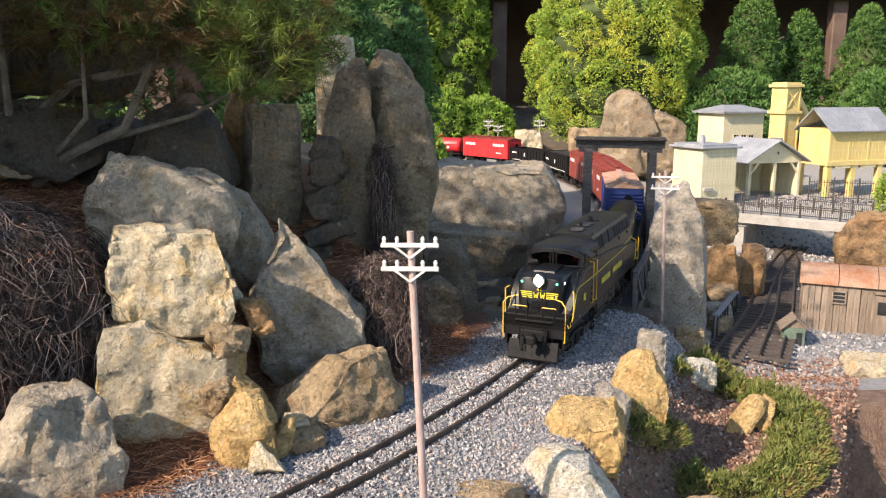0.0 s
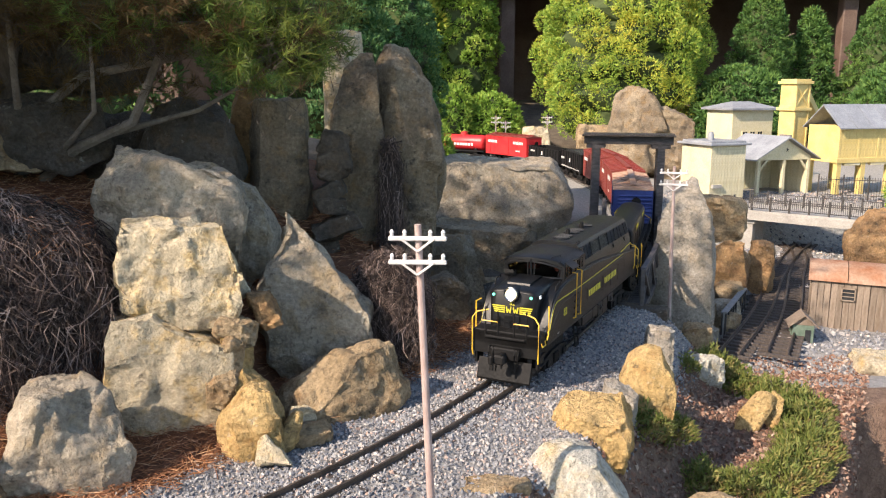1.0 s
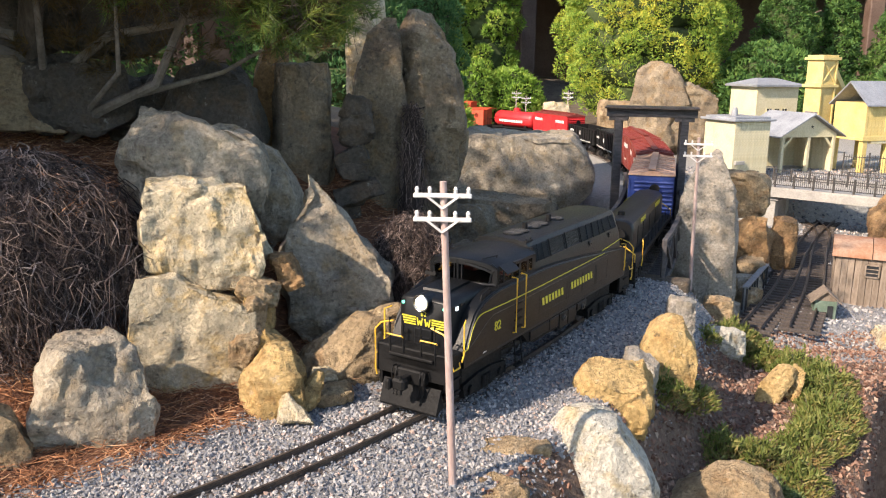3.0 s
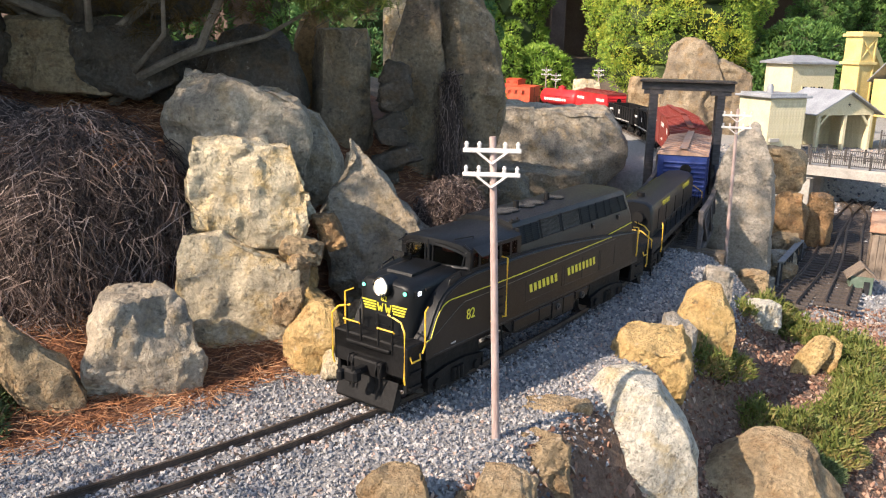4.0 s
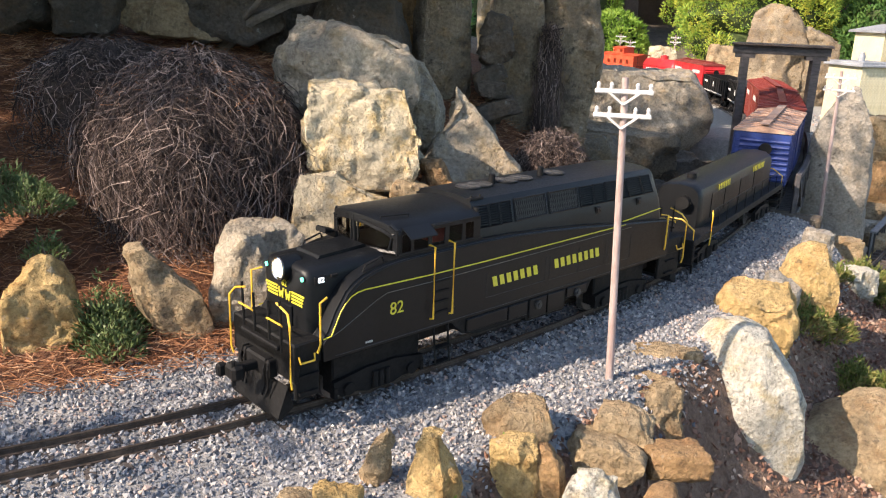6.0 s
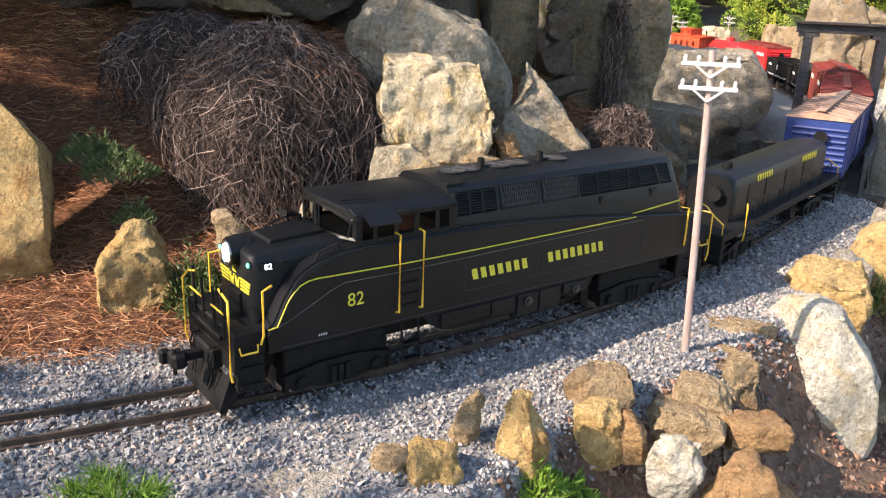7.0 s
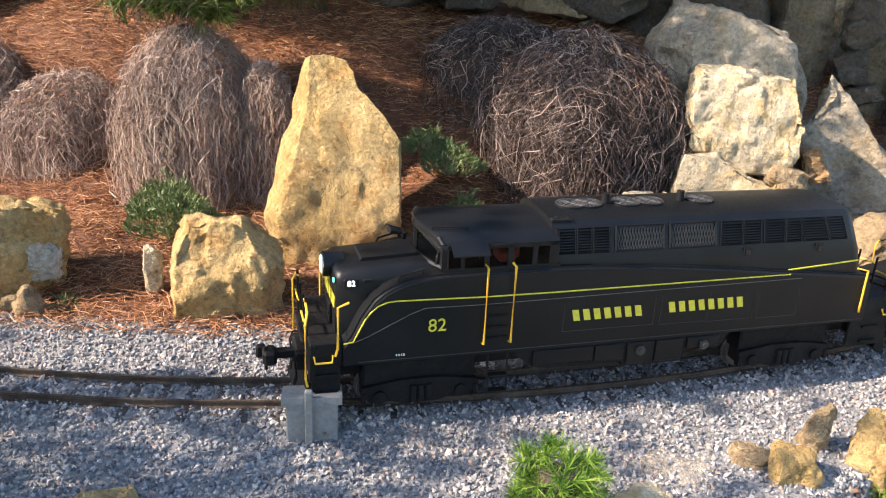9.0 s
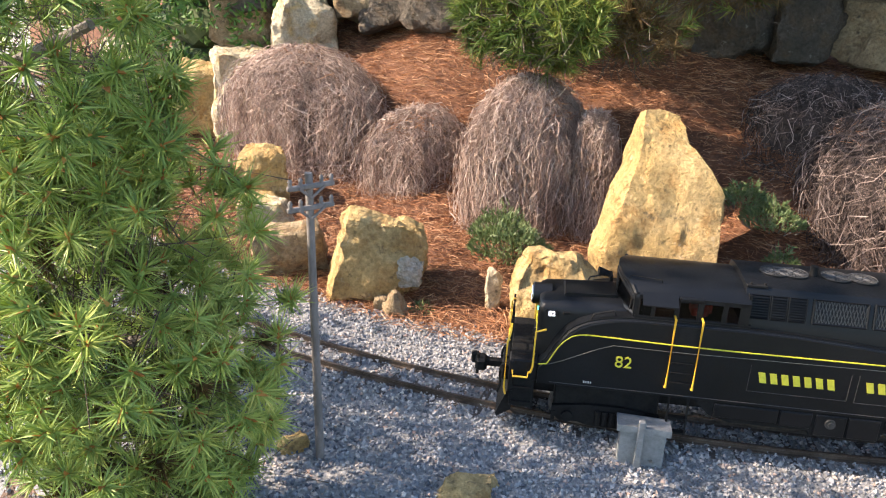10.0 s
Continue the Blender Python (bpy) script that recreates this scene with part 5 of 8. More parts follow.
    for a in (.285, .305, .350, .378, .440):
        bm = bmesh.new()
        rod(bm, (X(a), 0, .1955), (X(a), 0, .2005), 0.0165, 24)
        fan = part("roof_fan", bm, M["loco_black"], loco, "round roof fan with a grille", 40)
        bm = bmesh.new()
        for i in range(9):
            b = math.pi * i / 9
            rod(bm, (X(a) + .0155 * math.cos(b), .0155 * math.sin(b), .2010), (X(a) - .0155 * math.cos(b), -.0155 * math.sin(b), .2010), 0.0004, 4)
        for rr in (.006, .011, .0155):
            tube(bm, [(X(a) + rr * math.cos(b), rr * math.sin(b), .2010) for b in (i * math.pi / 8 for i in range(17))], 0.0004, 4)
        part("grille", bm, M["dark_wire"], fan, "dark wire grille")
    for a in (.326, .416):
        bm = bmesh.new()
        rod(bm, (X(a), .0, .196), (X(a), .0, .2105), 0.0046, 14, .0040)
        part("exhaust_stack", bm, M["frame_black"], loco, "short black exhaust stack", 40)
    bm = bmesh.new()
    bx(bm, (X(.258), .040, .1965), (0.022, 0.006, 0.003), 0.0006)
    rod(bm, (X(.252), .040, .194), (X(.252), .040, .2005), .0014, 6)
    rod(bm, (X(.266), .040, .194), (X(.266), .040, .2005), .0014, 6)
    part("roof_bracket", bm, M["frame_black"], loco)
    # flowing stripes
    for sd in (1, -1):
        y = sd * (W + .0003)
        up = [(.036, .0880), (.045, .0890), (.050, .099), (.056, .111), (.062, .119), (.069, .125), (.077, .1280), (.086, .1290), (.11, .1286), (.176, .1272), (.25, .1270), (.40, .1280), (.529, .1290)]
        bm = bmesh.new()
        tube(bm, [(X(a), y, z) for a, z in up], 0.00075, 5)
        part("stripe", bm, M["decal_yellow"], loco, "flowing yellow side stripe")
        bm = bmesh.new()
        tube(bm, [(X(.530), sd * .0555, .1318), (X(.57), sd * .0552, .1345), (X(.622), sd * .0545, .1380)], 0.0009, 5)
        part("stripe", bm, M["decal_yellow"], loco, "yellow stripe on the hood end")
        bm = bmesh.new()
        tube(bm, [(X(a), y, z) for a, z in [(.046, .0885), (.06, .094), (.10, .114), (.115, .1195), (.176, .1190), (.368, .1215), (.545, .1235)]], 0.00035, 4)
        part("stripe", bm, M["thin_line"], loco, "thin grey side line")
        for a in (.1755, .2040):
            grab(loco, [(X(a), sd * (W - .004), .1595), (X(a), sd * (W + .005), .1590), (X(a), sd * (W + .005), .0775), (X(a), sd * W, .0765)], 0.0013)
        bm = bmesh.new()
        for z in (.082, .094, .106, .118):
            bx(bm, (X(.190), sd * (W + .0008), z), (0.022, 0.002, 0.0022))
        part("step_recess", bm, M["frame_black"], loco)
        bm = bmesh.new()
        for a in (.183, .204):
            rod(bm, (X(a), sd * (W - .002), .064), (X(a), sd * (W + .003), .020), 0.0013, 5)
        for z in (.022, .040):
            bx(bm, (X(.1935), sd * (W + .001), z), (0.020, 0.008, 0.0018))
        part("step_ladder", bm, M["frame_black"], loco, "black step ladder")
    bars(loco, X(.352), X(.269), .0995, .0122, W + .0002, 7, M["decal_yellow"], -0.25, 0.6)
    bars(loco, X(.475), X(.380), .1005, .0122, W + .0002, 8, M["decal_yellow"], -0.25, 0.6)
    bars(loco, X(.096), X(.086), .0715, .0022, W + .0002, 4, M["decal_white"], 0)
    truck(loco, X(.117), .085)
    truck(loco, X(.553), .085)
    for a in (.117, .553):
        bm = bmesh.new()
        bx(bm, (X(a), 0, .043), (0.118, 0.088, 0.026), 0.002)
        for dx in (-.056, -.02, .02, .056):
            bx(bm, (X(a) + dx, 0, .024), (0.006, 0.086, 0.020), 0.001)
        part("truck_bolster", bm, M["frame_black"], loco, "black bolster and brake rigging")
    return loco


LOCO = build_locomotive()


# ---- slug: low second unit ----
def build_slug():
    slug = thing("slug_unit", pose(0, 0, 0), "black low-hooded slug unit with walkways and yellow end rails", "locomotive")
    bm = bmesh.new()
    bx(bm, (0, 0, .060), (0.60, 0.118, 0.012), 0.001)
    bx(bm, (0, 0, .046), (0.56, 0.05, 0.02))
    part("deck", bm, M["frame_black"], slug, "black walkway deck")
    bm = bmesh.new()
    def ring(x, k):
        return [(x, y * k, .066 + (z - .066) * (0.6 + 0.4 * k)) for y, z in ((-.038, .066), (-.038, .118), (-.034, .129), (-.024, .136), (0, .139), (.024, .136), (.034, .129), (.038, .118), (.038, .066))]
    loft(bm, [ring(.222, .9), ring(.218, .97), ring(.205, 1), ring(-.255, 1), ring(-.265, .97), ring(-.268, .9)])
    part("hood", bm, M["loco_black"], slug, "low black rounded hood", 32)
    for s in (-.15, -.05, .05, .13):
        for sd in (-1, 1):
            bm = bmesh.new()
            bx(bm, (s, sd * .0385, .095), (0.06, 0.0015, 0.042), 0.0005)
            part("door_panel", bm, M["loco_black"], slug)
    bm = bmesh.new()
    rod(bm, (.16, 0, .137), (.16, 0, .146), .008, 14)
    part("filler_cap", bm, M["frame_black"], slug, "", 40)
    bars(slug, .055, .13, .1215, .011, .0388, 7, M["decal_yellow"], -0.25)
    bars(slug, -.19, -.10, .1215, .011, .0388, 8, M["decal_yellow"], -0.25)
    bm = bmesh.new()
    rod(bm, (.223, .012, .108), (.235, .012, .108), .011, 14)
    rod(bm, (.229, .012, .095), (.229, .012, .121), .002, 6)
    rod(bm, (.229, -.001, .108), (.229, .025, .108), .002, 6)
    part("handbrake", bm, M["frame_black"], slug, "black brake wheel and gear")
    for sd in (-1, 1):
        grab(slug, [(-.24, sd * .057, .066), (-.24, sd * .057, .098), (.19, sd * .057, .098), (.215, sd * .057, .098)], 0.0009, "frame_black", "walkway_rail", "thin dark walkway rail")
        for x in (-.18, -.12, -.06, 0, .06, .12, .17):
            bm = bmesh.new()
            rod(bm, (x, sd * .057, .062), (x, sd * .057, .098), .0010, 5)
            part("stanchion", bm, M["frame_black"], slug)
        grab(slug, [(.214, sd * .058, .040), (.215, sd * .0595, .050), (.215, sd * .0595, .092), (.213, sd * .057, .099)], 0.0014)
        for sgn in (1, -1):
            grab(slug, [(sgn * .298, sd * .012, .096), (sgn * .298, sd * .035, .096), (sgn * .300, sd * .056, .082), (sgn * .300, sd * .057, .040), (sgn * .298, sd * .048, .038)], 0.0013)
    for sgn in (1, -1):
        bm = bmesh.new()
        bx(bm, (sgn * .300, 0, .046), (0.006, 0.118, 0.040), 0.001)
        pilot = part("pilot", bm, M["frame_black"], slug, "black end beam")
        for sd in (-1, 1):
            for z in (.020, .034, .048):
                bm = bmesh.new()
                bx(bm, (sgn * .282, sd * .050, z), (0.03, 0.018, 0.002))
                part("step", bm, M["frame_black"], pilot)
            bm = bmesh.new()
            bx(bm, (sgn * .297, sd * .058, .036), (0.004, 0.003, 0.05))
            part("step_hanger", bm, M["frame_black"], pilot)
        for z in (.072, .082):
            bm = bmesh.new()
            bx(bm, (sgn * .303, 0, z), (0.003, 0.05, 0.002))
            part("rung", bm, M["frame_black"], pilot)
        coupler(slug, sgn * .302, sgn)
        hoses(slug, sgn * .302, sgn)
    truck(slug, .185, .075)
    truck(slug, -.185, .075)
    return slug


SLUG = build_slug()


# ---- freight cars ----
def underframe(car, L):
    bm = bmesh.new()
    bx(bm, (0, 0, .042), (L, 0.03, 0.014))
    for x in (-L * .32, L * .32):
        bx(bm, (x, 0, .040), (0.03, 0.10, 0.012))
    rod(bm, (0.03, .03, .030), (0.09, .03, .030), .009, 10)
    part("underframe", bm, M["frame_black"], car)
    truck(car, L * .34, .062, .0165)
    truck(car, -L * .34, .062, .0165)
    for sgn in (1, -1):
        coupler(car, sgn * (L / 2 - .004), sgn)


def boxcar(label, body, roof, L=0.49, H=0.165, ribs=True, white=True):
    car = thing("boxcar", pose(0, 0, 0), label, "freight car", "freight cars of the train")
    bm = bmesh.new()
    bx(bm, (0, 0, (.050 + H) / 2), (L, .122, H - .050), 0.001)
    part("body", bm, M[body], car)
    for sgn in (1, -1):
        for k in range(8):
            bm = bmesh.new()
            rod(bm, (sgn * L / 2, -.046, .062 + k * (H - .075) / 7.5), (sgn * L / 2, .058, .062 + k * (H - .075) / 7.5), .0042, 8)
            part("end_rib", bm, M[body], car, "", 40)
        for yy in (-.058, -.046):
            bm = bmesh.new()
            rod(bm, (sgn * (L / 2 + .003), yy, .052), (sgn * (L / 2 + .003), yy, H - .006), .0009, 5)
            if yy < -.05:
                for k in range(7):
                    rod(bm, (sgn * (L / 2 + .003), -.058, .060 + k * .014), (sgn * (L / 2 + .003), -.046, .060 + k * .014), .0008, 5)
            part("ladder", bm, M[body], car)
    for k in range(11):
        x = -L / 2 + .012 + k * (L - .024) / 10
        if abs(x) < .05:
            continue
        for sd in (-1, 1):
            bm = bmesh.new()
            bx(bm, (x, sd * .0612, (.052 + H) / 2), (0.004, 0.0025, H - .058))
            part("side_rib", bm, M[body], car)
    for sd in (-1, 1):
        bm = bmesh.new()
        bx(bm, (0, sd * .0625, (.052 + H) / 2), (0.078, 0.003, H - .060), 0.0006)
        bx(bm, (0, sd * .0645, .062), (0.16, 0.002, 0.003))
        bx(bm, (0, sd * .0645, H - .006), (0.16, 0.002, 0.003))
        part("sliding_door", bm, M[body], car)
    bm = bmesh.new()
    prism(bm, [(-.064, H), (.064, H), (.064, H + .003), (0, H + .014), (-.064, H + .003)], -L / 2 - .003, L / 2 + .003, "x")
    part("roof", bm, M[roof], car, "weathered peaked roof")
    for k in range(10):
        bm = bmesh.new()
        x = -L / 2 + .02 + k * (L - .04) / 9
        for sd in (-1, 1):
            rod(bm, (x, sd * .063, H + .0045), (x, 0, H + .0152), .0016, 5)
        part("roof_seam", bm, M[roof], car)
    bm = bmesh.new()
    bx(bm, (0, 0, H + .018), (L + .006, .020, .002))
    for k in range(8):
        bx(bm, (-L / 2 + .03 + k * (L - .06) / 7, 0, H + .015), (.004, .016, .006))
    part("roof_walk", bm, M["weathered_roof" if roof == "weathered_roof" else roof], car, "running board along the roof")
    bm = bmesh.new()
    rod(bm, (L / 2 + .004, .010, H - .035), (L / 2 + .014, .010, H - .035), .0015, 6)
    rod(bm, (L / 2 + .012, .010, H - .035), (L / 2 + .014, .010, H - .035), .014, 16)
    part("brake_wheel", bm, M["frame_black"], car, "round black brake wheel", 40)
    if white:
        bars(car, -.20, -.09, H - .035, .016, .0628, 7, M["decal_white"], 0, 0.7)
        bars(car, .09, .20, H - .035, .016, .0628, 7, M["decal_white"], 0, 0.7)
        bars(car, .12, .17, .085, .008, .0628, 5, M["decal_white"], 0, 0.7)
    underframe(car, L)
    return car


def gondola(label, L=0.5, H=0.125, slopes=False, body="frame_black"):
    car = thing("hopper_car" if slopes else "gondola_car", pose(0, 0, 0), label, "freight car", "freight cars of the train")
    bm = bmesh.new()
    for sd in (-1, 1):
        bx(bm, (0, sd * .058, (.052 + H) / 2), (L, .004, H - .052), .0006)
        bx(bm, (sd * (L / 2 - .002), 0, (.052 + H) / 2), (.004, .12, H - .052), .0006)
    bx(bm, (0, 0, .056), (L, .118, .006))
    part("body", bm, M[body], car)
    for k in range(12):
        x = -L / 2 + .01 + k * (L - .02) / 11
        for sd in (-1, 1):
            bm = bmesh.new()
            bx(bm, (x, sd * .0615, (.052 + H) / 2), (.005, .004, H - .056))
            part("side_rib", bm, M[body], car)
    bm = bmesh.new()
    for sd in (-1, 1):
        bx(bm, (0, sd * .0605, H), (L + .004, .008, .004), .0006)
        bx(bm, (sd * L / 2, 0, H), (.008, .122, .004), .0006)
    part("top_rail", bm, M[body], car)
    if slopes:
        for x in (-.12, 0, .12):
            bm = bmesh.new()
            loft(bm, [[(x - .05, -.05, .055), (x + .05, -.05, .055), (x + .05, .05, .055), (x - .05, .05, .055)], [(x - .015, -.03, .022), (x + .015, -.03, .022), (x + .015, .03, .022), (x - .015, .03, .022)]])
            part("hopper", bm, M[body], car)
        bm = bmesh.new()
        prism(bm, [(-L / 2 + .02, H - .02), (L / 2 - .02, H - .02), (L / 3, H + .006), (0, H + .012), (-L / 3, H + .004)], -.052, .052)
        part("load", bm, M["coal"], car, "black coal load")
    bars(car, -.02, .0, .100, .022, .0638, 1, M["decal_white"], 0, 0.8)
    bars(car, -.20, -.13, .105, .010, .0638, 4, M["decal_white"], 0, 0.7)
    bars(car, -.19, .19, .062, .006, .0638, 22, M["decal_white"], 0, 0.45)
    underframe(car, L)
    return car


def tank_car(label, L=0.40):
    car = thing("tank_car", pose(0, 0, 0), label, "freight car", "freight cars of the train")
    bm = bmesh.new()
    n = 20
    rings = []
    for x, k in ((-L / 2 + .008, .55), (-L / 2 + .016, .85), (-L / 2 + .03, 1), (L / 2 - .03, 1), (L / 2 - .016, .85), (L / 2 - .008, .55)):
        rings.append([(x, .052 * k * math.cos(2 * math.pi * i / n), .112 + .052 * k * math.sin(2 * math.pi * i / n)) for i in range(n)])
    loft(bm, rings)
    part("tank", bm, M["bright_red"], car, "glossy red cylindrical tank", 40)
    bm = bmesh.new()
    rod(bm, (0, 0, .155), (0, 0, .182), .024, 18)
    rod(bm, (0, 0, .180), (0, 0, .188), .018, 18, .006)
    part("dome", bm, M["bright_red"], car, "", 40)
    bm = bmesh.new()
    bx(bm, (0, 0, .056), (L, .11, .008), .001)
    for x in (-L * .3, L * .3):
        bx(bm, (x, 0, .068), (.02, .07, .02))
    part("deck", bm, M["frame_black"], car)
    for sd in (-1, 1):
        grab(car, [(-L / 2 + .03, sd * .054, .120), (L / 2 - .03, sd * .054, .120)], .001, "frame_black", "handrail", "black side rail")
    bars(car, -.12, .12, .100, .016, .0525, 10, M["decal_white"], 0.2, 0.7)
    underframe(car, L)
    return car


def caboose(label, L=0.36, H=0.165):
    car = thing("caboose", pose(0, 0, 0), label, "freight car", "freight cars of the train")
    bm = bmesh.new()
    bx(bm, (0, 0, (.055 + H) / 2), (L - .07, .118, H - .055), .001)
    part("body", bm, M["caboose_red"], car)
    bm = bmesh.new()
    bx(bm, (0, 0, .055), (L, .118, .008), .001)
    for sgn in (1, -1):
        for y in (-.05, -.02, .02, .05):
            rod(bm, (sgn * (L / 2 - .004), y, .055), (sgn * (L / 2 - .004), y, .10), .0014, 5)
        bx(bm, (sgn * (L / 2 - .004), 0, .10), (.003, .11, .003))
        rod(bm, (sgn * (L / 2 - .004), .05, .10), (sgn * (L / 2 - .004), .05, H), .0014, 5)
        rod(bm, (sgn * (L / 2 - .004), -.05, .10), (sgn * (L / 2 - .004), -.05, H), .0014, 5)
    part("platform", bm, M["frame_black"], car, "end platforms with railings")
    bm = bmesh.new()
    prism(bm, [(-.064, H), (.064, H), (.064, H + .003), (0, H + .012), (-.064, H + .003)], -L / 2, L / 2, "x")
    part("roof", bm, M["caboose_red"], car)
    bm = bmesh.new()
    bx(bm, (-.02, 0, H + .024), (.10, .09, .036), .001)
    cup = part("cupola", bm, M["caboose_red"], car)
    bm = bmesh.new()
    prism(bm, [(-.052, H + .042), (.052, H + .042), (.052, H + .044), (0, H + .052), (-.052, H + .044)], -.078, .038, "x")
    part("cupola_roof", bm, M["caboose_red"], cup)
    for x in (-.05, .01):
        for sd in (-1, 1):
            bm = bmesh.new()
            bx(bm, (x, sd * .0455, H + .026), (.026, .002, .016))
            part("window", bm, M["glass"], cup)
    for x in (-.09, -.03, .03, .09):
        for sd in (-1, 1):
            bm = bmesh.new()
            bx(bm, (x, sd * .0595, .125), (.024, .002, .028))
            part("window", bm, M["glass"], car)
    bm = bmesh.new()
    rod(bm, (.09, .03, H), (.09, .03, H + .04), .004, 8)
    part("stove_pipe", bm, M["frame_black"], car)
    underframe(car, L)
    return car


M["coal"] = surface("coal", (0.012, 0.012, 0.012), (0.03, 0.03, 0.03), 60, 0.6, 0.9, 4)
CARS = [
    (LOCO, 0.36, 0.436),
    (SLUG, 0.32, 0.37),
    (boxcar("blue ribbed boxcar with a weathered tan roof", "boxcar_blue", "weathered_roof", white=False), 0.27, 0.33),
    (boxcar("dull red boxcar with a rusty red roof", "boxcar_red", "boxcar_red", H=0.170), 0.27, 0.33),
    (boxcar("brown-red boxcar with white painted bars", "boxcar_red", "boxcar_red", H=0.175), 0.27, 0.33),
    (gondola("black hopper car with a coal load", 0.44, 0.145, True), 0.245, 0.30),
    (gondola("long black gondola car", 0.50, 0.13), 0.275, 0.34),
    (boxcar("bright red boxcar with white painted marks", "bright_red", "boxcar_red", 0.46, 0.17), 0.255, 0.31),
    (tank_car("glossy red tank car with white painted bars"), 0.225, 0.27),
    (caboose("orange-red caboose with a cupola at the train's end"), 0.205, 0.24),
]

# ---- bridge with portal ----
M["dark_timber"] = surface("dark_timber", (0.050, 0.045, 0.045), (0.095, 0.085, 0.085), 40, 0.75, 0.35, 7, stretch=(1, 1, 4))
M["pole_wood"] = surface("pole_wood", (0.36, 0.25, 0.22), (0.46, 0.36, 0.33), 60, 0.8, 0.3, 5, stretch=(1, 1, 0.3))
M["grey_wood"] = surface("grey_wood", (0.16, 0.14, 0.13), (0.24, 0.215, 0.20), 60, 0.85, 0.3, 5, stretch=(1, 1, 0.3))
M["insulator"] = surface("insulator", (0.62, 0.58, 0.55), (0.72, 0.68, 0.65), 60, 0.5, 0.1)
M["yellow_paint"] = surface("yellow_paint", (0.66, 0.50, 0.17), (0.74, 0.58, 0.24), 18, 0.7, 0.15, 9, vary=0.12)
M["cream_paint"] = surface("cream_paint", (0.66, 0.58, 0.36), (0.73, 0.66, 0.45), 18, 0.7, 0.15, 9, vary=0.12)
M["tin_roof"] = surface("tin_roof", (0.30, 0.31, 0.33), (0.42, 0.43, 0.45), 16, 0.5, 0.15, 9, metal=0.25, vary=0.25)
M["concrete"] = surface("concrete", (0.32, 0.30, 0.27), (0.42, 0.40, 0.36), 18, 0.85, 0.3, 9)
M["iron"] = surface("iron", (0.03, 0.028, 0.027), (0.06, 0.052, 0.047), 40, 0.6, 0.2, 6)
M["shack_wood"] = surface("shack_wood", (0.24, 0.18, 0.13), (0.38, 0.30, 0.23), 30, 0.85, 0.5, 6, vary=0.55, stretch=(4, 4, 0.6))
M["rusty_tin"] = surface("rusty_tin", (0.30, 0.12, 0.05), (0.38, 0.25, 0.17), 14, 0.7, 0.3, 8, vary=0.3)
M["window_dark"] = surface("window_dark", (0.02, 0.022, 0.025), (0.04, 0.042, 0.045), 20, 0.2, 0.02)
M["grey_plastic"] = surface("grey_plastic", (0.20, 0.205, 0.205), (0.27, 0.275, 0.275), 30, 0.5, 0.08, 8)
M["tan_wall"] = surface("tan_wall", (0.30, 0.22, 0.17), (0.36, 0.27, 0.21), 6, 0.8, 0.1, 20)
M["brown_paint"] = surface("brown_paint", (0.10, 0.06, 0.045), (0.15, 0.10, 0.075), 5, 0.7, 0.2, 12)
M["white_siding"] = surface("white_siding", (0.62, 0.63, 0.64), (0.72, 0.73, 0.74), 3, 0.6, 0.1, 12)
M["bronze_green"] = surface("bronze_green", (0.10, 0.15, 0.11), (0.16, 0.21, 0.16), 40, 0.8, 0.3)


def beam(name, a, b, w, h, parent, material="dark_timber", label="", bevel=0.001):
    """A squared timber from a to b."""
    a, b = Vector(a), Vector(b)
    d = b - a
    q = d.to_track_quat("X", "Z").to_matrix().to_4x4()
    bm = bmesh.new()
    bx(bm, (0, 0, 0), (d.length, w, h), bevel)
    bmesh.ops.transform(bm, matrix=Matrix.Translation((a + b) / 2) @ q, verts=bm.verts[:])
    return part(name, bm, M[material], parent, label)


def spot(s, v, z):
    x, y, h = on_line(s)
    return (x + v * math.sin(h), y - v * math.cos(h), z)


bridge = thing("truss_bridge", pose(0, 0, 0), "dark timber railway truss bridge with a tall portal frame", "bridge")
B0, B1 = float(beside([0.36], [1.85])[0][0]), float(beside([0.66], [3.0])[0][0])
for side in (-1, 1):
    v = side * 0.088
    n = 10
    ss = [B0 + (B1 - B0) * k / n for k in range(n + 1)]
    for a, b in zip(ss, ss[1:]):
        beam("bottom_chord", spot(a, v, -0.022), spot(b, v, -0.022), 0.012, 0.014, bridge)
        beam("top_chord", spot(a, v, 0.072), spot(b, v, 0.072), 0.012, 0.012, bridge)
        beam("diagonal", spot(a, v, -0.018), spot(b, v, 0.068), 0.007, 0.008, bridge)
        beam("diagonal", spot(a, v + side * .004, 0.068), spot(b, v + side * .004, -0.018), 0.007, 0.008, bridge)
    for a in ss:
        beam("upright", spot(a, v, -0.028), spot(a, v, 0.076), 0.010, 0.010, bridge)
s = B0 + 0.01
while s < B1:
    beam("deck_plank", spot(s, -0.095, -0.024), spot(s, 0.095, -0.024), 0.014, 0.008, bridge)
    s += 0.021
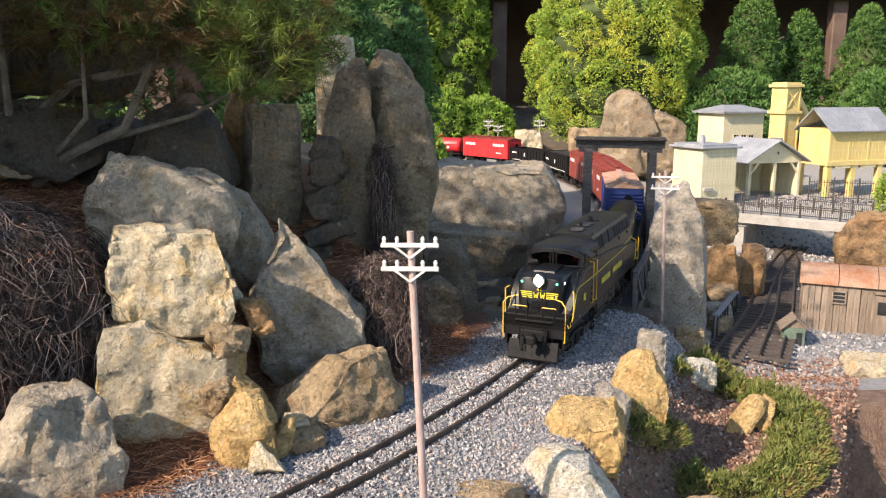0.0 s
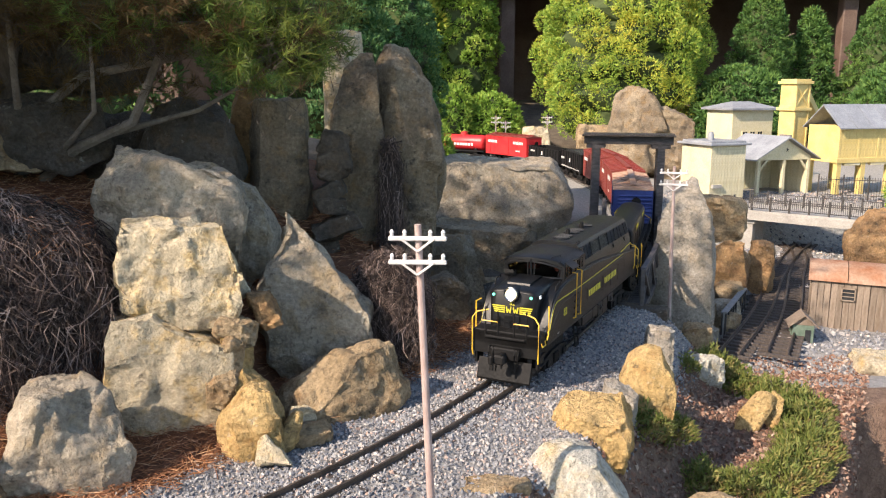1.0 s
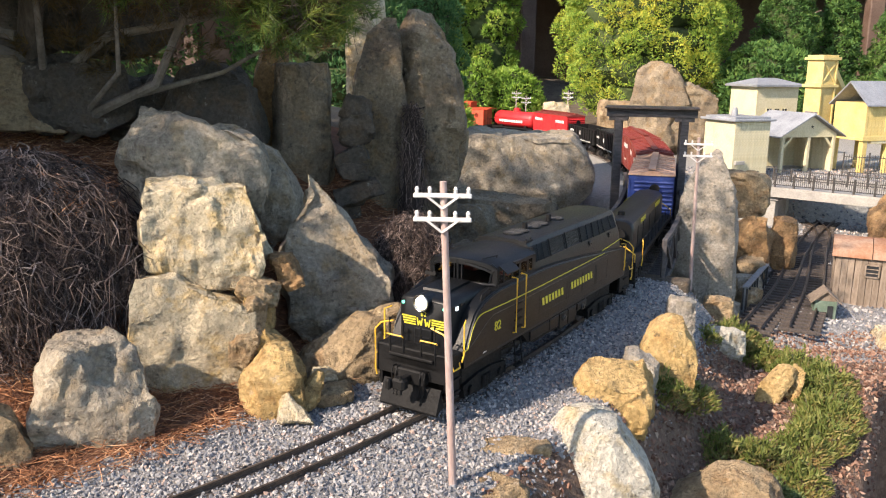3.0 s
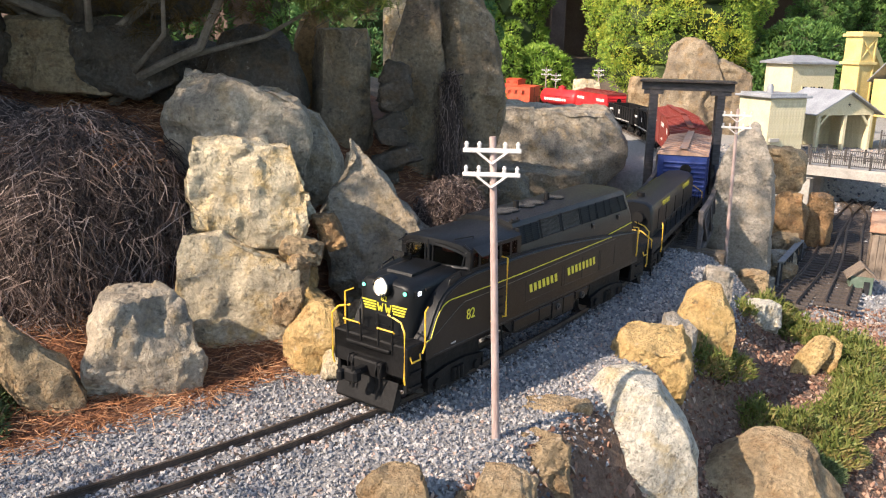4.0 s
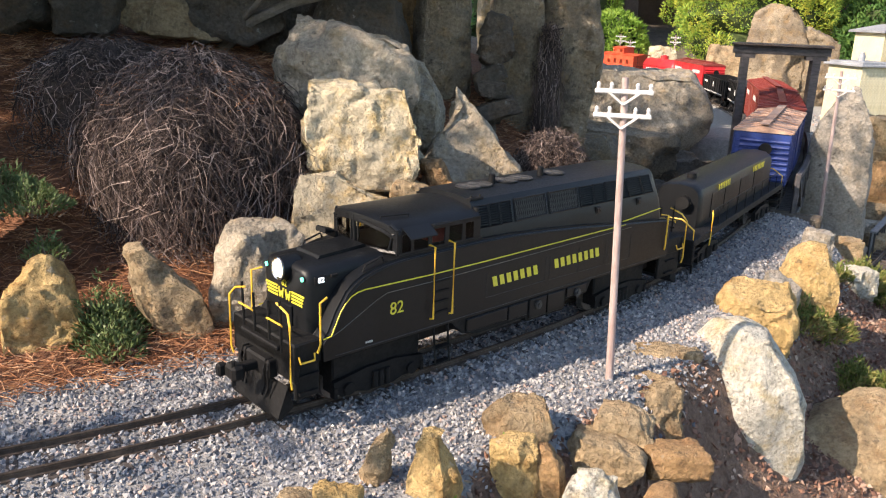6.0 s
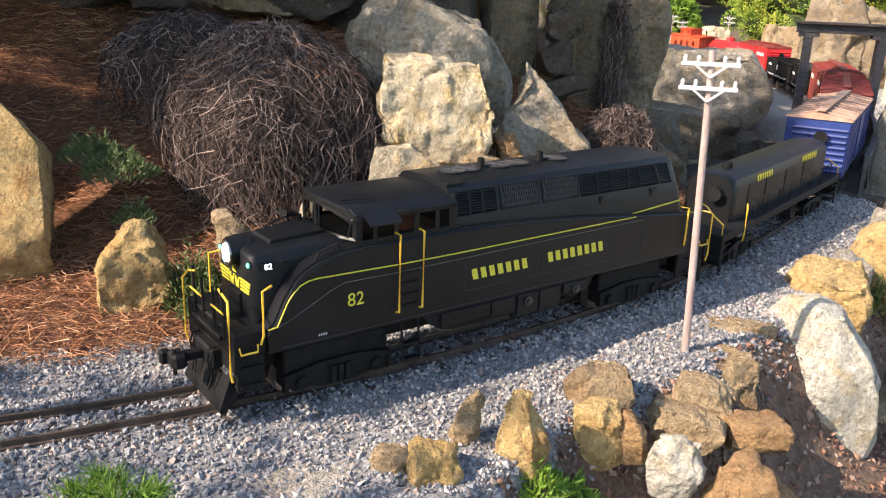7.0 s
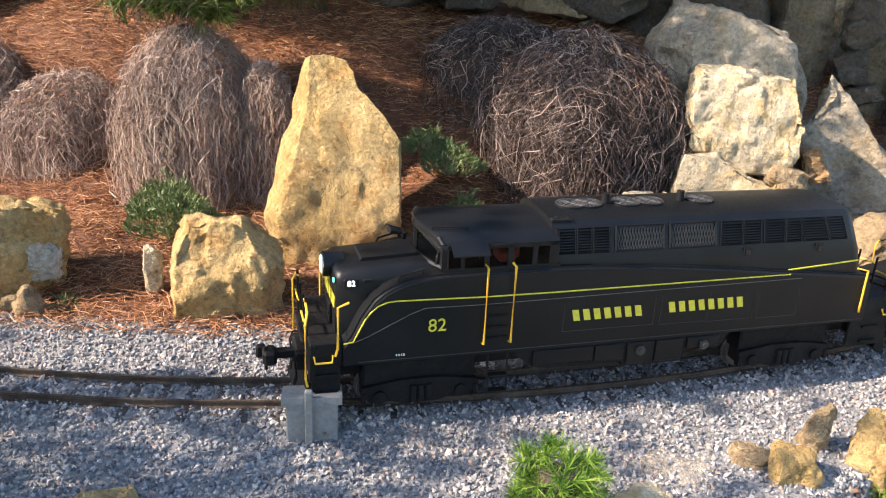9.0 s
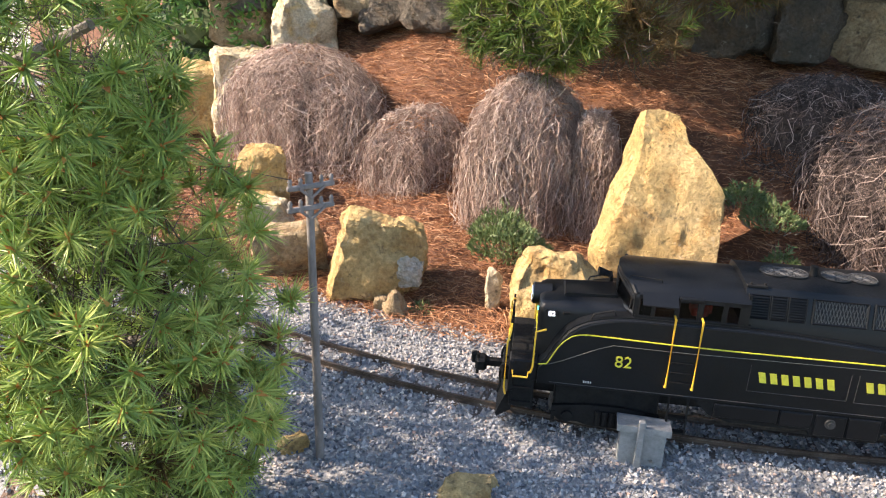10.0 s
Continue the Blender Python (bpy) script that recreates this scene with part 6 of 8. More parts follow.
for sp in (float(beside([0.60], [2.62])[0][0]),):
    for ds in (0.0, 0.07):
        for v in (-0.122, 0.082):
            beam("portal_post", spot(sp + ds, v, -0.2), spot(sp + ds, v, 0.306), 0.020, 0.024, bridge, label="tall dark portal post")
            beam("corbel", spot(sp + ds, v - 0.03, 0.299), spot(sp + ds, v + 0.03, 0.299), 0.02, 0.014, bridge)
    beam("portal_beam", spot(sp, -0.16, 0.317), spot(sp, 0.12, 0.317), 0.026, 0.024, bridge, label="dark portal beam with a boarded top")
    beam("portal_beam", spot(sp + .07, -0.16, 0.317), spot(sp + .07, 0.12, 0.317), 0.026, 0.024, bridge)
    for k in range(5):
        beam("top_board", spot(sp - .02 + k * .0275, -0.165, 0.333), spot(sp - .02 + k * .0275, 0.125, 0.333), 0.024, 0.006, bridge, "rail")
    for v in (-0.122, 0.082):
        beam("brace", spot(sp, v, 0.05), spot(sp + .07, v, 0.25), 0.008, 0.008, bridge)
bm = bmesh.new()
bx(bm, (0, 0, -0.11), (0.30, 0.05, 0.20), 0.004)
x, y, h = on_line(B0 - 0.005)
solid("bridge_abutment", bm, M["shaded_stone"], pose(x, y, 0, 0, 0, math.degrees(h) - 90), "dark stone abutment at the bridge end", "abutment", kind="structure")


# ---- telegraph poles ----
def telegraph_pole(base, top, arm, spin, wood="pole_wood", radius=0.0044, label=""):
    pole = thing("telegraph_pole", Matrix.Translation(base), label, "pole", "model telegraph poles")
    t = Vector(top) - Vector(base)
    bm = bmesh.new()
    rod(bm, (0, 0, -0.02), t, radius * 1.1, 10, radius * 0.85)
    part("post", bm, M[wood], pole, "", 40)
    d = Vector((math.cos(radians(spin)), math.sin(radians(spin)), 0))
    side = Vector((-d.y, d.x, 0))
    for drop in (0.13, 0.36):
        c = t - Vector((0, 0, arm * drop * 2 * 0.9)) - side * radius
        k = drop
        a = beam("crossarm", c - d * arm / 2, c + d * arm / 2, 0.0045, 0.0050, pole, "insulator" if wood == "pole_wood" else wood)
        for u in (-0.44, -0.22, 0.22, 0.44):
            bm = bmesh.new()
            p = c + d * arm * u
            rod(bm, p + Vector((0, 0, 0.002)), p + Vector((0, 0, 0.0085)), 0.0022, 8, 0.0016)
            rod(bm, p + Vector((0, 0, 0.0065)), p + Vector((0, 0, 0.0095)), 0.0026, 8, 0.0012)
            part("insulator", bm, M["insulator" if wood == "pole_wood" else wood], pole, "", 40)
        for u in (-0.28, 0.28):
            beam("brace", c + d * arm * u - side * .003, c - Vector((0, 0, arm * 0.22)) - side * .001, 0.002, 0.0025, pole, "insulator" if wood == "pole_wood" else wood, bevel=0.0003)
    return pole


telegraph_pole((-0.019, 0.853, -0.02), (-0.035, 0.850, 0.338), 0.062, -2, label="pinkish wooden model telegraph pole with two white crossarms in the ballast")
telegraph_pole((0.537, 1.927, -0.05), (0.528, 1.92, 0.300), 0.066, -14, label="slender pinkish telegraph pole beside the bridge end")
telegraph_pole((-0.951, 0.117, -0.03), (-0.960, 0.109, 0.307), 0.052, 82, "grey_wood", 0.0045, "leaning weathered grey telegraph pole with two crossarms")
for px, py, zt in ((0.34, 6.15, 0.28), (0.42, 6.25, 0.24), (0.70, 5.95, 0.29)):
    telegraph_pole((px, py, -0.02), (px, py, zt), 0.075, 10, label="far pale telegraph pole behind the train")

# ---- relay box ----
box = thing("relay_box", pose(-0.704, 0.372, -0.05, 0, 0, 31), "grey trackside relay box on a post", "relay box")
bm = bmesh.new()
bx(bm, (0, 0, 0.045), (0.050, 0.024, 0.072), 0.0012)
part("case", bm, M["grey_plastic"], box)
bm = bmesh.new()
prism(bm, [(-0.018, 0.080), (0.016, 0.080), (0.016, 0.083), (-0.018, 0.088)], -0.029, 0.029, "x")
part("lid", bm, M["grey_plastic"], box, "sloping grey lid")
bm = bmesh.new()
bx(bm, (-0.003, -0.0165, -0.03), (0.0075, 0.007, 0.25), 0.001)
part("post", bm, M["grey_plastic"], box)
bm = bmesh.new()
rod(bm, (0.012, -0.0125, 0.045), (0.012, -0.015, 0.045), 0.002, 8)
part("latch", bm, M["steel"], box)


# ---- buildings ----
def planks(parent, origin, along_dir, width, height, count, material, name="plank", gap=0.001, thick=0.004, jitter=0.0):
    """Upright boards on a wall face; they share one mesh."""
    w = width / count
    bm = bmesh.new()
    bx(bm, (0, 0, height / 2), (w - gap, thick, height), min(0.0008, thick / 4))
    me = mesh_from(name, bm, M[material])
    o, d = Vector(origin), Vector(along_dir).normalized()
    ang = math.degrees(math.atan2(d.y, d.x))
    for k in range(count):
        ob = new(name, me)
        ob.parent = parent
        p = o + d * (w * (k + 0.5))
        ob.matrix_basis = pose(p.x, p.y, p.z + random.uniform(-jitter, jitter), 0, random.uniform(-jitter, jitter) * 150, ang)


def window(parent, c, w, h, d, panes=2, rows=3, frame_mat="cream_paint"):
    """A framed window on a wall; d: the outward normal."""
    n = Vector((*d, 0)).normalized()
    u = Vector((-n.y, n.x, 0))
    c = Vector(c)
    ang = math.degrees(math.atan2(u.y, u.x))
    bm = bmesh.new()
    bx(bm, (0, 0, 0), (w, 0.004, h))
    pane = part("window", bm, M["window_dark"], parent, "dark window")
    pane.matrix_basis = Matrix.Translation(c) @ pose(0, 0, 0, 0, 0, ang)
    bm = bmesh.new()
    t = 0.0035
    for x in (-w / 2, w / 2):
        bx(bm, (x, 0, 0), (t, 0.008, h + t))
    for z in (-h / 2, h / 2):
        bx(bm, (0, 0, z), (w + t, 0.008, t))
    for k in range(1, panes):
        bx(bm, (-w / 2 + w * k / panes, 0, 0), (t * 0.6, 0.006, h))
    for k in range(1, rows):
        bx(bm, (0, 0, -h / 2 + h * k / rows), (w, 0.006, t * 0.6))
    part("frame", bm, M[frame_mat], pane)


def gable(bm, L, w, h, over, thick):
    """Two roof slopes over a length along x, ridge on y = 0."""
    for sd in (-1, 1):
        prism(bm, [(0, h), (sd * (w / 2 + over), 0 - over * h / (w / 2)), (sd * (w / 2 + over), -over * h / (w / 2) + thick), (0, h + thick)], -L / 2, L / 2, "x")


# flat-roofed corner house
b1 = thing("model_house", pose(1.19, 3.70, -0.014, 0, 0, 22), "flat-roofed cream model house with gridded windows", "model building", "model town buildings")
bm = bmesh.new()
bx(bm, (0, 0, 0.125), (0.19, 0.20, 0.25), 0.001)
part("wall", bm, M["cream_paint"], b1)
bm = bmesh.new()
bx(bm, (0, 0, 0.254), (0.225, 0.235, 0.010), 0.002)
bx(bm, (0, 0, 0.263), (0.19, 0.20, 0.010), 0.001)
part("roof", bm, M["tin_roof"], b1, "grey tin roof with a projecting eave")
bm = bmesh.new()
rod(bm, (-0.02, 0.0, 0.26), (-0.02, 0.0, 0.295), 0.015, 12)
rod(bm, (-0.02, 0.0, 0.293), (-0.02, 0.0, 0.305), 0.011, 12)
part("vent", bm, M["tin_roof"], b1, "grey roof ventilator", 40)
for yy in (-0.07, -0.02, 0.03, 0.08):
    for zz in (0.06, 0.12, 0.185):
        window(b1, (0.0955, yy, zz), 0.036, 0.045, (1, 0), 2, 3)
planks(b1, (-0.095, -0.1005, 0.0), (1, 0, 0), 0.19, 0.245, 12, "cream_paint", "board", 0.0006, 0.003)
bm = bmesh.new()
bx(bm, (-0.06, -0.106, 0.07), (0.05, 0.012, 0.016), 0.001)
part("ledge", bm, M["concrete"], b1)
# rear house
b2 = thing("model_house", pose(1.62, 4.62, -0.014, 0, 0, 20), "tall tan model house with a hipped grey roof behind the others", "model building", "model town buildings")
bm = bmesh.new()
bx(bm, (0, 0, 0.19), (0.27, 0.22, 0.38), 0.001)
part("wall", bm, M["cream_paint"], b2)
bm = bmesh.new()
loft(bm, [[(-.16, -.135, .38), (.16, -.135, .38), (.16, .135, .38), (-.16, .135, .38)], [(-.16, -.135, .39), (.16, -.135, .39), (.16, .135, .39), (-.16, .135, .39)], [(-.06, -.01, .425), (.06, -.01, .425), (.06, .01, .425), (-.06, .01, .425)]])
part("roof", bm, M["tin_roof"], b2, "grey hipped roof")
for xx in (-0.05, 0.0, 0.05):
    window(b2, (xx, -0.1115, 0.23), 0.035, 0.07, (0, -1), 2, 2)
# open shed
b3 = thing("model_shed", pose(1.53, 3.98, -0.014, 0, 0, 20), "cream open-fronted station shed with a tin gable roof", "model building", "model town buildings")
for xx in (-0.145, 0.0, 0.145):
    for yy in (-0.13, 0.13):
        beam("post", (xx, yy, 0), (xx, yy, 0.17), 0.016, 0.016, b3, "cream_paint")
for xx, dx in ((-0.145, 0.05), (0.145, -0.05)):
    beam("brace", (xx, -0.13, 0.11), (xx + dx, -0.13, 0.165), 0.010, 0.010, b3, "cream_paint")
bm = bmesh.new()
prism(bm, [(-0.155, 0.165), (0.155, 0.165), (0.155, 0.18), (0, 0.265), (-0.155, 0.18)], -0.137, -0.128)
prism(bm, [(-0.155, 0.0), (0.155, 0.0), (0.155, 0.18), (0, 0.265), (-0.155, 0.18)], 0.128, 0.137)
part("gable_wall", bm, M["cream_paint"], b3)
bm = bmesh.new()
for sd in (-1, 1):
    prism(bm, [(0, 0.268), (sd * 0.19, 0.165), (sd * 0.19, 0.171), (0, 0.276)], -0.165, 0.15)
part("roof", bm, M["tin_roof"], b3, "grey tin gable roof")
bm = bmesh.new()
bx(bm, (0.10, -0.02, 0.262), (0.012, 0.075, 0.028), 0.001)
sign = part("sign_board", bm, M["grey_wood"], b3, "small roof sign board")
bm = bmesh.new()
bx(bm, (0.107, -0.02, 0.262), (0.002, 0.055, 0.008))
part("lettering", bm, M["decal_white"], sign, "pale bar of lettering")
bm = bmesh.new()
for k in range(5):
    a = k * 2 * math.pi / 5 + math.pi / 2
    rod(bm, (0.01, -0.139, 0.212), (0.01 + 0.010 * math.cos(a), -0.139, 0.212 + 0.010 * math.sin(a)), 0.002, 5, 0.0006)
part("star", bm, M["iron"], b3, "small dark star ornament")
planks(b3, (-0.148, 0.122, 0), (1, 0, 0), 0.296, 0.17, 14, "cream_paint", "board", 0.001, 0.004)
planks(b3, (0.150, -0.12, 0), (0, 1, 0), 0.24, 0.168, 10, "cream_paint", "board", 0.002, 0.004)
# tower
b4 = thing("coal_tower", pose(1.72, 4.14, -0.014, 0, 0, 24), "tall narrow yellow hoist tower with cross braces", "model building", "model town buildings")
bm = bmesh.new()
bx(bm, (0, 0, 0.26), (0.095, 0.095, 0.52), 0.001)
part("wall", bm, M["yellow_paint"], b4)
for zz in (0.395, 0.525):
    bm = bmesh.new()
    bx(bm, (0, 0, zz), (0.118, 0.118, 0.014), 0.001)
    bx(bm, (0, 0, zz + 0.012), (0.10, 0.10, 0.010), 0.001)
    part("cornice", bm, M["yellow_paint"], b4)
for a, b in (((-0.04, 0.41), (0.04, 0.51)), ((-0.04, 0.51), (0.04, 0.41))):
    beam("cross_brace", (a[0], -0.050, a[1]), (b[0], -0.050, b[1]), 0.004, 0.008, b4, "yellow_paint")
for xx in (-0.043, 0.043):
    beam("corner_post", (xx, -0.05, 0.02), (xx, -0.05, 0.515), 0.006, 0.009, b4, "yellow_paint")
beam("chute", (0.05, 0.01, 0.50), (0.20, 0.05, 0.36), 0.05, 0.03, b4, "yellow_paint", "sloping yellow conveyor housing")
# coaling house
b5 = thing("coaling_house", pose(1.95, 3.98, -0.014, 0, 0, 17), "yellow coaling house on legs with a bright tin roof", "model building", "model town buildings")
for xx in (-0.16, -0.02, 0.14):
    for yy in (-0.09, 0.09):
        beam("leg", (xx, yy, 0), (xx, yy, 0.16), 0.026, 0.026, b5, "yellow_paint")
bm = bmesh.new()
bx(bm, (0, 0, 0.24), (0.35, 0.20, 0.17), 0.001)
part("wall", bm, M["yellow_paint"], b5)
bm = bmesh.new()
bx(bm, (0, -0.104, 0.163), (0.362, 0.008, 0.024), 0.001)
bx(bm, (0, 0, 0.158), (0.36, 0.21, 0.012), 0.001)
part("sill", bm, M["yellow_paint"], b5)
for xx in (-0.168, -0.055, 0.058, 0.165):
    beam("pilaster", (xx, -0.102, 0.17), (xx, -0.102, 0.32), 0.005, 0.014, b5, "yellow_paint")
for sd in (-1, 1):
    for k in range(4):
        bm = bmesh.new()
        x0, x1 = -0.19 + k * 0.096, -0.19 + (k + 1) * 0.096 - 0.002
        prism(bm, [(0, 0.415), (sd * 0.125, 0.310), (sd * 0.125, 0.316), (0, 0.423)], x0, x1, "x")
        part("roof_sheet", bm, M["tin_roof"], b5)
planks(b5, (-0.175, -0.1015, 0.17), (1, 0, 0), 0.35, 0.15, 18, "yellow_paint", "board", 0.0006, 0.003)
for xx in (-0.085, 0.065):
    bm = bmesh.new()
    bx(bm, (xx, -0.095, 0.145), (0.09, 0.02, 0.012), 0.001)
    part("chute", bm, M["cream_paint"], b5)

# ---- road bridge ----
rb = thing("road_bridge", pose(1.455, 3.30, -0.045, 0, 0, -38), "pale concrete model road bridge with black railings", "bridge")
bm = bmesh.new()
bx(bm, (0, 0, 0.024), (0.56, 0.22, 0.018), 0.001)
bx(bm, (0, -0.105, 0.010), (0.56, 0.016, 0.034), 0.001)
bx(bm, (0, 0.105, 0.010), (0.56, 0.016, 0.034), 0.001)
part("deck", bm, M["concrete"], rb, "pale concrete deck")
for yy in (-0.102, 0.102):
    for k in range(8):
        bm = bmesh.new()
        x = -0.26 + k * 0.52 / 7
        bx(bm, (x, yy, 0.062), (0.007, 0.007, 0.060), 0.0006)
        part("railing_post", bm, M["iron"], rb)
    bm = bmesh.new()
    for zz in (0.044, 0.080):
        bx(bm, (0, yy, zz), (0.52, 0.0025, 0.003))
    for k in range(70):
        x = -0.26 + k * 0.52 / 69
        bx(bm, (x, yy, 0.061), (0.0018, 0.0018, 0.038))
    part("railing", bm, M["iron"], rb, "thin black railing")
for xx in (-0.20, 0.20):
    for yy in (-0.07, 0.07):
        bm = bmesh.new()
        bx(bm, (xx, yy, -0.105), (0.040, 0.040, 0.20), 0.002)
        bx(bm, (xx, yy, -0.014), (0.062, 0.052, 0.022), 0.002)
        part("pier", bm, M["concrete"], rb, "pale concrete pier")
fence = thing("iron_fence", pose(1.98, 3.62, -0.014, 0, 0, -20), "black iron fence before the coaling house", "fence")
bm = bmesh.new()
for zz in (0.02, 0.09):
    bx(bm, (0, 0, zz), (0.62, 0.003, 0.003))
for k in range(60):
    bx(bm, (-0.31 + k * 0.62 / 59, 0, 0.052), (0.002, 0.002, 0.10))
part("rails", bm, M["iron"], fence)
for k in range(7):
    bm = bmesh.new()
    bx(bm, (-0.31 + k * 0.62 / 6, 0, 0.055), (0.006, 0.006, 0.115))
    part("post", bm, M["iron"], fence)
# plate girder by the lower track
pg = thing("plate_girder", pose(0.83, 2.30, YARD - 0.014, 0, 0, 61), "dark iron plate girder with stiffening ribs", "girder")
bm = bmesh.new()
bx(bm, (0, 0, 0.035), (0.32, 0.004, 0.07))
for zz in (0.002, 0.070):
    bx(bm, (0, 0, zz), (0.32, 0.016, 0.004))
part("web", bm, M["grey_plastic"], pg)
for k in range(9):
    bm = bmesh.new()
    bx(bm, (-0.155 + k * 0.31 / 8, 0, 0.036), (0.004, 0.014, 0.066))
    part("rib", bm, M["iron"], pg)

# ---- weathered shack ----
shack = thing("wooden_shack", pose(1.205, 2.28, YARD - 0.025, 0, 0, -24), "weathered plank shack with a rusty curved tin roof", "model building")
bm = bmesh.new()
bx(bm, (0, 0, 0.075), (0.30, 0.14, 0.15))
part("wall", bm, M["brown_paint"], shack)
planks(shack, (-0.15, -0.0725, 0.0), (1, 0, 0), 0.30, 0.148, 18, "shack_wood", "plank", 0.001, 0.005, 0.003)
planks(shack, (-0.1525, 0.07, 0.0), (0, -1, 0), 0.14, 0.148, 8, "shack_wood", "plank", 0.001, 0.005, 0.003)
bm = bmesh.new()
arc = [(0.085 * math.cos(a), 0.150 + 0.045 * math.sin(a)) for a in (math.pi * i / 10 for i in range(11))]
inner = [(0.081 * math.cos(a), 0.148 + 0.040 * math.sin(a)) for a in (math.pi * i / 10 for i in range(10, -1, -1))]
for x0, x1 in ((-0.16, -0.06), (-0.058, 0.04), (0.042, 0.16)):
    b = bmesh.new()
    prism(b, arc + inner, x0, x1, "x")
    part("roof_sheet", b, M["rusty_tin"], shack, "rusty curved roof sheet", 30)
bm.free()
window(shack, (-0.055, -0.0765, 0.115), 0.034, 0.034, (0, -1), 1, 3, "shack_wood")
bm = bmesh.new()
bx(bm, (0.06, -0.078, 0.065), (0.056, 0.006, 0.128), 0.001)
for xx in (0.032, 0.088):
    bx(bm, (xx, -0.079, 0.07), (0.006, 0.008, 0.14))
bx(bm, (0.06, -0.079, 0.138), (0.064, 0.008, 0.008))
door = part("door", bm, M["shack_wood"], shack, "plank door with a small window")
bm = bmesh.new()
bx(bm, (0.06, -0.0825, 0.095), (0.032, 0.003, 0.036), 0.001)
part("door_window", bm, M["window_dark"], door)
# ledge and retaining wall
rw = tagged(new("retaining_wall"), "tan painted retaining wall with a stone coping", "wall", kind="structure")
bm = bmesh.new()
bx(bm, (1.70, 1.82, -0.56), (1.60, 0.26, 0.66), 0.004)
part("wall_face", bm, M["tan_wall"], rw)
bm = bmesh.new()
bx(bm, (1.70, 1.80, -0.262), (1.64, 0.30, 0.05), 0.004)
part("wall_cap", bm, M["tan_wall"], rw)
for k in range(7):
    rock("coping_stone", "flat ochre coping stone below the shack", (1.03 + k * 0.13, 1.78 + random.uniform(-0.02, 0.02), -0.245), (0.15, 0.16, 0.045), -10 + 20 * random.random(), FACE, ("tan_stone", "cream_stone", "rust_stone")[k % 3], 300 + k, 0.4, 8, 0.07, (0, 0), 4, "coping stones")
    rock("coping_stone", "layered pale coping stone below the shack", (1.06 + k * 0.13, 1.92 + random.uniform(-0.02, 0.02), -0.225), (0.14, 0.14, 0.06), -10 + 20 * random.random(), FACE, ("cream_stone", "gold_stone", "slab_stone")[k % 3], 310 + k, 0.4, 8, 0.07, (0, 0), 4, "coping stones")
# tiny hut
hut = thing("line_hut", pose(0.955, 2.13, YARD - 0.014, 0, 0, -14), "tiny green-grey trackside hut with a tin roof", "model building")
bm = bmesh.new()
bx(bm, (0, 0, 0.026), (0.055, 0.05, 0.052), 0.001)
part("wall", bm, M["bronze_green"], hut)
bm = bmesh.new()
for sd in (-1, 1):
    prism(bm, [(0, 0.078), (sd * 0.038, 0.045), (sd * 0.038, 0.049), (0, 0.083)], -0.034, 0.034)
prism(bm, [(-0.027, 0.052), (0.027, 0.052), (0, 0.076)], -0.026, 0.026)
part("roof", bm, M["shack_wood"], hut, "grey pitched roof")
bm = bmesh.new()
bx(bm, (0.012, -0.026, 0.022), (0.014, 0.003, 0.034))
part("door", bm, M["window_dark"], hut)

# ---- house and deck far behind ----
house = thing("house", pose(0, 10.5, 0.3), "brown house with a raised timber deck behind the garden", "house")
bm = bmesh.new()
bx(bm, (-1.0, 1.5, 2.0), (15, 3, 5.0))
part("wall", bm, M["brown_paint"], house)
bm = bmesh.new()
bx(bm, (0.5, -1.2, 1.35), (11, 2.6, 0.12), 0.01)
part("deck", bm, M["brown_paint"], house, "raised brown timber deck")
bm = bmesh.new()
bx(bm, (0.5, -2.45, 1.18), (11, 0.06, 0.26), 0.01)
part("fascia", bm, M["brown_paint"], house)
for k in range(7):
    bm = bmesh.new()
    bx(bm, (-4.4 + k * 1.65, -2.3, 0.6), (0.14, 0.14, 1.3), 0.01)
    part("deck_post", bm, M["brown_paint"], house)
for k in range(40):
    bm = bmesh.new()
    bx(bm, (-4.9 + k * 0.27, -2.42, 1.85), (0.04, 0.04, 0.8))
    part("baluster", bm, M["white_siding"], house)
bm = bmesh.new()
bx(bm, (0.5, -2.42, 2.25), (11, 0.09, 0.05), 0.01)
part("handrail", bm, M["white_siding"], house)
nb = thing("neighbour_house", pose(10.5, 16, 0.3, 0, 0, -20), "white sided house beyond the fence", "house")
bm = bmesh.new()
for k in range(22):
    bx(bm, (0, 0, 0.1 + k * 0.2), (8, 4 + 0.03 * (k % 2), 0.19))
part("wall", bm, M["white_siding"], nb, "white clapboard siding")
bm = bmesh.new()
prism(bm, [(-2.3, 4.4), (2.3, 4.4), (0, 6.2)], -4.3, 4.3, "x")
part("roof", bm, M["tin_roof"], nb)
pf = thing("picket_fence", pose(6.4, 12.2, 0.9, 0, 0, -8), "white picket fence on the slope", "fence")
bm = bmesh.new()
for zz in (0.15, 0.62):
    bx(bm, (0, 0, zz), (4.4, 0.03, 0.06))
part("rails", bm, M["white_siding"], pf)
for k in range(34):
    bm = bmesh.new()
    bx(bm, (-2.15 + k * 0.13, 0, 0.35), (0.05, 0.02, 0.75))
    part("picket", bm, M["white_siding"], pf)

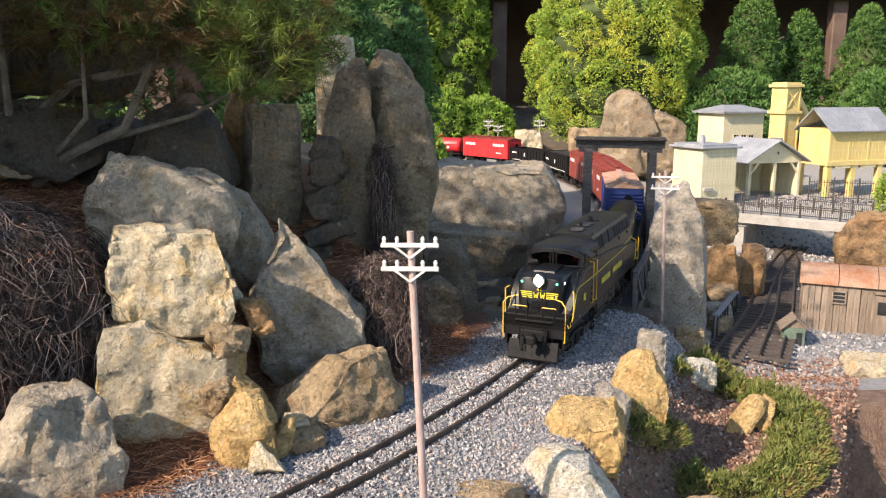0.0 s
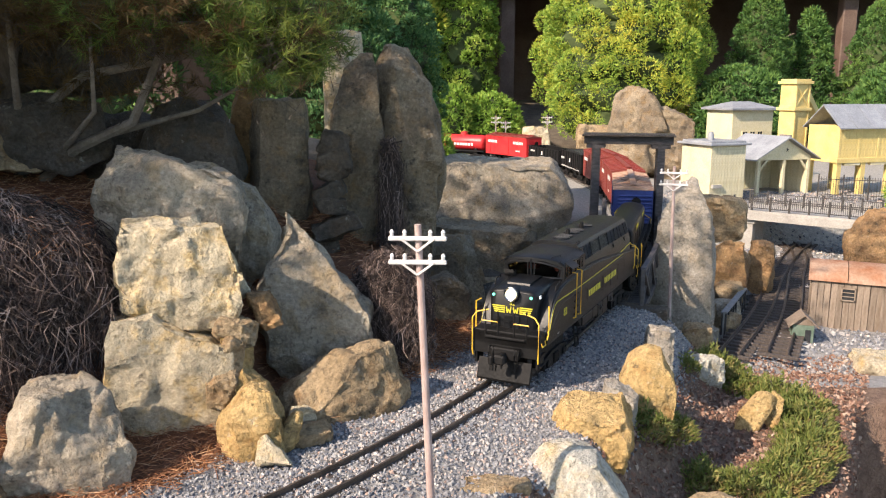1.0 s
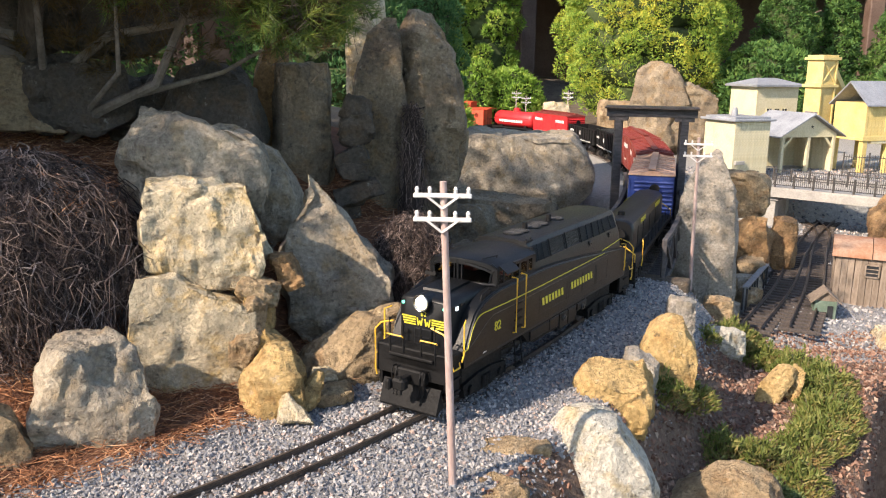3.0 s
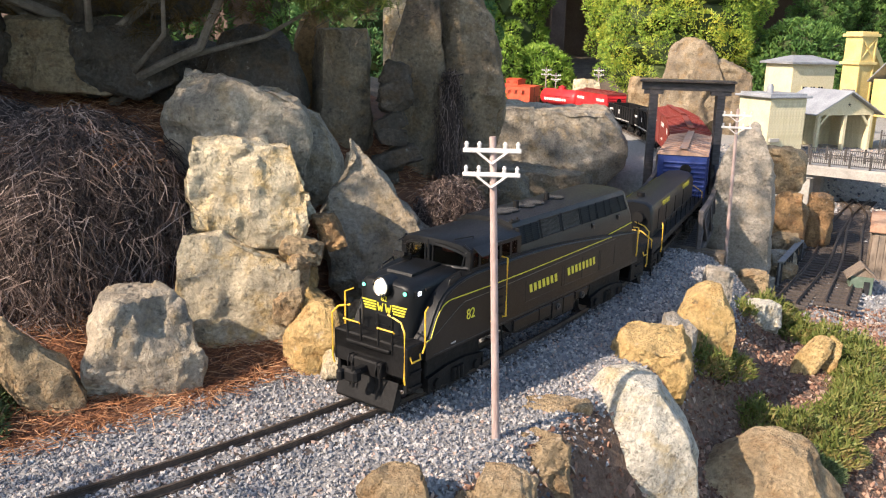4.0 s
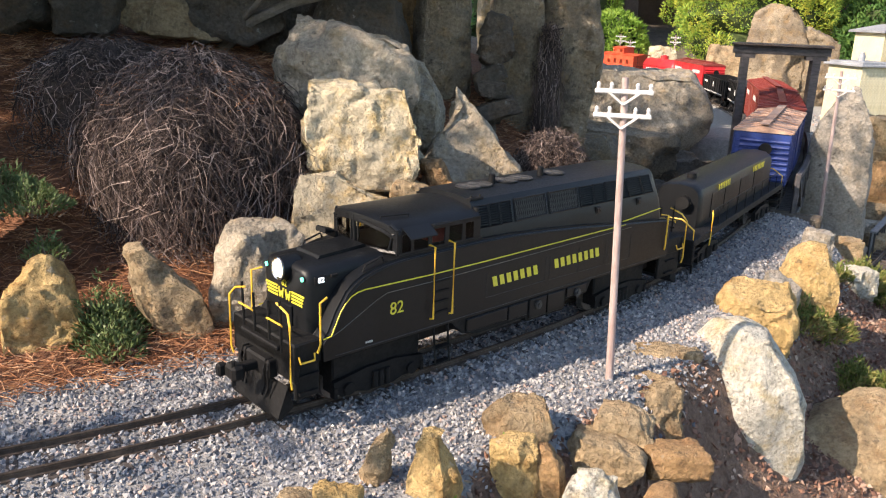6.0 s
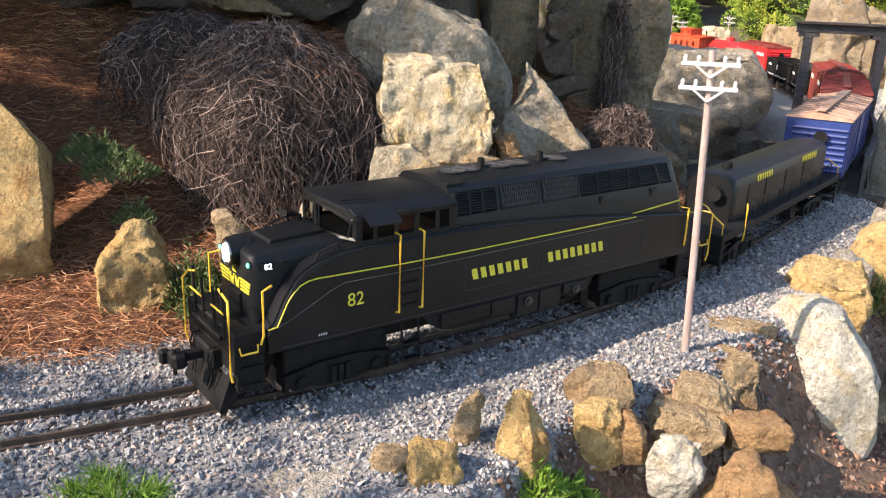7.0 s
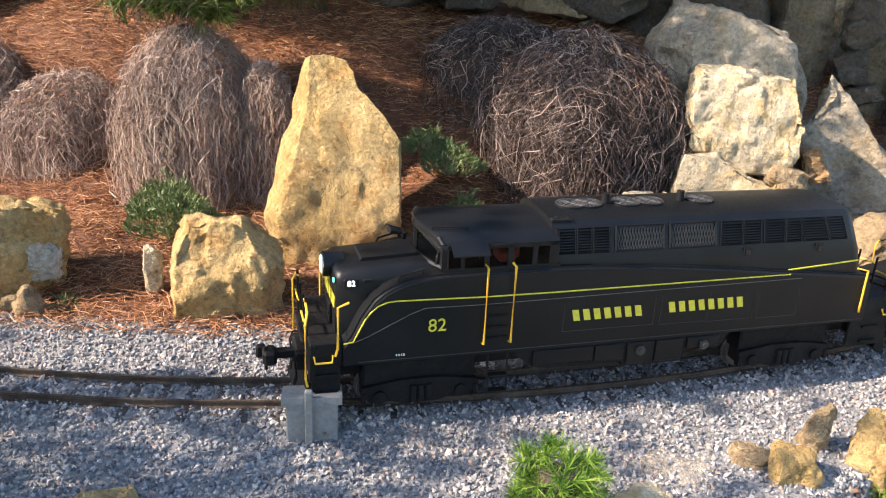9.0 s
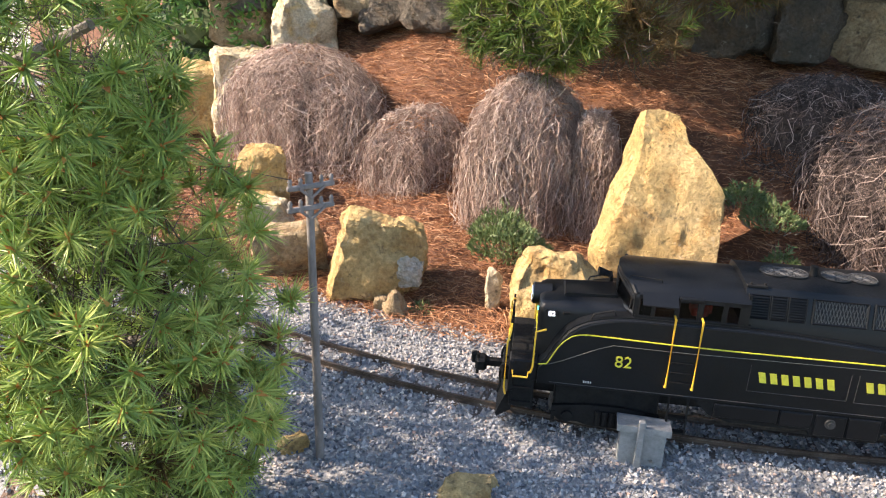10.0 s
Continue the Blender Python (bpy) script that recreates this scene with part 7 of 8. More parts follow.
# ---- planting: materials ----
M["spruce"] = leafy("spruce", [(0.0, (0.10, 0.19, 0.035)), (0.35, (0.24, 0.38, 0.06)), (0.65, (0.46, 0.52, 0.08)), (1.0, (0.78, 0.64, 0.09))], 0.6, 2.2)
M["deep_green"] = leafy("deep_green", [(0.0, (0.035, 0.085, 0.024)), (0.5, (0.09, 0.19, 0.045)), (1.0, (0.22, 0.33, 0.07))], 0.6, 3.0)
M["fresh_green"] = leafy("fresh_green", [(0.0, (0.09, 0.17, 0.028)), (0.5, (0.22, 0.37, 0.05)), (1.0, (0.48, 0.54, 0.10))], 0.55, 4.0)
M["blue_green"] = leafy("blue_green", [(0.0, (0.04, 0.11, 0.04)), (0.5, (0.11, 0.24, 0.08)), (1.0, (0.28, 0.42, 0.14))], 0.6, 5.0)
M["bed_green"] = leafy("bed_green", [(0.0, (0.07, 0.095, 0.02)), (0.4, (0.15, 0.19, 0.045)), (0.65, (0.25, 0.25, 0.075)), (1.0, (0.36, 0.22, 0.10))], 0.6, 9.0)
M["pine_green"] = leafy("pine_green", [(0.0, (0.035, 0.07, 0.015)), (0.4, (0.11, 0.18, 0.035)), (0.8, (0.26, 0.30, 0.06)), (1.0, (0.46, 0.40, 0.09))], 0.45, 6.0)
M["pine_light"] = leafy("pine_light", [(0.0, (0.10, 0.16, 0.04)), (0.4, (0.26, 0.36, 0.085)), (0.8, (0.46, 0.52, 0.14)), (1.0, (0.64, 0.60, 0.20))], 0.42, 6.0)
M["pine_dry"] = leafy("pine_dry", [(0.0, (0.05, 0.042, 0.016)), (0.5, (0.13, 0.085, 0.03)), (0.8, (0.20, 0.12, 0.045)), (1.0, (0.13, 0.15, 0.04))], 0.55, 8.0)
M["bud"] = leafy("bud", [(0.0, (0.30, 0.12, 0.035)), (0.6, (0.50, 0.22, 0.06)), (1.0, (0.60, 0.36, 0.12))], 0.5, 9.0)
M["creeper"] = leafy("creeper", [(0.0, (0.06, 0.10, 0.03)), (0.5, (0.14, 0.19, 0.07)), (1.0, (0.26, 0.28, 0.13))], 0.5, 12.0)
# dark green for crown cores, the foliage's inner shade put into the colour
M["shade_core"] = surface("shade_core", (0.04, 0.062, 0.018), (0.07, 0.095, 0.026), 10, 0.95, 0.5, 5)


def unit(v):
    return v / np.maximum(np.linalg.norm(v, axis=1), 1e-9)[:, None]


def cones(root, way, length, width):
    """Three-sided slim pyramids."""
    n = len(root)
    side = unit(np.cross(way, rng.normal(size=(n, 3))))
    up = np.cross(side, way)
    base = [root + (side * math.cos(a) + up * math.sin(a)) * width[:, None] for a in (0, 2.1, 4.2)]
    v = np.stack(base + [root + way * length[:, None]], 1).reshape(-1, 3)
    f = np.array([(0, 1, 3), (1, 2, 3), (2, 0, 3)])[None] + (np.arange(n) * 4)[:, None, None]
    return v, f.reshape(-1, 3)


def child(name, v, f, material, parent, label="", kind=""):
    ob = new(name, raw(name, v, f, material))
    ob.parent = parent
    return tagged(ob, label, kind=kind)


def lumpy_core(bm, c, r, seed=0, detail=2, k=0.12):
    made = bmesh.ops.create_icosphere(bm, subdivisions=detail, radius=1.0)["verts"]
    for v in made:
        d = v.co * (1 + k * noise.noise(v.co * 2.3 + Vector((seed, 0, 0))))
        v.co = (c[0] + d.x * r[0], c[1] + d.y * r[1], c[2] + d.z * r[2])


def bush(name, label, at, width, height, material, lobes=40, tufts=9000, tuft=0.035, cone=0.0, trunk=0.12, seed=1, category="tree", group="garden conifers", lobe=1.0):
    """A clipped-looking conifer: trunk, limbs and lobed crown of many sprigs. cone: 0 round, 1 pointed."""
    global rng
    keep, rng = rng, np.random.default_rng(seed)
    tree = thing(name, Matrix.Translation(at), label, category, group)
    r = width / 2
    bm = bmesh.new()
    rod(bm, (0, 0, -0.1), (0, 0, height * 0.8), r * 0.11, 8, r * 0.03)
    for k in range(7):
        a, z = k * 2.4, height * (0.15 + 0.09 * k)
        rod(bm, (0, 0, z), (r * 0.7 * math.cos(a), r * 0.7 * math.sin(a), z + r * 0.3), r * 0.04, 6, r * 0.015)
    part("trunk", bm, M["bark"], tree)
    cen, rad = [], []
    for k in range(lobes):
        f = (k + 0.5) / lobes
        a = k * 2.39996 + rng.uniform(-0.3, 0.3)
        zf = f ** (0.8 if cone else 1.0)
        env = (1 - zf) ** 0.75 * cone + (math.sqrt(max(0.02, 1 - (2 * zf - 0.86) ** 2 / 1.32)) if zf > 0.0 else 0.6) * (1 - cone)
        z = trunk * height + zf * height * (1 - trunk) * 0.97
        q = env * r * rng.uniform(0.70, 0.92)
        cen.append((q * math.cos(a), q * math.sin(a), z))
        rad.append(lobe * r * (0.26 + 0.16 * rng.random()) * (0.55 + 0.45 * env))
    cen, rad = np.array(cen), np.array(rad)
    # solid cores behind the sprigs, dark to stand for shade inside the crown
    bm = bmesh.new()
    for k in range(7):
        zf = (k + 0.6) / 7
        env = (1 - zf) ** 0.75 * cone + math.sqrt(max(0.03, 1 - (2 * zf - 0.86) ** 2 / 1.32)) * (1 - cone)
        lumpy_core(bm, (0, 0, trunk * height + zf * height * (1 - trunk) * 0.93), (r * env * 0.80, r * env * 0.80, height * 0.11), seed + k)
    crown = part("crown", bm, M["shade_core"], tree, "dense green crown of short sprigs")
    which = rng.choice(lobes, tufts, p=rad ** 2 / (rad ** 2).sum())
    d = unit(rng.normal(size=(tufts, 3)) + np.array([0, 0, 0.25]))
    root = cen[which] + d * (rad[which] * rng.uniform(0.80, 1.0, tufts))[:, None] * np.array([1, 1, 0.85])
    outw = unit(d + 0.5 * rng.normal(size=(tufts, 3)) + np.array([0, 0, 0.35]))
    v, f = cones(root, outw, tuft * rng.uniform(0.6, 1.3, tufts), tuft * 0.22 * rng.uniform(0.7, 1.3, tufts))
    child("sprig_mass", v, f, M[material], crown, kind="stuff")
    rng = keep
    return tree


# ---- background trees ----
bush("conifer", "large round yellow-green dwarf conifer", (1.30, 6.35, -0.02), 1.40, 1.65, "spruce", 190, 72000, 0.022, 0.12, 0.08, 11, lobe=0.50)
bush("conifer", "tall bright green conifer behind the train", (0.10, 7.4, 0.05), 0.72, 2.0, "fresh_green", 150, 30000, 0.03, 0.35, 0.05, 12, lobe=0.62)
bush("conifer", "bushy green conifer beside the house", (-0.55, 7.2, 0.1), 0.9, 2.2, "spruce", 70, 16000, 0.05, 0.3, 0.05, 13)
bush("conifer", "dark green cone-shaped spruce", (2.55, 6.9, 0.0), 0.72, 1.35, "deep_green", 130, 24000, 0.024, 0.75, 0.05, 14, lobe=0.6)
bush("conifer", "small dark cone-shaped spruce", (3.05, 7.1, 0.0), 0.5, 1.15, "deep_green", 50, 9000, 0.036, 0.8, 0.05, 15)
bush("conifer", "dark pointed spruce in shade", (3.55, 7.0, 0.0), 0.72, 1.20, "deep_green", 130, 22000, 0.024, 0.8, 0.05, 16, lobe=0.6)
bush("conifer", "fresh green pointed spruce", (3.55, 6.1, 0.0), 0.80, 1.10, "fresh_green", 130, 24000, 0.022, 0.85, 0.03, 17, lobe=0.6)
bush("conifer", "green pointed spruce behind the coaling house", (2.95, 5.6, 0.0), 0.6, 0.6, "deep_green", 50, 9000, 0.03, 0.6, 0.03, 18)
bush("conifer", "dark green hedge conifer behind the town", (2.1, 6.0, 0.0), 0.7, 0.62, "deep_green", 50, 9000, 0.034, 0.2, 0.03, 19)
bush("conifer", "dark conifer filling the gap by the house", (-1.5, 6.9, 0.1), 1.2, 2.3, "deep_green", 70, 14000, 0.055, 0.3, 0.03, 20)
bush("conifer", "tall dark conifer at the garden's edge", (4.7, 7.6, 0.0), 1.3, 1.6, "deep_green", 70, 12000, 0.055, 0.4, 0.03, 21)
bush("conifer", "broad dark conifer at the garden's far side", (-2.9, 6.2, 0.1), 1.6, 2.4, "deep_green", 70, 12000, 0.06, 0.3, 0.03, 22)
bush("conifer", "dark green conifer at the bank's far end", (-2.42, 1.05, 0.1), 0.7, 0.85, "deep_green", 90, 16000, 0.022, 0.2, 0.02, 30, lobe=0.7)
bush("shrub", "small light green shrub by the far track", (0.33, 6.55, 0.0), 0.5, 0.42, "fresh_green", 40, 7000, 0.03, 0.1, 0.02, 23, "shrub", "background shrubs")
bush("shrub", "fresh green shrub with reddish tips", (0.02, 6.35, 0.0), 0.30, 0.5, "fresh_green", 36, 5000, 0.03, 0.3, 0.02, 24, "shrub", "background shrubs")
bush("shrub", "light green shrub at the boulder's end", (-0.12, 3.9, 0.0), 0.30, 0.30, "fresh_green", 36, 5000, 0.022, 0.2, 0.02, 25, "shrub", "background shrubs")
bush("shrub", "yellow-green shrub by the road bridge", (1.98, 3.42, -0.014), 0.24, 0.16, "spruce", 30, 4000, 0.02, 0.1, 0.02, 26, "shrub", "background shrubs")
bush("conifer", "blue-green conifer behind the standing stones", (-0.20, 3.3, 0.05), 0.36, 0.9, "blue_green", 120, 22000, 0.016, 0.25, 0.02, 27, lobe=0.6)
bush("conifer", "blue-green conifer above the rock wall", (-0.46, 2.85, 0.20), 0.55, 0.85, "blue_green", 120, 24000, 0.018, 0.2, 0.02, 28, lobe=0.6)
bush("shrub", "dark shrub at the foot of the standing stones", (-0.215, 1.72, 0.30), 0.07, 0.10, "deep_green", 20, 1200, 0.012, 0.1, 0.02, 29, "shrub", "background shrubs")


# ---- pines with long needles ----
def whorls(points, ways, per, length, width, jitter=0.75, stagger=0.9):
    """Needles standing round the tips of twigs."""
    n = len(points)
    root = np.repeat(points, per, 0) - np.repeat(ways, per, 0) * (rng.random((n * per, 1)) * length * stagger)
    d = unit(np.repeat(ways, per, 0) * 0.75 + jitter * unit(rng.normal(size=(n * per, 3))))
    return cones(root, d, length * rng.uniform(0.7, 1.15, n * per), np.full(n * per, width))


def pine(label, at, trunk_pts, limbs, clusters, needle, per, green, dry, seed, group="long-needled pines", width=0.020, spread=0.75, stagger=0.9, shell=0.45):
    """limbs: bent branches; clusters: centre, extents, count of twig tips, share of dry ones."""
    global rng
    keep, rng = rng, np.random.default_rng(seed)
    tree = thing("pine_tree", Matrix.Translation(at), label, "tree", group)
    bm = bmesh.new()
    tube(bm, trunk_pts, 0.030, 10, 0.5)
    part("trunk", bm, M["bark"], tree, "rough brown trunk", 40)
    for pts, r in limbs:
        bm = bmesh.new()
        tube(bm, pts, r, 7, 0.4)
        part("limb", bm, M["pale_bark"], tree, "", 40)
    gp, gw, dp, dw, tw = [], [], [], [], []
    for c, e, n, share in clusters:
        c, e = np.array(c), np.array(e)
        d = unit(rng.normal(size=(n, 3)))
        p = c + d * e * (rng.random((n, 1)) ** shell)
        w = unit(d * np.array([1, 1, 0.7]) + 0.5 * rng.normal(size=(n, 3)) + np.array([0, 0, 0.25]))
        is_dry = rng.random(n) < share
        gp.append(p[~is_dry]), gw.append(w[~is_dry]), dp.append(p[is_dry]), dw.append(w[is_dry])
        tw.append((p - w * needle * 3.2, p))
    for name, pts, ways, mk in (("needles", gp, gw, green), ("dry_needles", dp, dw, dry)):
        pts, ways = np.concatenate(pts), np.concatenate(ways)
        if len(pts):
            v, f = whorls(pts, ways, per, needle, needle * width, spread, stagger)
            child(name, v, f, M[mk], tree, "long green needles in whorls" if name == "needles" else "dry brown needles", "stuff")
    if green == "pine_light":
        pts, ways = np.concatenate(gp), np.concatenate(gw)
        v, f = cones(pts - ways * 0.004, ways, np.full(len(pts), 0.012), np.full(len(pts), 0.0042))
        child("buds", v, f, M["bud"], tree, "orange-brown buds at the twig tips", "stuff")
    a, b = np.concatenate([t[0] for t in tw]), np.concatenate([t[1] for t in tw])
    v, f = cones(a, unit(b - a), np.linalg.norm(b - a, axis=1), np.full(len(a), needle * 0.022))
    child("twig_mass", v, f, M["bark"], tree, "thin brown twigs", "stuff")
    rng = keep
    return tree


# the high clusters stand out of view, added to shade the wall and bank
pine("spreading dark pine overhanging the rock wall, brown inside", (-0.80, 1.52, 0.20),
     [(0, 0, -0.1), (0.01, 0, 0.1), (-0.02, -0.02, 0.25), (0.03, -0.05, 0.45), (0.02, -0.1, 0.7)],
     [([(0.0, 0, 0.08), (0.12, -0.05, 0.17), (0.24, -0.08, 0.22), (0.30, -0.10, 0.33), (0.36, -0.12, 0.45)], 0.012), ([(0.0, -0.02, 0.2), (0.16, -0.08, 0.30), (0.38, -0.10, 0.34), (0.55, -0.12, 0.36)], 0.010),
      ([(0, -0.02, 0.25), (-0.2, -0.2, 0.36), (-0.4, -0.5, 0.36), (-0.45, -0.7, 0.24)], 0.011), ([(0, 0, 0.15), (0.06, -0.12, 0.28), (0.10, -0.2, 0.42)], 0.009), ([(-0.01, 0, 0.2), (-0.12, -0.08, 0.3), (-0.22, -0.15, 0.45)], 0.010), ([(0.1, -0.05, 0.17), (0.2, -0.14, 0.24), (0.22, -0.18, 0.36)], 0.006), ([(0.2, -0.07, 0.2), (0.34, -0.02, 0.24), (0.45, -0.02, 0.30)], 0.006), ([(-0.02, -0.05, 0.3), (-0.5, -0.1, 0.42), (-0.9, -0.3, 0.40)], 0.010)],
     [((0.52, -0.10, 0.40), (0.13, 0.14, 0.12), 230, 0.12), ((0.30, -0.15, 0.44), (0.26, 0.16, 0.10), 240, 0.55), ((0.0, -0.22, 0.47), (0.28, 0.16, 0.11), 230, 0.7), ((-0.35, -0.25, 0.48), (0.30, 0.2, 0.10), 230, 0.45), ((0.35, -0.05, 0.62), (0.35, 0.25, 0.14), 230, 0.2), ((-0.2, -0.2, 0.65), (0.5, 0.3, 0.12), 260, 0.2),
      ((-0.74, -0.64, 0.52), (0.45, 0.17, 0.08), 700, 0.2), ((-0.63, -0.93, 0.72), (0.22, 0.15, 0.08), 240, 0.2), ((-0.55, -0.50, 0.56), (0.35, 0.25, 0.12), 380, 0.2), ((-1.0, -0.50, 0.60), (0.4, 0.22, 0.12), 150, 0.2), ((-0.75, -0.45, 0.42), (0.38, 0.22, 0.12), 220, 0.3), ((-1.05, -0.55, 0.38), (0.3, 0.15, 0.1), 150, 0.3), ((0.15, -0.05, 0.28), (0.35, 0.08, 0.05), 60, 0.95), ((0.05, -0.05, 0.78), (0.75, 0.36, 0.10), 600, 0.3), ((-0.48, -0.55, 0.64), (0.5, 0.32, 0.10), 1500, 0.2), ((-1.2, -0.40, 0.62), (0.5, 0.28, 0.10), 600, 0.2), ((0.0, 0.22, 1.05), (1.0, 0.30, 0.14), 1500, 0.3), ((0.05, 0.20, 0.85), (0.7, 0.25, 0.12), 900, 0.3), ((0.50, -0.14, 0.36), (0.12, 0.12, 0.09), 260, 0.25), ((0.30, -0.16, 0.39), (0.2, 0.12, 0.07), 230, 0.75), ((0.12, -0.16, 0.40), (0.2, 0.12, 0.06), 180, 0.85)],
     0.030, 28, "pine_green", "pine_dry", 41, width=0.024)
# trunk and low bough show; the high clusters are unseen canopy added for shade
pine("dark pine rising behind the dead mounds, brown inside", (-1.22, 1.22, 0.32),
     [(0, 0, -0.1), (0.01, 0, 0.15), (-0.02, -0.02, 0.35), (0.0, -0.03, 0.7)],
     [([(0, 0, 0.12), (-0.2, -0.12, 0.2), (-0.42, -0.16, 0.32)], 0.009), ([(0, 0, 0.1), (0.14, -0.1, 0.14), (0.26, -0.14, 0.22)], 0.007), ([(0, 0, 0.2), (-0.05, -0.22, 0.24), (-0.10, -0.34, 0.20)], 0.008),
      ([(0, 0, 0.25), (-0.4, -0.2, 0.45), (-0.8, -0.25, 0.5)], 0.009)],
     [((-0.50, -0.42, 0.56), (0.70, 0.16, 0.08), 1700, 0.3), ((0.05, -0.10, 0.58), (0.5, 0.24, 0.10), 1100, 0.3), ((-0.15, 0.1, 0.72), (0.9, 0.3, 0.1), 1100, 0.3), ((-0.85, 0.0, 0.42), (0.3, 0.2, 0.14), 420, 0.3), ((0.18, -0.10, 0.17), (0.14, 0.10, 0.06), 110, 0.9),
      ((-0.04, -0.37, 0.085), (0.18, 0.08, 0.09), 560, 0.08), ((0.13, -0.30, 0.09), (0.12, 0.06, 0.06), 110, 0.85), ((-0.55, -0.06, 0.26), (0.2, 0.1, 0.08), 200, 0.5)],
     0.036, 24, "pine_green", "pine_dry", 47, width=0.034)
pine("bushy green pine reaching over the path's edge", (-1.50, -0.12, -0.30),
     [(0, 0, 0), (0.0, 0, 0.3), (0.01, 0.01, 0.65), (0.0, 0, 1.2)],
     [([(0, 0, 0.35), (0.2, 0.0, 0.42), (0.42, 0.02, 0.46), (0.58, 0.05, 0.50)], 0.012), ([(0, 0, 0.45), (0.2, 0.0, 0.6), (0.42, 0.0, 0.70), (0.54, 0.03, 0.75)], 0.010), ([(0, 0, 0.2), (0.25, 0.0, 0.24), (0.45, 0.02, 0.26), (0.56, 0.05, 0.30)], 0.010), ([(0, 0, 0.6), (0.1, 0.1, 0.8), (0.15, 0.12, 1.0)], 0.008), ([(0, 0, 0.6), (-0.1, -0.05, 0.8), (-0.15, -0.05, 1.0)], 0.008)],
     # the cluster at height 1.05 is an unseen crown, added to shade the ballast
     [((0.545, 0.04, 0.50), (0.135, 0.13, 0.20), 330, 0.01), ((0.52, 0.0, 0.72), (0.11, 0.10, 0.11), 120, 0.0), ((0.545, 0.04, 0.28), (0.12, 0.11, 0.11), 120, 0.03), ((0.22, 0.0, 1.05), (0.34, 0.20, 0.16), 120, 0.0), ((-0.05, 0.0, 0.6), (0.2, 0.18, 0.22), 160, 0.0), ((0.53, 0.03, 0.46), (0.09, 0.09, 0.22), 220, 0.1), ((0.25, 0.10, 0.62), (0.22, 0.10, 0.2), 220, 0.05)],
     0.027, 46, "pine_light", "pine_dry", 43, width=0.043, spread=1.4, stagger=0.35, shell=0.25)
pine("bright green young pine shoot below the ballast", (-0.447, 0.335, -0.12),
     [(0, 0, 0), (0, 0, 0.08), (0, 0, 0.14), (0, 0, 0.17)],
     [([(0, 0, 0.1), (0.015, 0.005, 0.14), (0.025, 0.01, 0.17)], 0.002)],
     [((0, 0, 0.145), (0.046, 0.046, 0.055), 150, 0.0)],
     0.016, 36, "fresh_green", "pine_dry", 44, width=0.04)


# ---- dead hanging plants ----
def hanging(label, at, size, count, seed, spread_a=(0, 360), core=0.9, droop=1.0, thick=0.00075, stem="dead_stem"):
    """A mat of dead stems over a mound, hanging down. size: w, d, h."""
    global rng
    keep, rng = rng, np.random.default_rng(seed)
    plant = thing("dead_plant", Matrix.Translation(at), label, "dried plant", "dead hanging plants")
    rx, ry, h = size[0] / 2, size[1] / 2, size[2]
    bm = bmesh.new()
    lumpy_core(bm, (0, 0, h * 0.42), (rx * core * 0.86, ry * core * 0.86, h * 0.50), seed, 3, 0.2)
    part("mat", bm, M["pink_core" if stem == "dead_stem" else "dead_core"], plant, "matted core, dark for the shade between stems")
    n, m = count, 6
    az = np.radians(rng.uniform(*spread_a, n))
    wavy = 1 + 0.13 * np.sin(2 * az + seed) + 0.09 * np.sin(5 * az + 2 * seed) + 0.05 * np.sin(11 * az + seed)
    t0 = rng.uniform(0.02, 0.95, n) ** 0.9
    t1 = np.minimum(1.0, t0 + rng.uniform(0.07, 0.30, n))
    clump_ = 0.07 * np.sin(23 * az + 9 * t0 + seed) * np.sin(17 * t0 + 5 * az)
    lift = (wavy + clump_) * rng.uniform(0.86, 1.08, n)
    k = np.linspace(0, 1, m)
    tt = t0[:, None] + (t1 - t0)[:, None] * k[None]
    ang = np.minimum(tt * 2.0, 1.35)
    rad = np.sin(ang)
    zz = h * (0.42 + 0.52 * np.cos(ang)) - np.maximum(0, tt * 2.0 - 1.35) / 0.65 * h * 0.50 * droop
    bend = az[:, None] + 0.13 * rng.normal(size=(n, 1)) * k[None] + 0.075 * np.cumsum(rng.normal(size=(n, m)), 1)
    x = rx * rad * np.cos(bend) * lift[:, None]
    y = ry * rad * np.sin(bend) * lift[:, None]
    p = np.stack([x, y, zz], -1) + 0.0042 * rng.normal(size=(n, m, 3)) + 0.006 * rng.normal(size=(n, 1, 3))
    d = np.gradient(p, axis=1)
    d /= np.maximum(np.linalg.norm(d, axis=2), 1e-9)[..., None]
    s1 = np.cross(d, np.array([0.31, 0.52, 0.8]))
    s1 /= np.maximum(np.linalg.norm(s1, axis=2), 1e-9)[..., None]
    s2 = np.cross(d, s1)
    wid = thick * (1 - 0.65 * k)[None, :, None] * rng.uniform(0.6, 1.3, (n, 1, 1))
    ring = np.stack([p + (s1 * math.cos(a) + s2 * math.sin(a)) * wid for a in (0, 2.1, 4.2)], 2)
    v = ring.reshape(-1, 3)
    f = np.array([(3 * r + j, 3 * r + (j + 1) % 3, 3 * r + 3 + (j + 1) % 3, 3 * r + 3 + j) for r in range(m - 1) for j in range(3)])
    f = (f[None] + (np.arange(n) * 3 * m)[:, None, None]).reshape(-1, 4)
    child("stem_tangle", v, f, M[stem], plant, "thin grey-brown dead stems", "stuff")
    rng = keep
    return plant


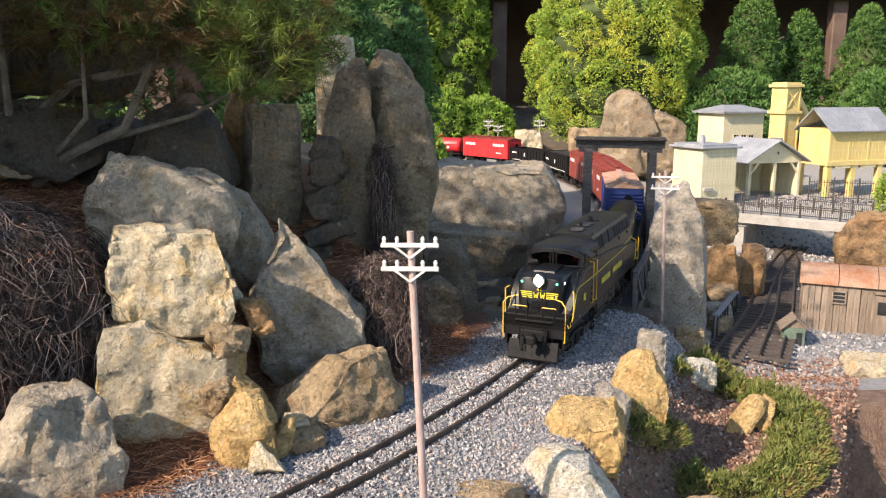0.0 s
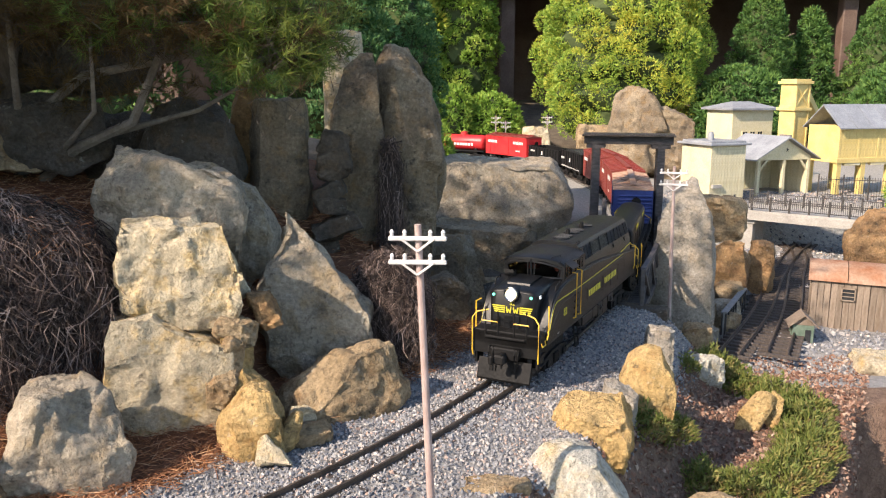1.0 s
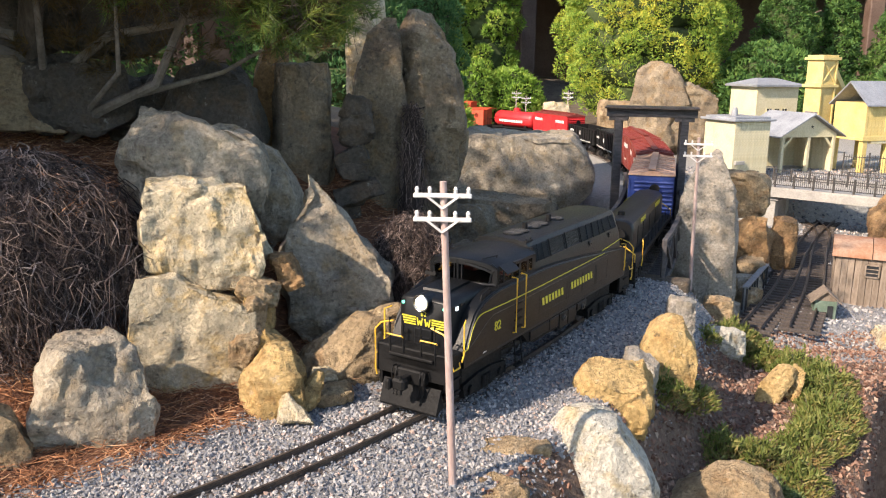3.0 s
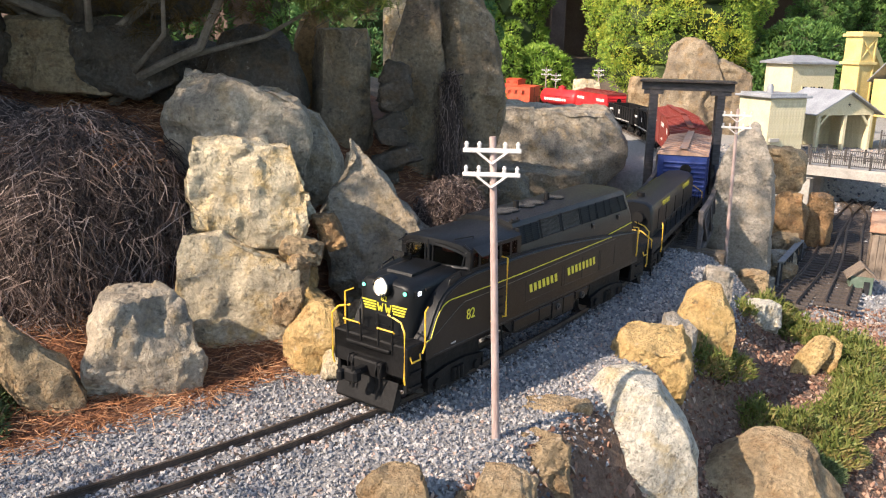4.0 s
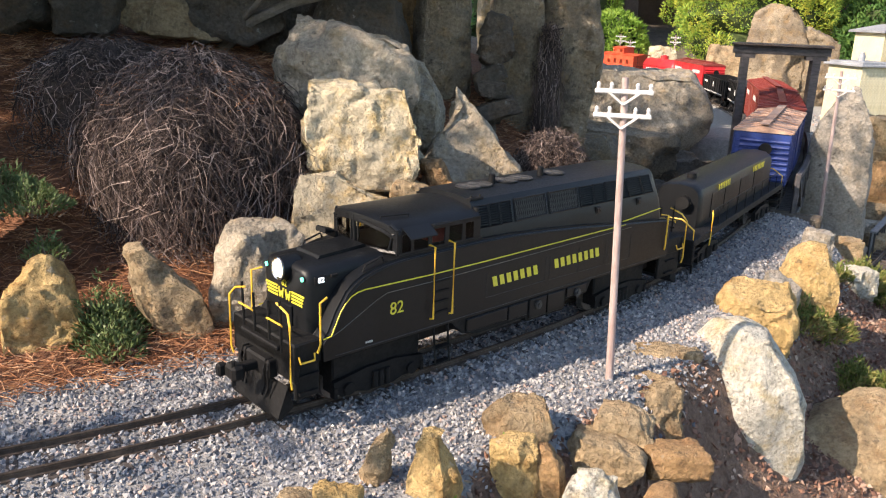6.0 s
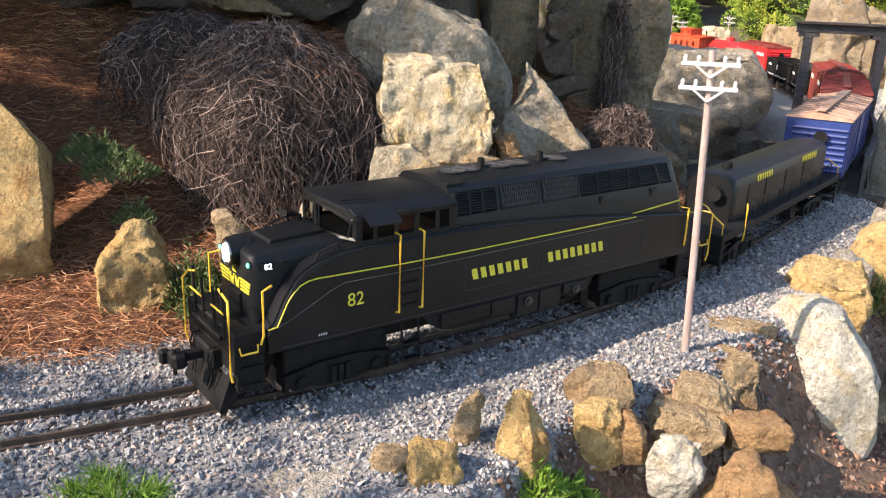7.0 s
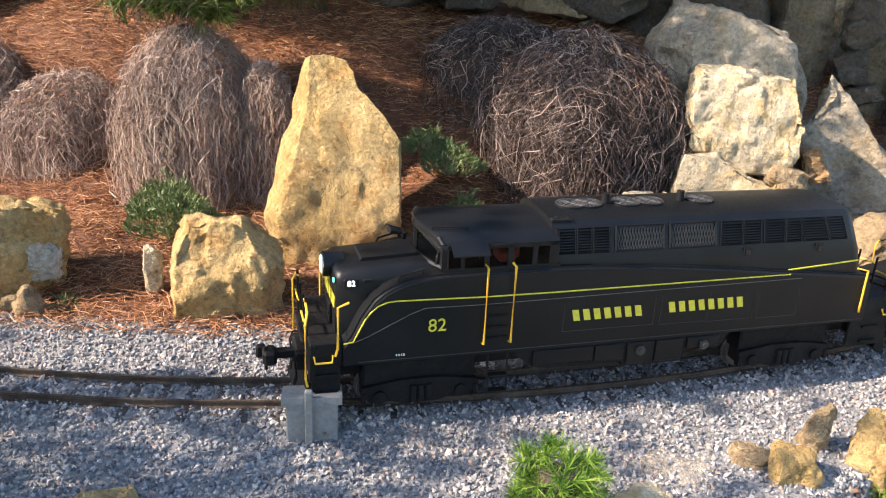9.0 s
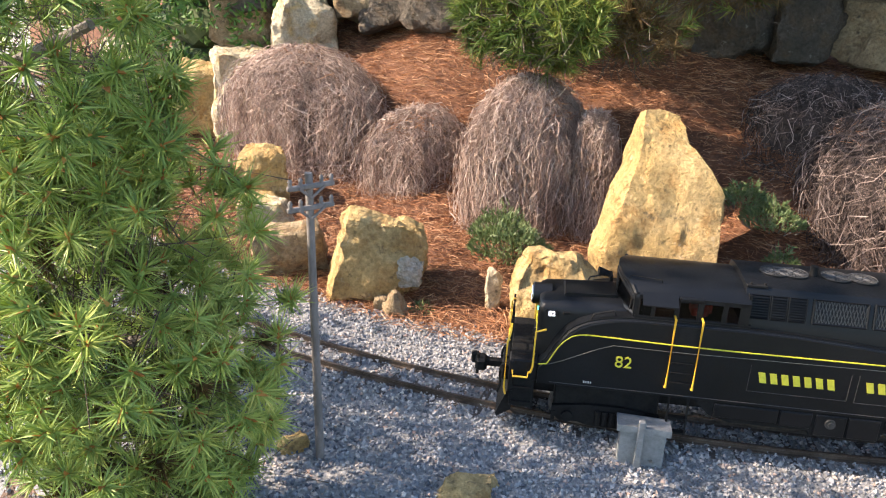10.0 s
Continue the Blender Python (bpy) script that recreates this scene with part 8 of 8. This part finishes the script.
hanging("large mound of dead grey-brown stems hanging over the bank", (-0.655, 1.145, -0.02), (0.36, 0.28, 0.36), 15000, 61, stem="dead_stem_shaded")
hanging("tall mound of dead pinkish-brown stems on the bank", (-1.245, 0.86, -0.02), (0.23, 0.20, 0.34), 9000, 62)
hanging("rounded mound of dead pinkish-brown stems", (-1.50, 0.84, -0.03), (0.20, 0.19, 0.25), 6000, 63)
hanging("wide mound of dead brown stems beside a boulder", (-1.83, 0.80, 0.0), (0.40, 0.26, 0.31), 9000, 64)
hanging("narrow curtain of dead stems beside the yellow boulder", (-1.115, 0.885, 0.0), (0.08, 0.08, 0.27), 2600, 65)
hanging("dead stems hanging between the boulders", (-0.105, 1.40, 0.0), (0.135, 0.12, 0.205), 3200, 66, stem="dead_stem_shaded")
hanging("thin trail of dead stems down the standing stone", (-0.125, 1.665, 0.12), (0.045, 0.04, 0.27), 700, 67, stem="dead_stem_shaded")
hanging("flat patch of dead stems under the pine", (-0.83, 1.22, 0.14), (0.30, 0.24, 0.20), 2600, 68, stem="dead_stem_shaded")


x, y = rng.uniform(-2.0, -0.45, 9000), rng.uniform(0.75, 1.35, 9000)
top = np.zeros(len(x))
for mx, my, mz, w_, d_, h_ in ((-0.655, 1.145, -0.02, 0.36, 0.28, 0.36), (-1.245, 0.86, -0.02, 0.23, 0.20, 0.34), (-1.50, 0.84, -0.03, 0.20, 0.19, 0.25), (-1.83, 0.80, 0.0, 0.40, 0.26, 0.31)):
    q = ((x - mx) / (w_ / 2)) ** 2 + ((y - my) / (d_ / 2)) ** 2
    top = np.maximum(top, np.where(q < 0.6, mz + h_ * (0.42 + 0.50 * np.sqrt(np.clip(1 - q, 0, 1))), 0))
ok = top > 0.05
needles(np.stack([x[ok], y[ok], top[ok] + 0.004 + 0.008 * rng.random(ok.sum())], 1), 0.022 + 0.02 * rng.random(ok.sum()), 0.35, M["needles"], "pine_needles", "dry pine needles caught on the dead mounds", "needles")

# ---- low green plants ----
def clump(label, at, r, h, n, material, sprig, seed, name="bed_plant", group="low green bed plants"):
    global rng
    keep, rng = rng, np.random.default_rng(seed)
    plant = thing(name, Matrix.Translation(at), label, "plant", group)
    a, q = rng.random(n) * 6.283, np.sqrt(rng.random(n))
    lump = 0.65 + 0.35 * np.sin(3 * a + seed) * np.sin(7 * q + seed)
    root = np.stack([q * r * np.cos(a) * (0.8 + 0.2 * lump), q * r * np.sin(a) * (0.8 + 0.2 * lump), h * (1 - q ** 2) * lump * rng.uniform(0.3, 1.0, n)], 1)
    way = unit(np.stack([np.cos(a) * q * 0.8, np.sin(a) * q * 0.8, np.full(n, 0.8)], 1) + 0.45 * rng.normal(size=(n, 3)))
    v, f = cones(root, way, sprig * rng.uniform(0.6, 1.4, n), sprig * 0.20 * rng.uniform(0.6, 1.3, n))
    child("leaf_mass", v, f, M[material], plant, kind="stuff")
    m = max(20, n // 25)
    pick = rng.choice(n, m)
    v, f = cones(np.column_stack([root[pick, :2] * 0.8, np.full(m, -0.01)]), unit(root[pick] + np.array([0, 0, 0.03])), root[pick, 2] + 0.02, np.full(m, 0.0012))
    child("stem_mass", v, f, M["pale_bark"], plant, kind="stuff")
    rng = keep
    return plant


BED = [(0.60, 1.79, 0.075, 0.06), (0.655, 1.74, 0.07, 0.055), (0.71, 1.68, 0.075, 0.055), (0.735, 1.61, 0.075, 0.06), (0.70, 1.535, 0.075, 0.06), (0.68, 1.455, 0.075, 0.06), (0.635, 1.385, 0.07, 0.06), (0.585, 1.335, 0.06, 0.05),
       (0.375, 1.335, 0.06, 0.055), (0.325, 1.275, 0.05, 0.05), (0.43, 1.30, 0.06, 0.05), (0.50, 1.29, 0.055, 0.05), (0.545, 1.25, 0.06, 0.05), (0.505, 1.66, 0.03, 0.04)]
for k, (px, py, r_, h_) in enumerate(BED):
    clump("low mossy green bed plant growing in mulch", (px, py, float(ground([px], [py])[0]) - 0.004), r_, h_ * 1.15, int(1900 * (r_ / 0.08) ** 2), "bed_green", 0.011, 70 + k)
for k, (px, py, r_) in enumerate([(-0.145, 0.60, 0.035), (-0.115, 0.585, 0.03), (-0.175, 0.575, 0.03), (-0.085, 0.60, 0.028), (-0.02, 0.665, 0.022), (-0.06, 0.60, 0.022), (0.48, 1.19, 0.06), (-0.13, 0.66, 0.012)]):
    clump("tiny fresh green plant between the edging stones", (px, py, float(ground([px], [py])[0]) - 0.004), r_, 0.045, int(700 * (r_ / 0.03) ** 2), "fresh_green" if k != 6 else "creeper", 0.009, 90 + k)
for k, (px, py, pz, r_, h_) in enumerate([(-0.625, 0.80, 0.0, 0.045, 0.11), (-0.60, 0.775, 0.0, 0.035, 0.05), (-0.64, 0.835, 0.0, 0.06, 0.06), (-0.80, 0.935, 0.125, 0.055, 0.05), (-0.86, 0.965, 0.14, 0.05, 0.045), (-0.76, 0.90, 0.07, 0.03, 0.04), (-1.12, 0.66, 0.05, 0.075, 0.07), (-1.17, 0.70, 0.06, 0.06, 0.06), (-1.135, 0.47, -0.012, 0.022, 0.02)]):
    clump("small-leaved green creeper among pine needles", (px, py, pz), r_, h_, int(800 * (r_ / 0.05) ** 2), "creeper", 0.008, 110 + k, "creeper_plant", "green creepers on the bank")


# ---- what moves ----
SPEED, START = 0.1515, 4.337
LAG = [(0.0, 0.0), (1.0, 0.001), (2.5, -0.001), (4.0, -0.0075), (4.75, -0.0105), (5.5, -0.0085), (6.5, -0.0030), (7.5, 0.0005), (8.5, 0.0030), (10.0, 0.0090)]


def gone(t):
    """Metres that the train has run by the time t."""
    return SPEED * t - float(np.interp(t, [q[0] for q in LAG], [q[1] for q in LAG]))


def riding(s, spacing):
    a, b = on_line(s - spacing / 2), on_line(s + spacing / 2)
    return pose((a[0] + b[0]) / 2, (a[1] + b[1]) / 2, 0, 0, 0, math.degrees(math.atan2(a[1] - b[1], a[0] - b[0])))


def motions():
    gap = 0.0
    for k, (car, half, spacing) in enumerate(CARS):
        gap += 0.36 if k == 0 else half + (CARS[k - 1][1] if k > 1 else 0.385)
        walk(car, [(t, riding(START - gone(t) + gap, spacing)) for t in np.arange(0, 10.01, 0.5)])
    for wheel, x, r in WHEELS:
        walk(wheel, [(t, pose(x, 0, r, 0, math.degrees(gone(t) / r), 0)) for t in np.arange(0, 10.01, 0.1)])


motions()
